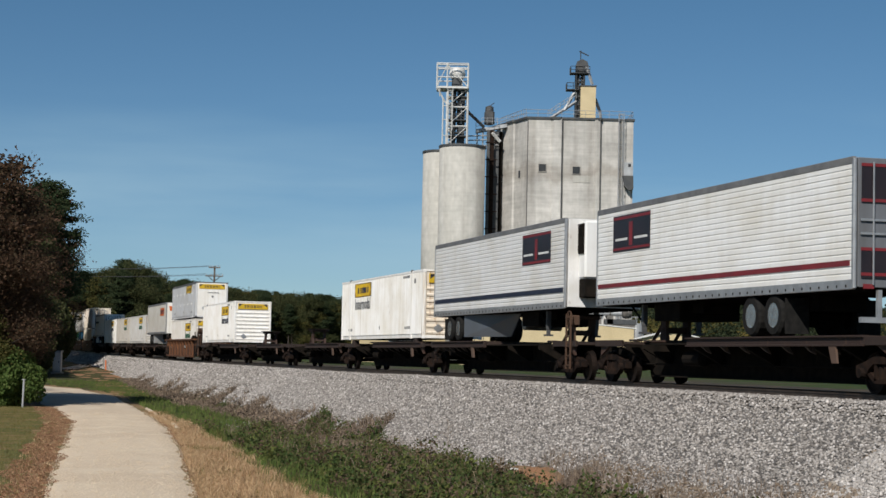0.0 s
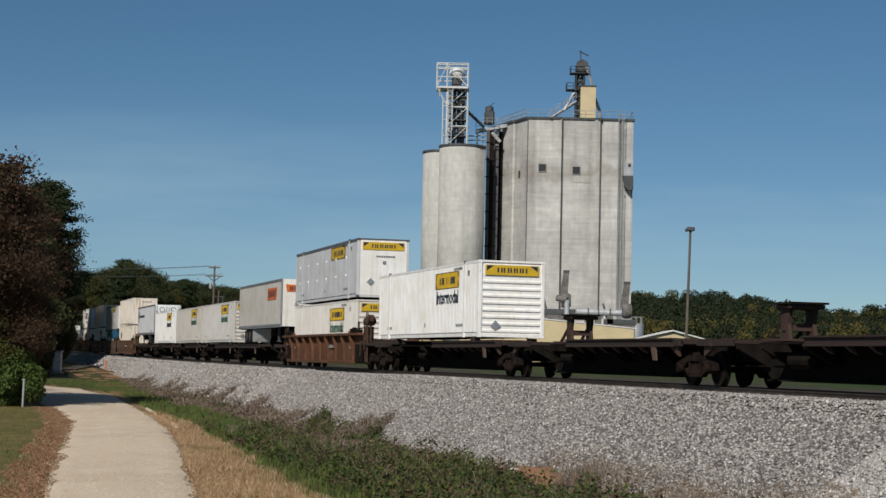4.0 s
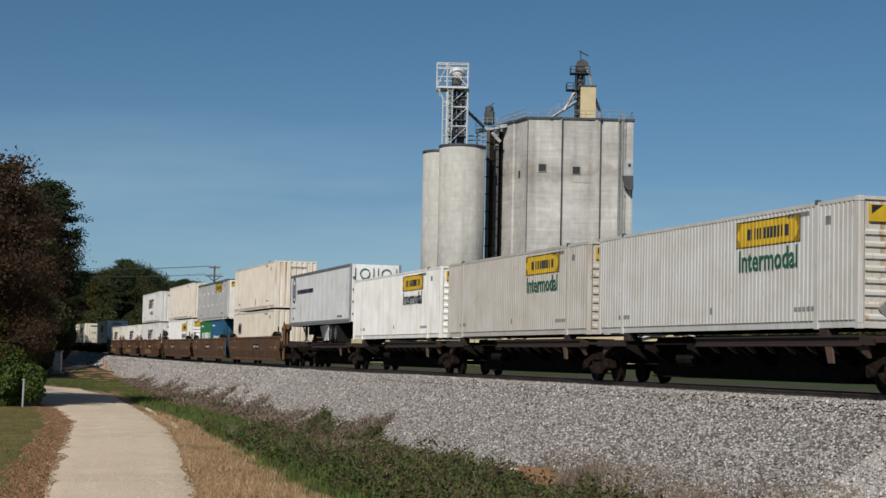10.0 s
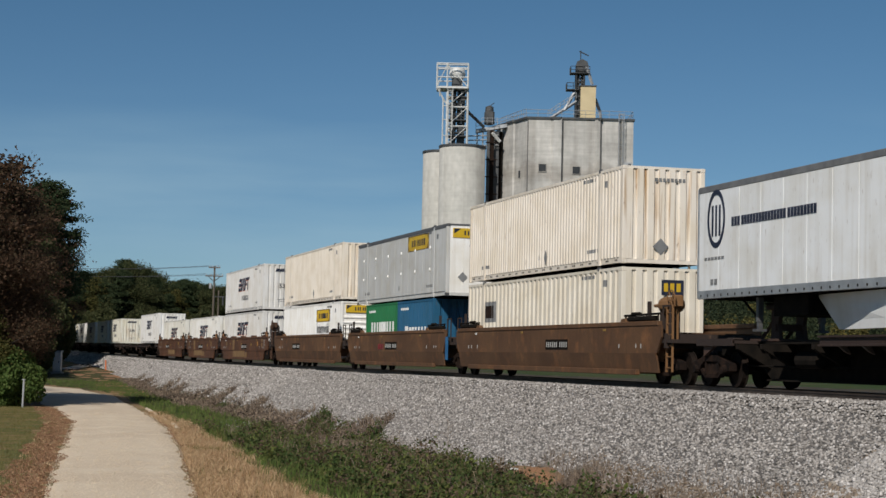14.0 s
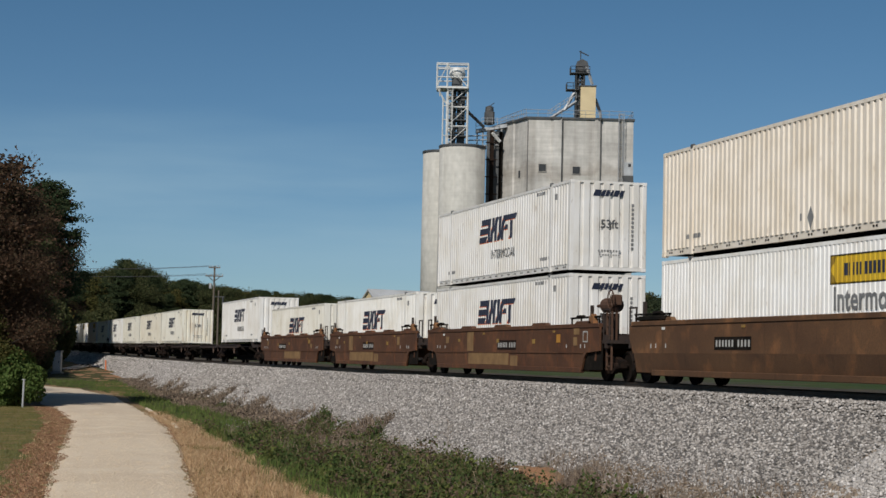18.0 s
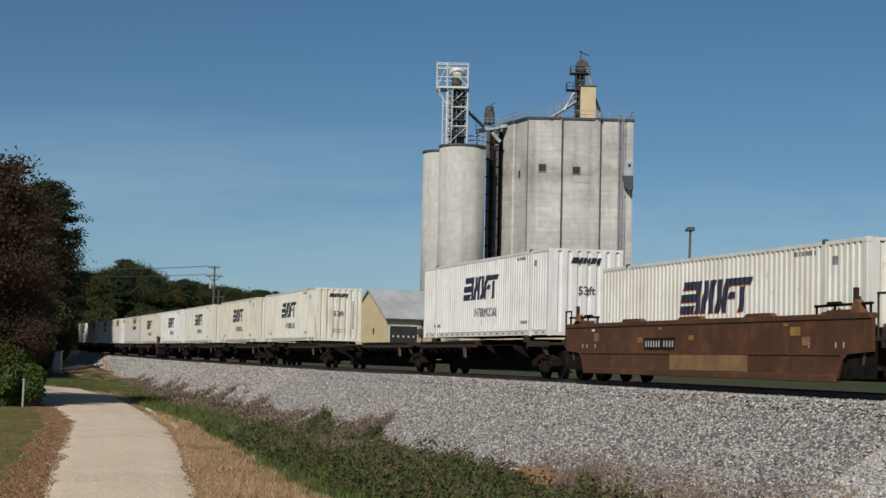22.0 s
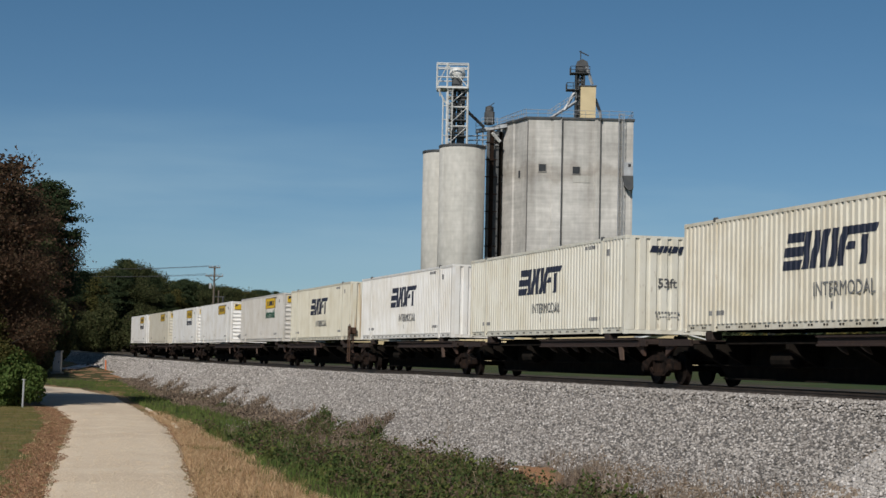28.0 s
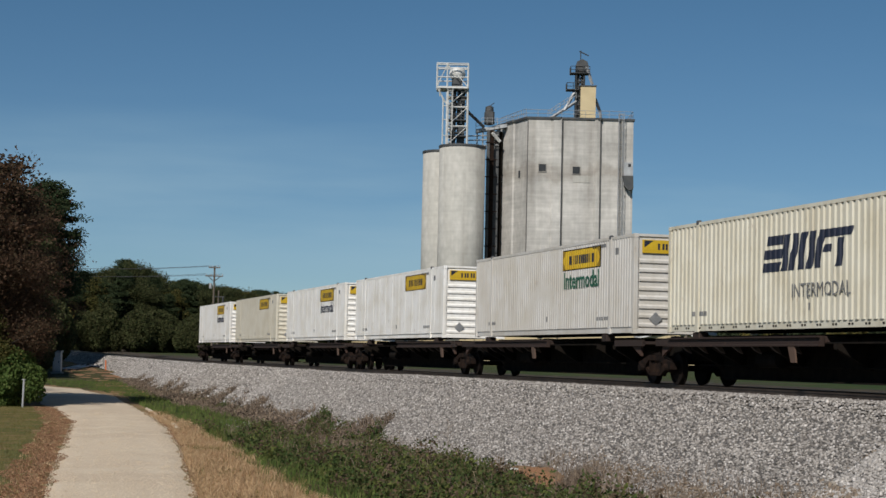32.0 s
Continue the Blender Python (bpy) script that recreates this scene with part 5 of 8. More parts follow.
def well_car(front, back, label, trucks, color, ribs=False, caps=False, patches=(), ends=(), brake=None, number=0.0):
    """One unit of a well car: two deep side sills, bulkheads and end platforms."""
    mid, h = (front + back) / 2, (back - front) / 2
    r = round(h, 1)
    ob = root("well_car", Matrix.Identity(4), label, "railway car", "units of the well cars")
    w = r - 1.6
    for side in (-1, 1):
        x0, x1 = sorted((side * 1.50, side * 1.44)) if not ribs else sorted((side * 1.36, side * 1.32))

        def sill(bm):
            if not caps and not ribs:
                prism(bm, [(-w - 0.50, 0.86), (w + 0.50, 0.86), (w + 0.80, 1.30), (w + 0.80, 1.64), (-w - 0.80, 1.64), (-w - 0.80, 1.30)], "x", x0, x1)
                return
            prism(bm, [(-w - 0.62, 0.92), (-w + 0.5, 0.86), (-w + 0.72, 0.72), (-w + 0.95, 0.32), (w - 0.95, 0.32), (w - 0.72, 0.72), (w - 0.5, 0.86), (w + 0.62, 0.92), (w + 0.62, 1.64), (-w - 0.62, 1.64)], "x", x0, x1)
        if not caps and not ribs:
            # a tenth darker than the upper plate: shade of its inward lean, in the colour
            piece("lower_sill", ("lower_sill", r, side), lambda bm: prism(bm, [(side * 1.50, 0.86), (side * 1.40, 0.32), (side * 1.36, 0.32), (side * 1.44, 0.86)], "y", -w - 0.42, w + 0.42), WELLP, ob, color=tuple(0.9 * v for v in color))
        else:
            for e in (-1, 1):
                # black plate added behind the notch in place of its shade
                piece("notch_plate", ("notch_plate", r, side, e), lambda bm: block(bm, *sorted((side * 1.42, side * 1.38)), *sorted((e * (w - 1.0), e * (w + 0.62))), 0.34, 1.2), BLACK, ob)
        piece("side_sill", ("side_sill", r, side, caps, ribs), sill, WELLP, ob, color=color)
        xa, xb = sorted((side * 1.53, side * 1.38)) if not ribs else sorted((side * 1.62, side * 1.32))
        piece("top_chord", ("top_chord", r, side, ribs), lambda bm: block(bm, xa, xb, -w - 0.6, w + 0.6, 1.62, 1.75, 0.015), WELLP, ob, color=color)
        piece("bottom_chord", ("bottom_chord", r, side, ribs), lambda bm: block(bm, xa, xb, -w + 1.0, w - 1.0, 0.24, 0.40, 0.015), WELLP, ob, color=color)
        if caps:
            xr0, xr1 = sorted((side * 1.50, side * 1.525))
            piece("rub_rail", ("rub_rail", r, side), lambda bm: block(bm, xr0, xr1, -w + 0.8, w - 0.8, 0.84, 0.87), WELLP, ob, color=color)
            for y in np.linspace(-w + 3.2, w - 3.2, 3):
                piece("weld_seam", ("weld_seam", side), lambda bm: block(bm, *sorted((side * 1.50, side * 1.508)), -0.02, 0.02, 0.42, 1.42), WELLP, ob, (0, y, 0), tuple(0.8 * v for v in color))
        if ribs:
            # ribs in a lighter tone than the sill, for the sun they catch
            for y in np.arange(-8.08, 8.2, 2.02):
                piece("side_rib", ("side_rib", side), lambda bm: prism(bm, [(side * 1.36, 0.40), (side * 1.44, 0.40), (side * 1.45, 0.9), (side * 1.60, 1.45), (side * 1.60, 1.62), (side * 1.36, 1.62)][::side], "y", -0.045, 0.045), WELLP, ob, (0, y, 0), tuple(1.5 * v for v in color))
    if caps:
        for y in np.linspace(-w + 0.8, w - 0.8, 5):
            piece("sill_cap", ("sill_cap",), lambda bm: prism(bm, [(-0.75, 1.75), (-0.6, 1.83), (0.6, 1.83), (0.75, 1.75)], "x", -1.52, -1.34), WELLP, ob, (0, y, 0), color)
        for y in (-w + 0.1, w - 0.4):
            piece("guide_block", ("guide_block",), lambda bm: prism(bm, [(-0.22, 1.75), (-0.16, 1.95), (0.0, 2.04), (0.16, 1.95), (0.22, 1.75)], "x", -1.52, -1.36), WELLP, ob, (0, y, 0), (0.22, 0.10, 0.035))
    else:
        for y in (-w + 0.8, w - 0.8):
            piece("end_pad", ("end_pad",), lambda bm: block(bm, -1.53, -1.30, -0.95, 0.95, 1.75, 1.90, 0.04), BLACK, ob, (0, y, 0))
        for y in (-w + 2.1, w - 2.1):
            piece("guide_block", ("guide_block_low",), lambda bm: prism(bm, [(-0.22, 1.75), (-0.12, 1.85), (0.12, 1.85), (0.22, 1.75)], "x", -1.50, -1.36), STEEL, ob, (0, y, 0), color)
    for e in (-1, 1):
        pipe = piece("top_pipe", ("top_pipe", e), lambda bm: [tube(bm, (-1.44, 0, 1.93), (-1.44, e * 2.6, 1.95), 0.035, None, 6), *[block(bm, -1.46, -1.42, *sorted((e * d, e * (d + 0.05))), 1.75, 1.95) for d in (0.05, 0.9, 1.7, 2.5)], block(bm, -1.50, -1.38, *sorted((e * 0.6, e * 1.2)), 1.93, 2.02, 0.03)], BLACK, ob, (0, e * (w - 2.1), 0))
    piece("well_floor", ("well_floor", r), lambda bm: [block(bm, -1.36, 1.36, -w + 0.6, w - 0.6, 0.30, 0.34)] + [block(bm, -1.36, 1.36, y, y + 0.5, 0.33, 0.42) for y in np.linspace(-w + 0.6, w - 1.1, 6)], WELLP, ob, color=color)
    for e in (-1, 1):
        piece("bulkhead", ("bulkhead", r, e), lambda bm: [prism(bm, [(e * (w + 0.05), 0.62), (e * (w + 0.15), 0.62), (e * (w + 0.35), 1.45), (e * (w + 0.25), 1.45)], "x", -1.44, 1.44)], WELLP, ob, color=color)
        piece("end_platform", ("end_platform", r, e), lambda bm: [block(bm, -1.42, 1.42, *sorted((e * (w + 0.3), e * (r - 0.25))), 1.14, 1.24), block(bm, -0.32, 0.32, *sorted((e * (w + 0.1), e * r)), 0.78, 1.14), block(bm, -1.44, 1.44, *sorted((e * (r - 0.72), e * (r - 0.62))), 1.0, 1.40)], STEEL, ob, color=OXIDE)
        piece("hand_rail", ("hand_rail", r, e), lambda bm: [tube(bm, (-1.36, e * y, 1.24), (-1.36, e * y, 2.15), 0.025, None, 6) for y in (r - 0.5, r - 1.0)] + [block(bm, -1.385, -1.335, *sorted((e * (r - 1.02), e * (r - 0.48))), 2.13, 2.18)], STEEL, ob, color=OXIDE)
        piece("end_post", ("end_post", r, e), lambda bm: block(bm, -1.47, -1.40, *sorted((e * (r - 1.9), e * (r - 1.75))), 1.7, 2.3), STEEL, ob, color=OXIDE)
    inset = 0.14 if ribs else 0.0
    for i, (y0, y1, z0, z1, m) in enumerate(patches):
        bm = bmesh.new()
        block(bm, -1.512, -1.504, y0, y1, z0, z1)
        part("paint_patch", bm, m, ob)
    piece("number_board", ("number_board",), lambda bm: block(bm, -1.509, -1.498, -1.02, 1.14, 0.95, 1.28), RUST if caps else BLACK, ob, (inset, number, 0))
    for y in (-0.95, -0.75, -0.55, -0.35, 0.0, 0.19, 0.38, 0.57, 0.76, 0.95):
        piece("number_bar", ("number_bar",), lambda bm: block(bm, -1.516, -1.498, 0.0, 0.085, 1.03, 1.20), PALE_M, ob, (inset, number + y, 0))
    for y, m in ((-0.62 * w, STICK), (0.22 * w, STICK), (0.8 * w, WHITE_D)):
        piece("sticker", ("sticker",), lambda bm: block(bm, -1.516, -1.498, -0.10, 0.10, 1.50, 1.57), m, ob, (inset, y, 0))
    for y in (-0.93 * w, -0.89 * w, -0.75 * w, 0.78 * w, 0.86 * w, 0.90 * w):
        piece("stencil_bar", ("stencil_bar",), lambda bm: block(bm, -1.512, -1.498, -0.02, 0.02, 1.0, 1.12), PALE_M, ob, (inset, y, 0))
    for t in trucks:
        truck(ob, t - mid)
    for e in ends:
        coupler(ob, e * h, e)
    if brake is not None:
        tan = (0.20, 0.10, 0.038) if color == BROWN else (0.075, 0.036, 0.02)
        brake_gear(ob, brake * (r - 0.35), brake, tan, 2.3 if color == BROWN else 2.45)
        piece("brake_cylinder", ("brake_cylinder",), lambda bm: [lathe(bm, [(0.03, -0.62), (0.18, -0.6), (0.23, -0.5), (0.23, 0.35), (0.13, 0.6), (0.03, 0.62)], 14, "x"), tube(bm, (0.6, 0, 0), (1.1, 0, 0), 0.05, None, 8)], STEEL, ob, (-1.05, brake * (r - 1.25), 2.2 if color == BROWN else 2.3), tan, turn=(0, 0, radians(90)))
        for y in (-0.35, 0.3):
            piece("tank_stand", ("tank_stand",), lambda bm: block(bm, -1.2, -0.9, 0, 0.08, 1.24, 2.05), STEEL, ob, (0, brake * (r - 1.25) + y, 0), OXIDE)
    TRAIN.append((ob, mid, 0.0))
    return ob


def build_cars():
    dark = "dark rusty spine car unit carrying a "
    spine_car(-231.0, -211.9, dark + "trailer", [-229.6, -213.4], hitch=[-215.6], ends=[1], deck=(-229.1, -219.5))
    spine_car(-211.2, -192.5, dark + "trailer", [-209.6, -192.4], hitch=[-207.6], ends=[-1], brake=-1, deck=(-200.6, -193.4))
    spine_car(-192.4, -175.9, dark + "container", [-176.0])
    spine_car(-175.9, -159.4, "empty dark rusty spine car unit with trailer hitch", [-159.4], hitch=[-163.2])
    spine_car(-159.4, -142.9, "empty dark rusty spine car unit with trailer hitch", [-142.9], hitch=[-147.2])
    spine_car(-142.9, -122.3, dark + "container", [-123.7], ends=[1])
    well_car(-121.7, -99.3, "brown single well car with ribbed sides", [-120.6, -100.4], BROWN2, ribs=True, ends=[-1, 1], brake=-1, number=-3.0)
    spine_car(-98.7, -80.3, dark + "trailer", [-97.6, -80.4], hitch=[-95.6], ends=[-1], deck=(-90.2, -81.2))
    spine_car(-80.3, -62.5, dark + "container", [-62.5])
    spine_car(-62.5, -45.3, dark + "container", [-45.3])
    spine_car(-45.3, -28.2, dark + "container", [-28.2])
    spine_car(-28.2, -10.9, dark + "trailer", [-12.0], hitch=[-14.2], ends=[1])
    well_car(-10.3, 11.9, "brown articulated well car unit with low containers", [-8.8, 11.9], BROWN, ends=[-1], brake=-1, number=-1.6)
    well_car(11.9, 31.5, "brown articulated well car unit with two short containers", [31.5], BROWN, patches=[(1.45, 1.75, 0.96, 1.20, REDS), (1.82, 2.12, 0.96, 1.20, REDS), (2.19, 2.49, 0.96, 1.20, REDS), (-9.45, -9.05, 0.55, 1.45, simple("blue_sheet", (0.03, 0.17, 0.36), (0.02, 0.12, 0.28), 3, 0.5))])
    well_car(31.5, 52.2, "brown articulated well car unit with stacked containers", [50.9], BROWN, ends=[1], number=2.5)
    pale = simple("faded_brown_patch", (0.27, 0.16, 0.065), (0.19, 0.105, 0.042), 2, 0.8, fine=12)
    old = [(3.4, 4.2, 0.9, 1.6, pale), (-2.0, -1.2, 0.4, 0.75, pale), (-1.0, 4.0, 0.42, 0.85, pale), (0.2, 0.45, 1.2, 1.33, STICK), (-3.9, -3.6, 1.15, 1.30, STICK), (6.8, 7.2, 1.2, 1.45, pale), (-6.0, -5.6, 1.15, 1.5, pale), (5.2, 5.45, 1.25, 1.36, STICK)]
    amber = simple("amber_reflector", (0.52, 0.25, 0.03), (0.44, 0.20, 0.03), 3, 0.6, bmp=0)
    first = old[:6] + [old[7], (-6.45, -6.10, 1.18, 1.44, amber), (-8.25, -7.75, 1.42, 1.61, pale), (-8.05, -7.72, 1.08, 1.34, pale), (-9.0, -8.96, 1.18, 1.52, PALE_M), (-8.62, -8.58, 1.18, 1.52, PALE_M), (-8.96, -8.62, 1.18, 1.22, PALE_M), (-8.96, -8.62, 1.48, 1.52, PALE_M)]
    well_car(52.9, 74.9, "old brown well car unit with repainted patches and an amber square", [54.2, 74.9], BROWN2, caps=True, patches=first, ends=[-1], brake=-1, number=-0.8)
    well_car(74.9, 94.5, "old brown well car unit with repainted patches and rounded caps", [94.5], BROWN2, caps=True, patches=old)
    last = [(-3.6, 1.3, 0.42, 0.85, pale), (-0.3, 0.0, 1.2, 1.33, STICK), (3.3, 3.6, 1.15, 1.30, STICK), (-6.4, -5.9, 1.28, 1.48, STICK), (-6.9, -6.5, 1.05, 1.25, pale), (6.8, 7.2, 1.2, 1.45, pale)]
    well_car(94.5, 115.9, "old brown well car unit with one large repainted patch", [114.6], BROWN2, caps=True, patches=last, ends=[1], number=2.0)
    spine_car(116.9, 135.1, dark + "container", [118.2, 135.1], ends=[-1], deck=(125.8, 133.8))
    spine_car(135.1, 154.6, "empty dark rusty spine car unit", [154.6])
    spine_car(154.6, 174.0, dark + "container", [172.6], ends=[1])
    spine_car(174.7, 194.4, dark + "container", [176.0, 194.4], ends=[-1])
    spine_car(194.4, 214.1, dark + "container", [214.1])
    spine_car(214.1, 232.4, dark + "container", [231.0], ends=[1])
    spine_car(232.9, 251.5, dark + "container", [234.2, 251.5], ends=[-1], brake=-1, deck=(241.2, 250.0))
    spine_car(251.5, 271.1, dark + "container", [271.1], deck=(260.4, 268.8))
    spine_car(271.1, 290.5, dark + "container", [289.4], ends=[1])
    spine_car(291.1, 310.0, dark + "container", [292.2, 310.0], ends=[-1])
    spine_car(310.0, 329.4, dark + "container", [329.4])
    spine_car(329.4, 348.6, "dark rusty spine car unit at the end of the train", [347.0], ends=[1])


# ---- the land ----
def smooth(a, b, x):
    k = min(max((x - a) / (b - a), 0.0), 1.0)
    return k * k * (3 - 2 * k)


def land(u, s):
    """Height of the ground at a distance across and along the track."""
    top = grade(s) - 0.20
    low = -2.52 + 1.5 * smooth(75, 190, s) + (grade(s) + 0.0) * smooth(150, 300, s) * 0.9
    if u < 0:
        crown, run_out = -2.20 - 4.4 * (1 - smooth(-2.6, 0.8, s)), 1.55
        z = top - max(0.0, (crown - u)) / run_out
        base = min(low, top - 0.2)
        if z < base:
            z = base
        # toe eased into the ditch
        if u < -7.5:
            z += 0.10 * noise.noise((u * 0.12, s * 0.12, 3.0)) + 0.04 * noise.noise((u * 0.5, s * 0.5, 7.0))
        if u < -40:
            z += 0.8 * smooth(40, 140, -u) * (1 + noise.noise((u * 0.02, s * 0.02, 1.0)))
        return z
    z = top - 0.22 * smooth(2.4, 4.0, u) + 0.27 * smooth(4.0, 7.0, u)
    y = Y0 + DY * s + NY * u
    rise = 0.0
    if y > 420:
        bearing = 784 + 3152 * (X0 + DX * s + NX * u) / y
        rise = max(0.0, ridge(bearing) * min(y, 745.0) - 11.0) * smooth(430, 740, y)
    return z + rise + 0.05 * noise.noise((u * 0.3, s * 0.3, 2.0)) * smooth(3, 8, u)


def ridge(bearing):
    """Slope from the eye to the crest of the wooded hill, across the view."""
    return float(np.interp(bearing, [300, 560, 1130, 1239, 1304, 1368, 1440, 1498, 1563, 1750, 2400], [0.022, 0.030, 0.0388, 0.0398, 0.0400, 0.0370, 0.0328, 0.0312, 0.0350, 0.0345, 0.02]))


def land_xy(x, y):
    return land(*us(x, y))


U_CUTS = [-1800, -900, -450, -260, -160, -110, -85, -70, -60, -52, -46, -41, -37, -33, -30] + list(np.arange(-27.5, -9.9, 0.8)) + list(np.arange(-9.4, -1.5, 0.33)) + [-0.8, 0.0, 0.8, 1.6, 2.4, 3.2, 4.0, 5.0, 7, 10, 15, 22, 32, 45, 65, 90, 120, 160, 220, 300, 400, 520, 660, 820, 1100, 1800]
S_CUTS = [-1800, -900, -560, -400, -280, -180, -110, -70, -45, -30, -20] + list(np.arange(-14, 130, 1.2)) + list(np.arange(130, 200, 2.5)) + list(np.arange(200, 340, 6.0)) + [350, 370, 400, 440, 480, 520, 560, 620, 700, 800, 1000, 1400, 2400]


def build_ground():
    verts, faces, idx = [], [], []
    n = len(U_CUTS)
    for s in S_CUTS:
        for u in U_CUTS:
            p = on_track(s, u)
            verts.append((p.x, p.y, land(u, s)))
    for j in range(len(S_CUTS) - 1):
        for i in range(n - 1):
            a = j * n + i
            faces.append((a, a + 1, a + 1 + n, a + n))
            u, s = (U_CUTS[i] + U_CUTS[i + 1]) / 2, (S_CUTS[j] + S_CUTS[j + 1]) / 2
            w = 0.9 * noise.noise((u * 0.45, s * 0.35, 0.0)) + 0.5 * noise.noise((u * 1.3, s * 1.1, 4.0))
            toe = -5.75 - 4.0 * (1 - smooth(-1, 4, s)) + 1.5 * smooth(38, 75, s) + w * (0.5 + 0.5 * smooth(30, 60, s))
            if toe < u < 3.2:
                m = 0
            elif u >= 3.2:
                m = 7 if u < 12 + 4 * w else 4
            elif u < -30 and s > 40 or u < -24 and s > 62:
                m = 6
            else:
                p = on_track(s, u)
                ex, tan_w = road_right(p.y)
                if p.x < ex - 1.6:
                    m = 1 if p.x > road_left(p.y) - 0.9 + w * 0.3 else 2
                elif p.x < ex + tan_w + w * 0.5:
                    m = 1
                else:
                    m = 3
                if s > 100 and u > -9 and w > 0.1:
                    m = 5
            idx.append(m)
    ob = sheet("ground", verts, faces, [BED, DRY, LAWN, WEEDG, FIELD, CLAY, LITTER, CINDER], idx, True)
    tagged(ob, "ballast bank, dry and green grass and bare clay beside a railway", "ground", kind="structure")


RIGHT_EDGE = [(20.0, -2.2), (30.0, -3.75), (38.3, -5.04), (48.1, -6.68), (59.9, -8.58), (73.3, -11.03), (89.8, -14.46), (109.4, -18.78), (124.0, -22.6), (136.0, -27.4), (143.0, -34.0), (146.0, -44.0)]
LEFT_EDGE = [(20.0, -5.2), (30.0, -6.85), (37.0, -8.18), (42.8, -9.40), (54.3, -11.58), (65.5, -13.75), (77.3, -15.95), (87.7, -18.6), (98.3, -21.3), (110.0, -25.2), (121.0, -31.0), (127.0, -38.0)]


def road_right(y):
    x = float(np.interp(y, [p[0] for p in RIGHT_EDGE], [p[1] for p in RIGHT_EDGE]))
    return x, float(np.interp(y, [30, 39, 60, 75, 95], [2.6, 2.4, 1.3, 0.9, 0.5]))


def road_left(y):
    return float(np.interp(y, [p[0] for p in LEFT_EDGE], [p[1] for p in LEFT_EDGE]))


def build_road():
    verts, faces = [], []
    k = 11

    def at(edge, f):
        q = f * (len(edge) - 1)
        i = min(int(q), len(edge) - 2)
        a, b = edge[i], edge[i + 1]
        return a[1] + (b[1] - a[1]) * (q - i), a[0] + (b[0] - a[0]) * (q - i)
    N = 320
    for j in range(N + 1):
        f = j / N
        (rx, ry), (lx, ly) = at(RIGHT_EDGE, f), at(LEFT_EDGE, f)
        jr, jl = 0.28 * noise.noise((ry * 0.5, 1.0, 0.0)) + 0.06 * noise.noise((ry * 1.6, 1.0, 0.0)), 0.30 * noise.noise((ly * 0.32, 5.0, 0.0)) + 0.12 * noise.noise((ly * 1.6, 9.0, 0.0))
        for i in range(k):
            g = i / (k - 1)
            x, y = (lx + jl) * (1 - g) + (rx + jr) * g, ly * (1 - g) + ry * g
            lift = 0.05 + 0.05 * math.sin(math.pi * g) - 0.025 * (math.exp(-((g - 0.28) / 0.09) ** 2) + math.exp(-((g - 0.72) / 0.09) ** 2))
            if i in (0, k - 1):
                lift = -0.06
            verts.append((x, y, land_xy(x, y) + lift + 0.01 * noise.noise((x, y, 0))))
    for j in range(N):
        for i in range(k - 1):
            a = j * k + i
            faces.append((a, a + 1, a + 1 + k, a + k))
    ob = sheet("road", verts, faces, [ROADM], None, True)
    tagged(ob, "pale tan gravel track with faint wheel ruts", "road", kind="structure")


def build_track():
    tr = root("railway_track", Matrix.Identity(4), "single railway line with rusty rails on dark sleepers", "railway track", kind="structure")
    tr.name = "track"
    cuts = list(range(-480, 640, 10))
    prof = [(-0.07, -0.17), (0.07, -0.17), (0.07, -0.155), (0.012, -0.13), (0.012, -0.045), (0.037, -0.035), (0.037, -0.004), (0.03, 0.0), (-0.03, 0.0), (-0.037, -0.004), (-0.037, -0.035), (-0.012, -0.045), (-0.012, -0.13), (-0.07, -0.155)]
    for side in (-1, 1):
        verts, faces = [], []
        n = len(prof)
        for s in cuts:
            for u, z in prof:
                verts.append(on_track(s, side * 0.755 + u, z))
        for j in range(len(cuts) - 1):
            for i in range(n):
                faces.append((j * n + i, j * n + (i + 1) % n, (j + 1) * n + (i + 1) % n, (j + 1) * n + i))
        ob = sheet("rail", verts, faces, [RAIL_M])
        ob.parent = tr

    def tie(bm):
        block(bm, -1.3, 1.3, -0.115, 0.115, -0.36, -0.175, 0.012)
        for s in (-1, 1):
            block(bm, s * 0.755 - 0.18, s * 0.755 + 0.18, -0.09, 0.09, -0.175, -0.166)
    me = mesh_of("sleeper", tie, TIE_M)
    for i in range(270):
        s = -14 + i * 0.56
        ob = new("sleeper", me)
        ob.matrix_world = track_pose(s) @ Matrix.Rotation(random.uniform(-0.01, 0.01), 4, "Z")
        ob.parent = tr


# ---- ballast, grass and weeds ----
rng = np.random.default_rng(7)


def place(u, s):
    """Arrays of plan distances to world places on the ground."""
    z = np.array([land(a, b) for a, b in zip(u, s)])
    return np.stack([X0 + DX * s + NX * u, Y0 + DY * s + NY * u, z], 1)


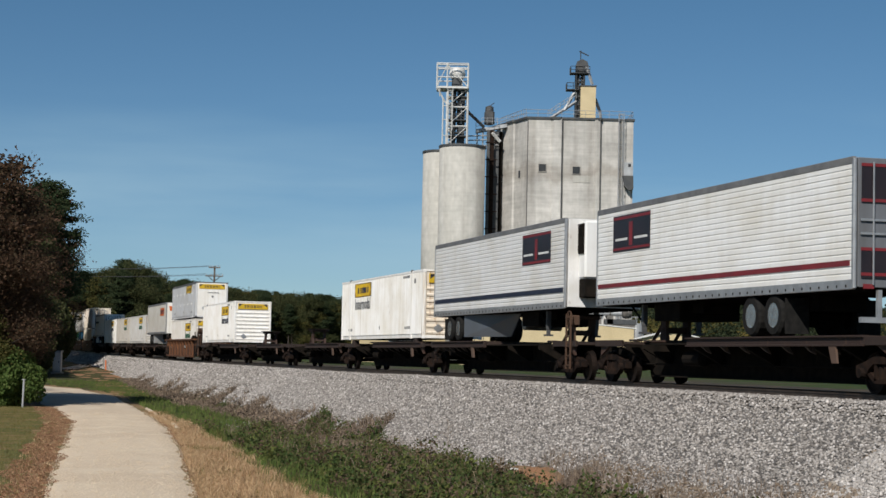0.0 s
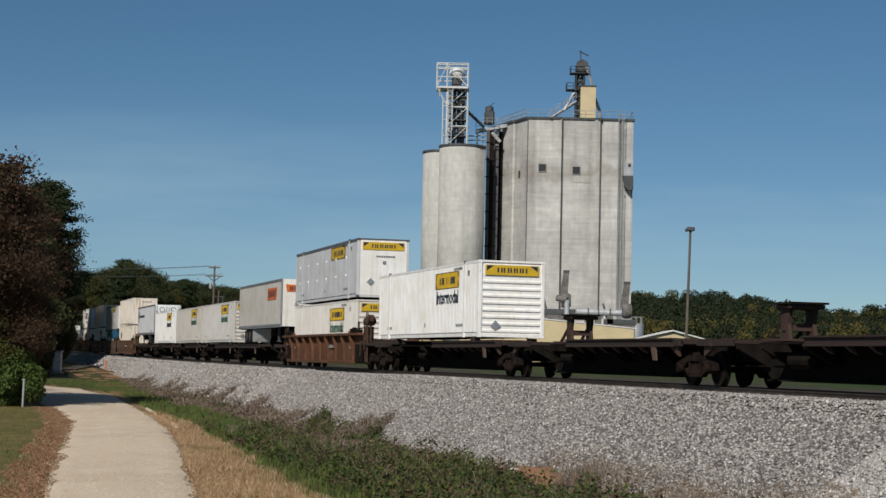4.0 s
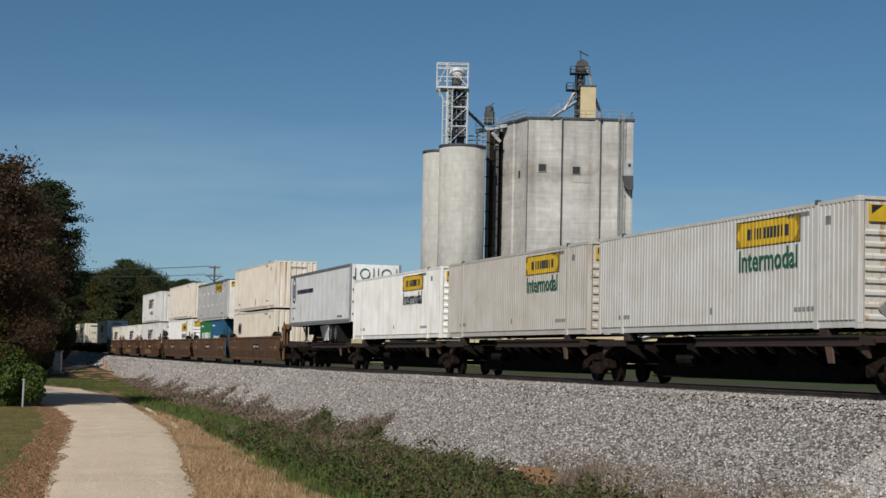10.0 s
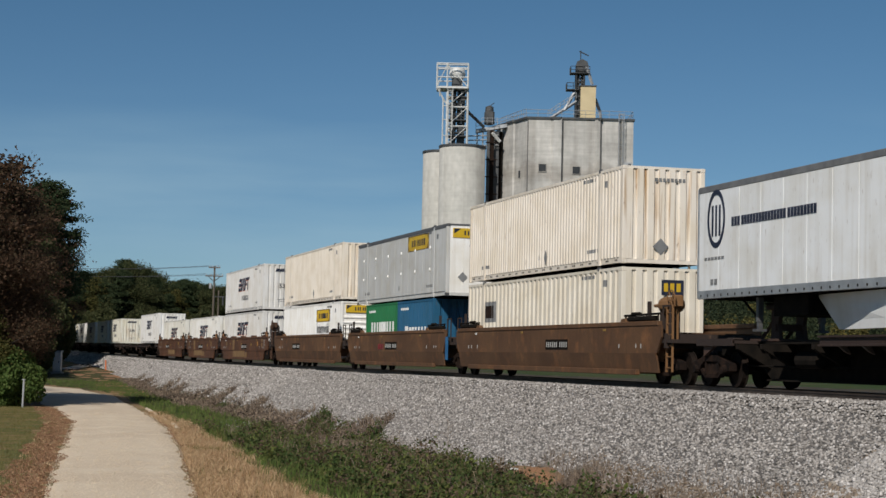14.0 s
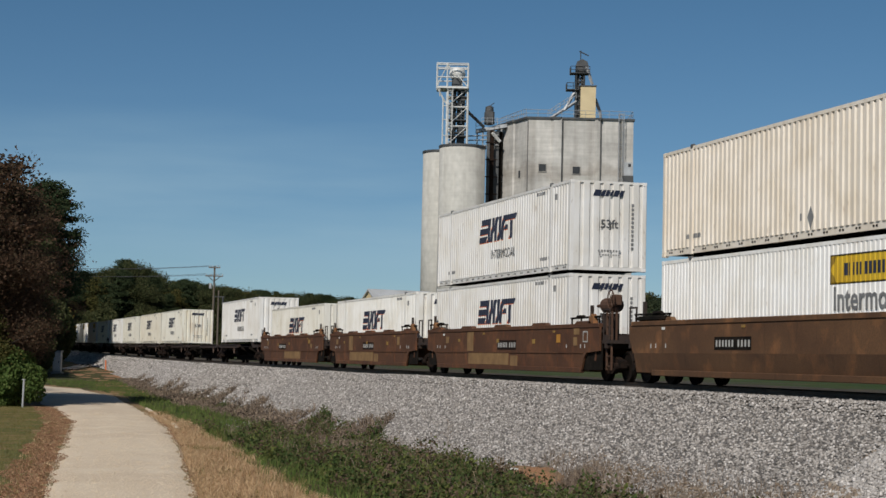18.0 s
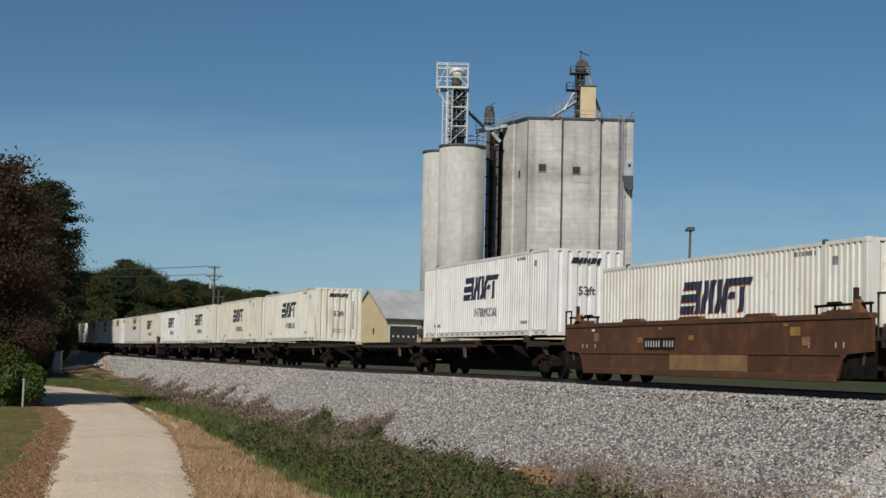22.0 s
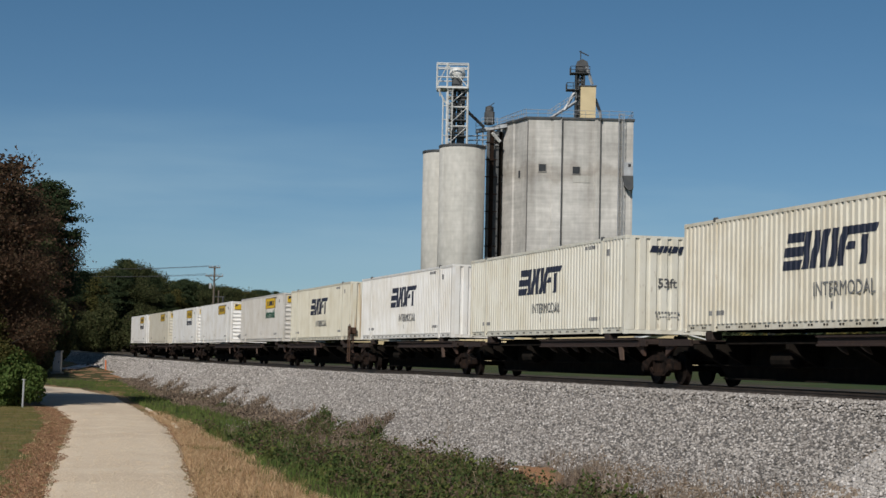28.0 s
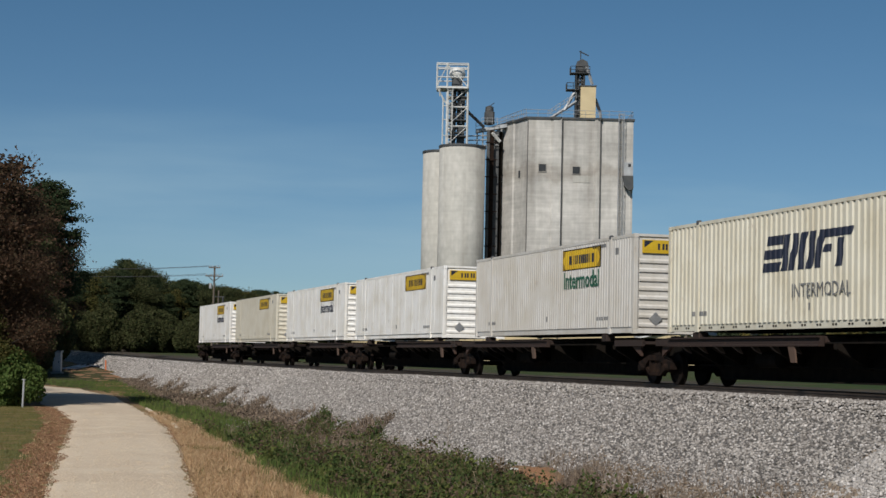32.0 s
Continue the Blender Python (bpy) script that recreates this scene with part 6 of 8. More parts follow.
def stones(name, label, u, s, size, bury=0.3, mat=STONE, up=0.0):
    n = len(u)
    p = place(u, s)
    p[:, 2] += up
    base = np.array([(1, 0, 0), (-1, 0, 0), (0, 1, 0), (0, -1, 0), (0, 0, 1), (0, 0, -1)], float)
    f = np.array([(0, 2, 4), (2, 1, 4), (1, 3, 4), (3, 0, 4), (2, 0, 5), (1, 2, 5), (3, 1, 5), (0, 3, 5)])
    a = rng.uniform(0, 6.28, n)
    t = rng.uniform(-0.9, 0.9, n)
    v = base[None] * rng.uniform(0.55, 1.25, (n, 6, 1))
    v = v + rng.normal(0, 0.16, (n, 6, 3))
    v = v * (size * rng.uniform(0.7, 1.45, n))[:, None, None] * np.array([1.15, 0.9, 0.75])
    c, sn = np.cos(t)[:, None], np.sin(t)[:, None]
    y, z = v[..., 1] * c - v[..., 2] * sn, v[..., 1] * sn + v[..., 2] * c
    c, sn = np.cos(a)[:, None], np.sin(a)[:, None]
    v = np.stack([v[..., 0] * c - y * sn, v[..., 0] * sn + y * c, z], 2)
    v += p[:, None, :] + np.array([0, 0, size * (0.5 - bury)])
    faces = (f[None] + (np.arange(n) * 6)[:, None, None]).reshape(-1, 3)
    ob = new(name, soup(name, v.reshape(-1, 3), faces, mat))
    return tagged(ob, label, "gravel", kind="stuff")


def blades(name, label, category, p, h, lean, width, mat, leaves=0):
    """Upright bent blades: p places, h heights."""
    n = len(p)
    a = rng.uniform(0, 6.28, n)
    d = np.stack([np.cos(a), np.sin(a), np.zeros(n)], 1)
    b = rng.uniform(0, 6.28, n)
    side = np.stack([np.cos(b), np.sin(b), np.zeros(n)], 1) * (width * rng.uniform(0.6, 1.4, n))[:, None]
    up = np.array([0, 0, 1.0])
    ln = rng.uniform(0.1, 1.0, n) * lean
    m = p + up * (h * 0.55)[:, None] + d * (h * ln * 0.35)[:, None]
    t = p + up * (h * (1 - 0.3 * ln))[:, None] + d * (h * ln)[:, None]
    v = np.stack([p - side, p + side, m + side * 0.75, t, m - side * 0.75], 1).reshape(-1, 3)
    f = np.array([(0, 1, 2), (0, 2, 4), (4, 2, 3)])
    faces = (f[None] + (np.arange(n) * 5)[:, None, None]).reshape(-1, 3)
    ob = new(name, soup(name, v, faces, mat))
    return tagged(ob, label, category, kind="stuff")


def leaf_soup(name, centres, size, mat, spread=1.0, flat=0.0):
    """Small bent leaf quads at the centres, turned at random."""
    n = len(centres)
    a = rng.normal(0, 1, (n, 3))
    a[:, 2] *= 1 - flat
    a /= np.linalg.norm(a, axis=1)[:, None]
    b = np.cross(a, rng.normal(0, 1, (n, 3)))
    b /= np.linalg.norm(b, axis=1)[:, None]
    k = (size * rng.uniform(0.6, 1.5, n))[:, None]
    v = np.stack([centres - a * k, centres + b * k * 0.55, centres + a * k, centres - b * k * 0.55], 1).reshape(-1, 3)
    faces = (np.array([(0, 1, 2, 3)])[None] + (np.arange(n) * 4)[:, None, None]).reshape(-1, 4)
    return soup(name, v, faces, mat)


def in_strip(n, y0, y1, x_of, width_of):
    """Random places in a strip that follows the road."""
    y = y0 + (y1 - y0) * rng.random(n)
    x = np.array([x_of(v) for v in y]) + rng.random(n) * np.array([width_of(v) for v in y])
    z = np.array([land_xy(a, b) for a, b in zip(x, y)])
    return np.stack([x, y, z], 1)


def build_cover():
    # ballast, thickest where the bank lies nearest
    n = 225000
    s = -5 + 80 * rng.random(n) ** 1.2
    u = rng.uniform(-9.6, 2.4, n)
    keep = u > -5.9 - 3.6 * (1 - np.clip((s + 2.0) / 2.4, 0, 1)) + 1.3 * np.clip((s - 38) / 40, 0, 1) - 0.5 * rng.random(n)
    keep &= ~((np.abs(np.abs(u) - 0.755) < 0.14) | ((np.abs(u) < 0.95) & (rng.random(n) < 0.55)))
    stones("ballast", "grey-white crushed stone ballast on the railway bank", u[keep], s[keep], 0.041)
    n = 15000
    s = -5 + 55 * rng.random(n) ** 1.1
    stones("shoulder_ballast", "grey crushed stone packed round the sleeper ends", rng.uniform(-2.5, -0.86, n), s, 0.042, 0.0, STONE, 0.03)
    n = 26000
    s = 68 + 84 * rng.random(n)
    u = rng.uniform(-5.4, -1.4, n)
    keep = u > -4.7 - 0.6 * rng.random(n)
    stones("far_ballast", "grey-white crushed stone ballast on the railway bank", u[keep], s[keep], 0.07)
    n = 9000
    s = 150 + 130 * rng.random(n)
    u = rng.uniform(-4.4, -1.4, n)
    stones("distant_ballast", "grey-white crushed stone ballast near the bend", u, s, 0.10)
    n = 14000
    s = -4.5 + 5 * rng.random(n)
    u = rng.uniform(-9.6, -4.6, n)
    stones("spur_ballast", "pale crushed stone heaped beside the bank", u[u > -9.4 + 0.6 * (s + 2)], s[u > -9.4 + 0.6 * (s + 2)], 0.042, 0.2, STONE_P)
    # soil washed among the stones at the toe
    n = 16000
    s = -3.5 + 22 * rng.random(n)
    u = -5.2 - 1.5 * rng.random(n) + 0.35 * rng.normal(0, 1, n) - 2.6 * (1 - np.clip((s + 3.0) / 3.5, 0, 1))
    patch = np.array([noise.noise((a * 0.8, b * 0.5, 71.0)) for a, b in zip(u, s)])
    keep = patch > -0.12
    stones("soiled_ballast", "brown soil-stained stones at the toe of the bank", u[keep], s[keep], 0.046, 0.1, STONE_B)
    n = 350
    s, u = rng.uniform(8, 60, n), rng.uniform(-8.5, -6.0, n)
    stones("loose_stones", "stray ballast stones in the ditch", u, s, 0.07)
    # tan verge beside the road
    n = 75000
    p = in_strip(n, 30, 92, lambda y: road_right(y)[0] - 0.05, lambda y: road_right(y)[1] + 0.25)
    tuft = np.array([noise.noise((a * 0.9, b * 0.5, 61.0)) + 0.5 * noise.noise((a * 2.3, b * 1.6, 63.0)) for a, b in p[:, :2]])
    keep = (rng.random(n) < (44 / p[:, 1]) ** 1.2) & (rng.random(n) < 0.75 + 0.9 * tuft)
    p, tuft = p[keep], tuft[keep]
    blades("dry_grass", "dry tan grass along the gravel track", "grass", p, rng.uniform(0.08, 0.27, len(p)) * (1 + 0.9 * np.clip(tuft, -0.4, 0.8)), 1.25, 0.006, BLADE_T)
    n = 26000
    p = in_strip(n, 30, 100, lambda y: road_left(y) - 1.0 - 0.5 * noise.noise((y * 0.3, 7.0, 0)), lambda y: 1.15 + 0.7 * noise.noise((y * 0.5, 2.0, 0)))
    tagged(new("leaf_litter", leaf_soup("leaf_litter", p + np.array([0, 0, 0.035]), 0.024, LEAF_L, flat=0.85)), "reddish brown fallen leaves along the gravel track", "leaves", kind="stuff")
    n = 9000
    p = in_strip(n, 30, 80, lambda y: road_right(y)[0] - 0.15, lambda y: road_right(y)[1] + 0.3)
    tagged(new("leaf_litter", leaf_soup("leaf_litter", p + np.array([0, 0, 0.06]), 0.022, LEAF_L, flat=0.7)), "reddish brown fallen leaves along the gravel track", "leaves", kind="stuff")
    n = 2600
    p = in_strip(n, 30, 100, lambda y: road_left(y) - 1.0, lambda y: 1.05)
    blades("dry_grass", "dry tan grass along the gravel track", "grass", p, rng.uniform(0.04, 0.12, n), 0.9, 0.007, BLADE_T)
    n = 26000
    p = in_strip(n, 30, 100, lambda y: road_left(y) - 6.5, lambda y: 6.0)
    blades("mown_grass", "short olive grass left of the gravel track", "grass", p, rng.uniform(0.03, 0.10, n), 0.9, 0.007, BLADE_O)
    # loose gravel on the road
    n = 16000
    y = 32 + 62 * rng.random(n) ** 1.3
    lo, hi = np.array([road_left(v) for v in y]), np.array([road_right(v)[0] for v in y])
    g = rng.uniform(0.02, 0.98, n)
    x = lo + (hi - lo) * g
    lift = 0.05 + 0.05 * np.sin(math.pi * g) - 0.025 * (np.exp(-((g - 0.28) / 0.09) ** 2) + np.exp(-((g - 0.72) / 0.09) ** 2))
    dx, dy = x - X0, y - Y0
    stones("road_gravel", "fine tan gravel lying on the road", dx * NX + dy * NY, dx * DX + dy * DY, 0.014, 0.3, STONE_R, lift)
    # olive tufts in the dry verge
    n = 16000
    p = in_strip(n, 31, 95, lambda y: road_right(y)[0] + 0.15, lambda y: road_right(y)[1] + 0.5)
    tuft = np.array([noise.noise((a * 0.7, b * 0.4, 81.0)) + 0.4 * noise.noise((a * 2.0, b * 1.4, 83.0)) for a, b in p[:, :2]])
    p = p[tuft > 0.22]
    blades("verge_tufts", "olive green tufts in the dry verge", "grass", p, rng.uniform(0.08, 0.30, len(p)), 0.9, 0.008, BLADE_O)
    # rough grass beyond the line
    n = 12000
    s = -14 + 32 * rng.random(n)
    u = rng.uniform(3.2, 8.5, n)
    blades("verge_grass", "rough green grass beyond the railway line", "grass", place(u, s), rng.uniform(0.05, 0.24, n), 1.0, 0.012, WEED_L)
    # green weeds in the ditch
    n = 42000
    s = 2 + 125 * rng.random(n) ** 1.3
    u = rng.uniform(-14.0, -5.2, n)
    x, y = X0 + DX * s + NX * u, Y0 + DY * s + NY * u
    lim = np.array([sum(road_right(v)) for v in y])
    patch = np.array([noise.noise((a * 0.35, b * 0.35, 11.0)) for a, b in zip(x, y)])
    keep = (x > lim - 0.2) & (patch > -0.28) & (u < -6.3)
    p = place(u[keep], s[keep])
    blades("green_grass", "green grass in the ditch below the bank", "grass", p, rng.uniform(0.10, 0.34, len(p)) * (1 + 0.8 * patch[keep]), 0.7, 0.010, BLADE_G)
    # leafy weeds, in clumps
    kinds = ([], [], [])
    for _ in range(1700):
        s = 3 + 46 * random.random()
        u = random.uniform(-10.6, -5.3) - 0.7 + 0.9 * smooth(25, 45, s)
        p = on_track(s, u)
        lush = noise.noise((p.x * 0.55, p.y * 0.35, 21.0)) + 0.35 * smooth(36, 14, s)
        if p.x < sum(road_right(p.y)) + 0.3 or lush < 0.0:
            continue
        h = random.uniform(0.15, 0.46) * (1 + 1.1 * max(lush, 0)) * (1.6 if random.random() < 0.15 else 1.0)
        w = random.uniform(0.08, 0.26)
        k = int(120 * h * (0.6 + 2 * w) + 20)
        g = rng.normal(0, 1, (k, 3)) * np.array([w, w, 0.0]) * (0.6 + h)
        g[:, 2] = rng.random(k) ** 0.7 * h * np.exp(-(g[:, 0] ** 2 + g[:, 1] ** 2) / (3 * w * w))
        tone = noise.noise((p.x * 0.8, p.y * 0.8, 51.0)) + random.uniform(-0.3, 0.3)
        kinds[0 if tone < 0.10 else 1 if tone < 0.26 else 2].append(g + np.array([p.x, p.y, land(u, s)]))
    for nm, lb, c, m in zip(("weeds", "olive_weeds", "brown_weeds"), ("dark green leafy weeds in the ditch", "olive green weeds in the ditch", "withered brown weeds in the ditch"), kinds, (WEED_L, WEED_O, WEED_B)):
        tagged(new(nm, leaf_soup(nm, np.concatenate(c), 0.046, m)), lb, "weeds", kind="stuff")
    # dead brown weeds that creep up the bank farther off
    n = 60000
    s = 24 + 106 * rng.random(n) ** 0.9
    u = rng.uniform(-7.8, -3.2, n)
    patch = np.array([noise.noise((a * 0.55 + b * 0.16, b * 0.30, 31.0)) + 0.4 * noise.noise((a * 1.6, b * 0.9, 33.0)) for a, b in zip(u, s)])
    edge = -6.0 + 0.9 * np.clip((s - 30) / 30, 0, 1)
    keep = (u < edge + 2.1 * patch) & (u > edge - 1.5 + 0.9 * patch)
    p, patch = place(u[keep], s[keep]), patch[keep]
    blades("dead_weeds", "brown dead weeds on the lower bank", "weeds", p, rng.uniform(0.12, 0.42, len(p)) * (1 + 1.1 * np.clip(patch, -0.3, 1)), 1.3, 0.012, DEAD)
    c = p[rng.random(len(p)) < 0.9]
    c = c + rng.normal(0, 0.12, c.shape) * np.array([1, 1, 0.7]) + np.array([0, 0, 0.16])
    tagged(new("dead_leaves", leaf_soup("dead_leaves", c, 0.05, DEAD)), "brown withered leaves on the lower bank", "weeds", kind="stuff")
    # brown stems among the weeds and dry grass at the toe of the bank
    n = 9000
    s = 1 + 44 * rng.random(n)
    u = rng.uniform(-10.0, -5.5, n)
    x, y = X0 + DX * s + NX * u, Y0 + DY * s + NY * u
    lim = np.array([sum(road_right(v)) for v in y])
    patch = np.array([noise.noise((a * 0.7, b * 0.7, 41.0)) for a, b in zip(x, y)])
    keep = (x > lim + 0.3) & (patch > 0.05)
    p = place(u[keep], s[keep])
    blades("brown_stems", "brown dead stems among the weeds", "weeds", p, rng.uniform(0.2, 0.65, len(p)), 0.6, 0.007, DEAD)
    n = 9000
    s = 0.5 + 19 * rng.random(n)
    u = -5.0 - 1.9 * rng.random(n) ** 1.5 + 0.3 * rng.normal(0, 1, n) - 1.4 * (s < 1)
    p = place(u, s)
    blades("toe_grass", "thin dry brown grass at the toe of the bank", "grass", p, rng.uniform(0.06, 0.26, n), 1.0, 0.006, DEAD)
    n = 260
    s, u = rng.uniform(-1.5, 9.0, n), rng.uniform(-6.6, -5.3, n)
    blades("dead_branches", "dark dead twigs strewn at the toe of the bank", "twigs", place(u, s), rng.uniform(0.15, 0.55, n), 2.2, 0.010, DEAD)
    n = 700
    s, u = rng.normal(15.0, 0.55, n), rng.normal(-5.55, 0.28, n)
    blades("dead_tuft", "tuft of dark dead stems beside the clay mound", "weeds", place(u, s), rng.uniform(0.12, 0.42, n), 1.0, 0.008, DEAD)
    # tall single stalks
    for s, u, h in ((21.5, -7.0, 1.5), (15.2, -6.1, 0.8), (26.0, -6.2, 0.9), (31.0, -6.0, 0.8), (40.0, -5.8, 0.9), (46.0, -5.6, 0.9), (11.5, -5.6, 0.6), (60.0, -5.4, 1.0), (52.0, -5.6, 1.0), (9.4, -5.4, 0.7)):
        p = on_track(s, u)
        z = land(u, s)
        stalk = root("weed_stalk", Matrix.Translation((p.x, p.y, z - 0.03)), "tall dead weed stalk standing at the foot of the bank", "weed", "dead stalks")
        q, tip = Vector((0, 0, 0)), Vector((random.uniform(-0.15, 0.15), random.uniform(-0.1, 0.1), h))
        bm = bmesh.new()
        tube(bm, q, tip, 0.010, 0.004, 5)
        part("stem", bm, DEAD, stalk)
        for k in range(16 if h > 1.2 else 9):
            o = q.lerp(tip, random.uniform(0.35, 0.98))
            bm = bmesh.new()
            tube(bm, o, o + Vector((random.uniform(-0.22, 0.22), random.uniform(-0.15, 0.15), random.uniform(0.03, 0.18))), 0.006, 0.003, 4)
            part("twig", bm, DEAD, stalk)
    # end of an old sleeper at the toe
    bm = bmesh.new()
    block(bm, -0.55, 0.55, -0.13, 0.13, -0.10, 0.10, 0.02)
    ob = new("old_sleeper", bpy.data.meshes.new("old_sleeper"))
    bm.to_mesh(ob.data)
    bm.free()
    ob.data.materials.append(TIE_M)
    p = on_track(37.0, -5.6)
    ob.matrix_world = Matrix.Translation((p.x, p.y, land(-5.6, 37.0) + 0.14)) @ Matrix.Rotation(TH + 0.5, 4, "Z") @ Matrix.Rotation(radians(-28), 4, "Y")
    tagged(ob, "dark weathered end of an old sleeper among the weeds", "sleeper")
    # clay mound
    p = on_track(17.3, -5.75)
    bm = bmesh.new()
    bmesh.ops.create_icosphere(bm, subdivisions=4, radius=1.0)
    for v in bm.verts:
        k = 1 + 0.25 * noise.noise(v.co * 1.7) + 0.1 * noise.noise(v.co * 5)
        v.co = Vector((v.co.x * 0.60 * k, v.co.y * 1.75 * k, (v.co.z * 0.34 + 0.13 * v.co.y) * k))
    me = bpy.data.meshes.new("clay_mound")
    bm.to_mesh(me)
    bm.free()
    me.materials.append(CLAY)
    ob = new("clay_mound", me)
    ob.location = (p.x, p.y, land(-5.75, 17.3) + 0.03)
    ob.rotation_euler = (0, 0, TH)
    tagged(ob, "low mound of orange clay at the foot of the bank", "mound")


    # pale stones by the mound
    for ds, du, dz, size in ((0.9, -0.25, 0.30, (0.34, 0.16, 0.06)), (-1.3, -0.75, 0.02, (0.42, 0.22, 0.08)), (-0.4, -0.8, 0.0, (0.18, 0.12, 0.07))):
        q = on_track(17.3 + ds, -5.75 + du)
        bm = bmesh.new()
        bmesh.ops.create_icosphere(bm, subdivisions=2, radius=1.0)
        for v in bm.verts:
            v.co *= 1 + 0.3 * noise.noise(v.co * 1.9 + Vector((ds, du, 0)))
            v.co = Vector((v.co.x * size[1], v.co.y * size[0], v.co.z * size[2]))
        ob = new("stone", bpy.data.meshes.new("stone"))
        bm.to_mesh(ob.data)
        bm.free()
        ob.data.materials.append(CONC2)
        ob.matrix_world = Matrix.Translation((q.x, q.y, land(-5.75 + du, 17.3 + ds) + dz)) @ Matrix.Rotation(TH + ds, 4, "Z")
        tagged(ob, "pale flat stone beside the orange clay mound", "stone", "stones by the mound")


# ---- trees ----
def limb_set(bm, h, r, spread, rnd, lean=0.0, low=0.35, n=9):
    """A tapered trunk with limbs; returns the limb ends."""
    pts, ends = [Vector((0, 0, -0.3))], []
    for i in range(1, 7):
        f = i / 6
        pts.append(Vector((lean * f * h + rnd.uniform(-0.1, 0.1), rnd.uniform(-0.1, 0.1), f * h * 0.92)))
    for i in range(6):
        tube(bm, pts[i], pts[i + 1], r * (1 - i / 6.6), r * (1 - (i + 1) / 6.6), 7)
    for i in range(n):
        f = low + (0.95 - low) * i / n
        q = pts[min(5, int(f * 6))].lerp(pts[min(6, int(f * 6) + 1)], f * 6 % 1)
        a = rnd.uniform(0, 6.28)
        d = Vector((math.cos(a), math.sin(a), rnd.uniform(0.2, 0.7))) * spread * (1.1 - 0.6 * f) * rnd.uniform(0.7, 1.1)
        tube(bm, q, q + d, r * 0.32 * (1 - f * 0.6), r * 0.08, 5)
        ends.append((q, q + d))
        for _ in range(2):
            b = q + d * rnd.uniform(0.45, 0.8)
            e = b + Vector((rnd.uniform(-1, 1), rnd.uniform(-1, 1), rnd.uniform(0.1, 0.8))) * spread * 0.35
            tube(bm, b, e, r * 0.12, r * 0.04, 4)
            ends.append((b, e))
    return ends


def tree_proto(kind, h, r, spread, leaves, size, mat, seed, low=0.35, label="", category="tree"):
    rnd = random.Random(seed)
    ob = root("tree" if kind == "oak" else "pine_tree", Matrix.Identity(4), label, category, "trees beside the railway")
    bm = bmesh.new()
    if kind == "slim":
        ends = []
        tube(bm, (0, 0, -0.3), (0.1, 0, h * 0.5), r, r * 0.65, 8)
        tube(bm, (0.1, 0, h * 0.5), (0.0, 0.1, h), r * 0.65, 0.04, 7)
        k = 34
        for i in range(k):
            f = low + (0.99 - low) * i / k
            a = i * 2.4 + rnd.uniform(-0.5, 0.5)
            w = spread * min(1.0, 0.35 + 1.9 * (f - low), 2.1 * (1.06 - f)) * rnd.uniform(0.55, 1.15)
            q = Vector((0.05, 0, f * h))
            d = Vector((math.cos(a) * w, math.sin(a) * w, rnd.uniform(-0.02, 0.45) * w))
            tube(bm, q, q + d, 0.06, 0.02, 4)
            ends.append((q + d * 0.25, q + d))
    elif kind == "pine":
        ends = []
        tube(bm, (0, 0, -0.3), (0.1, 0, h * 0.5), r, r * 0.65, 8)
        tube(bm, (0.1, 0, h * 0.5), (0.0, 0.1, h), r * 0.65, 0.04, 7)
        k = 30
        for i in range(k):
            f = low + (0.98 - low) * i / k
            a = i * 2.4 + rnd.uniform(-0.4, 0.4)
            w = spread * (1 - (f - low) / (1.02 - low)) ** 0.7 * rnd.uniform(0.65, 1.1)
            q = Vector((0.05, 0, f * h))
            d = Vector((math.cos(a) * w, math.sin(a) * w, rnd.uniform(-0.05, 0.25) * w))
            tube(bm, q, q + d, 0.05, 0.02, 4)
            ends.append((q + d * 0.3, q + d))
    else:
        ends = limb_set(bm, h, r, spread, rnd, low=low, n=12)
    part("trunk", bm, BARK, ob)
    per = leaves // len(ends)
    cs = []
    for a, b in ends:
        a, b = np.array(a), np.array(b)
        for k in range(9):
            c = a + (b - a) * rnd.uniform(0.15, 1.20) + np.array([rnd.gauss(0, 0.08), rnd.gauss(0, 0.08), rnd.gauss(0, 0.05)]) * spread
            g = rng.normal(0, 1, (per // 9 + 1, 3))
            sc = spread * (rnd.uniform(0.06, 0.24) if kind == "oak" else rnd.uniform(0.08, 0.20))
            g = g / np.maximum(1.0, np.linalg.norm(g, axis=1)[:, None] / 2.0) * np.array([sc, sc, sc * (0.7 if kind == "oak" else 0.40)])
            cs.append(c + g)
    me = leaf_soup("crown", np.concatenate(cs), size, mat)
    cr = new("crown", me)
    cr.parent = ob
    return ob


def plant(proto, x, y, scale=1.0, rot=0.0, z=None, label=""):
    ob = copy_thing(proto, Matrix.Translation((x, y, (land_xy(x, y) if z is None else z))) @ Matrix.Rotation(rot, 4, "Z") @ Matrix.Scale(scale, 4))
    if label:
        tagged(ob, label)
    return ob


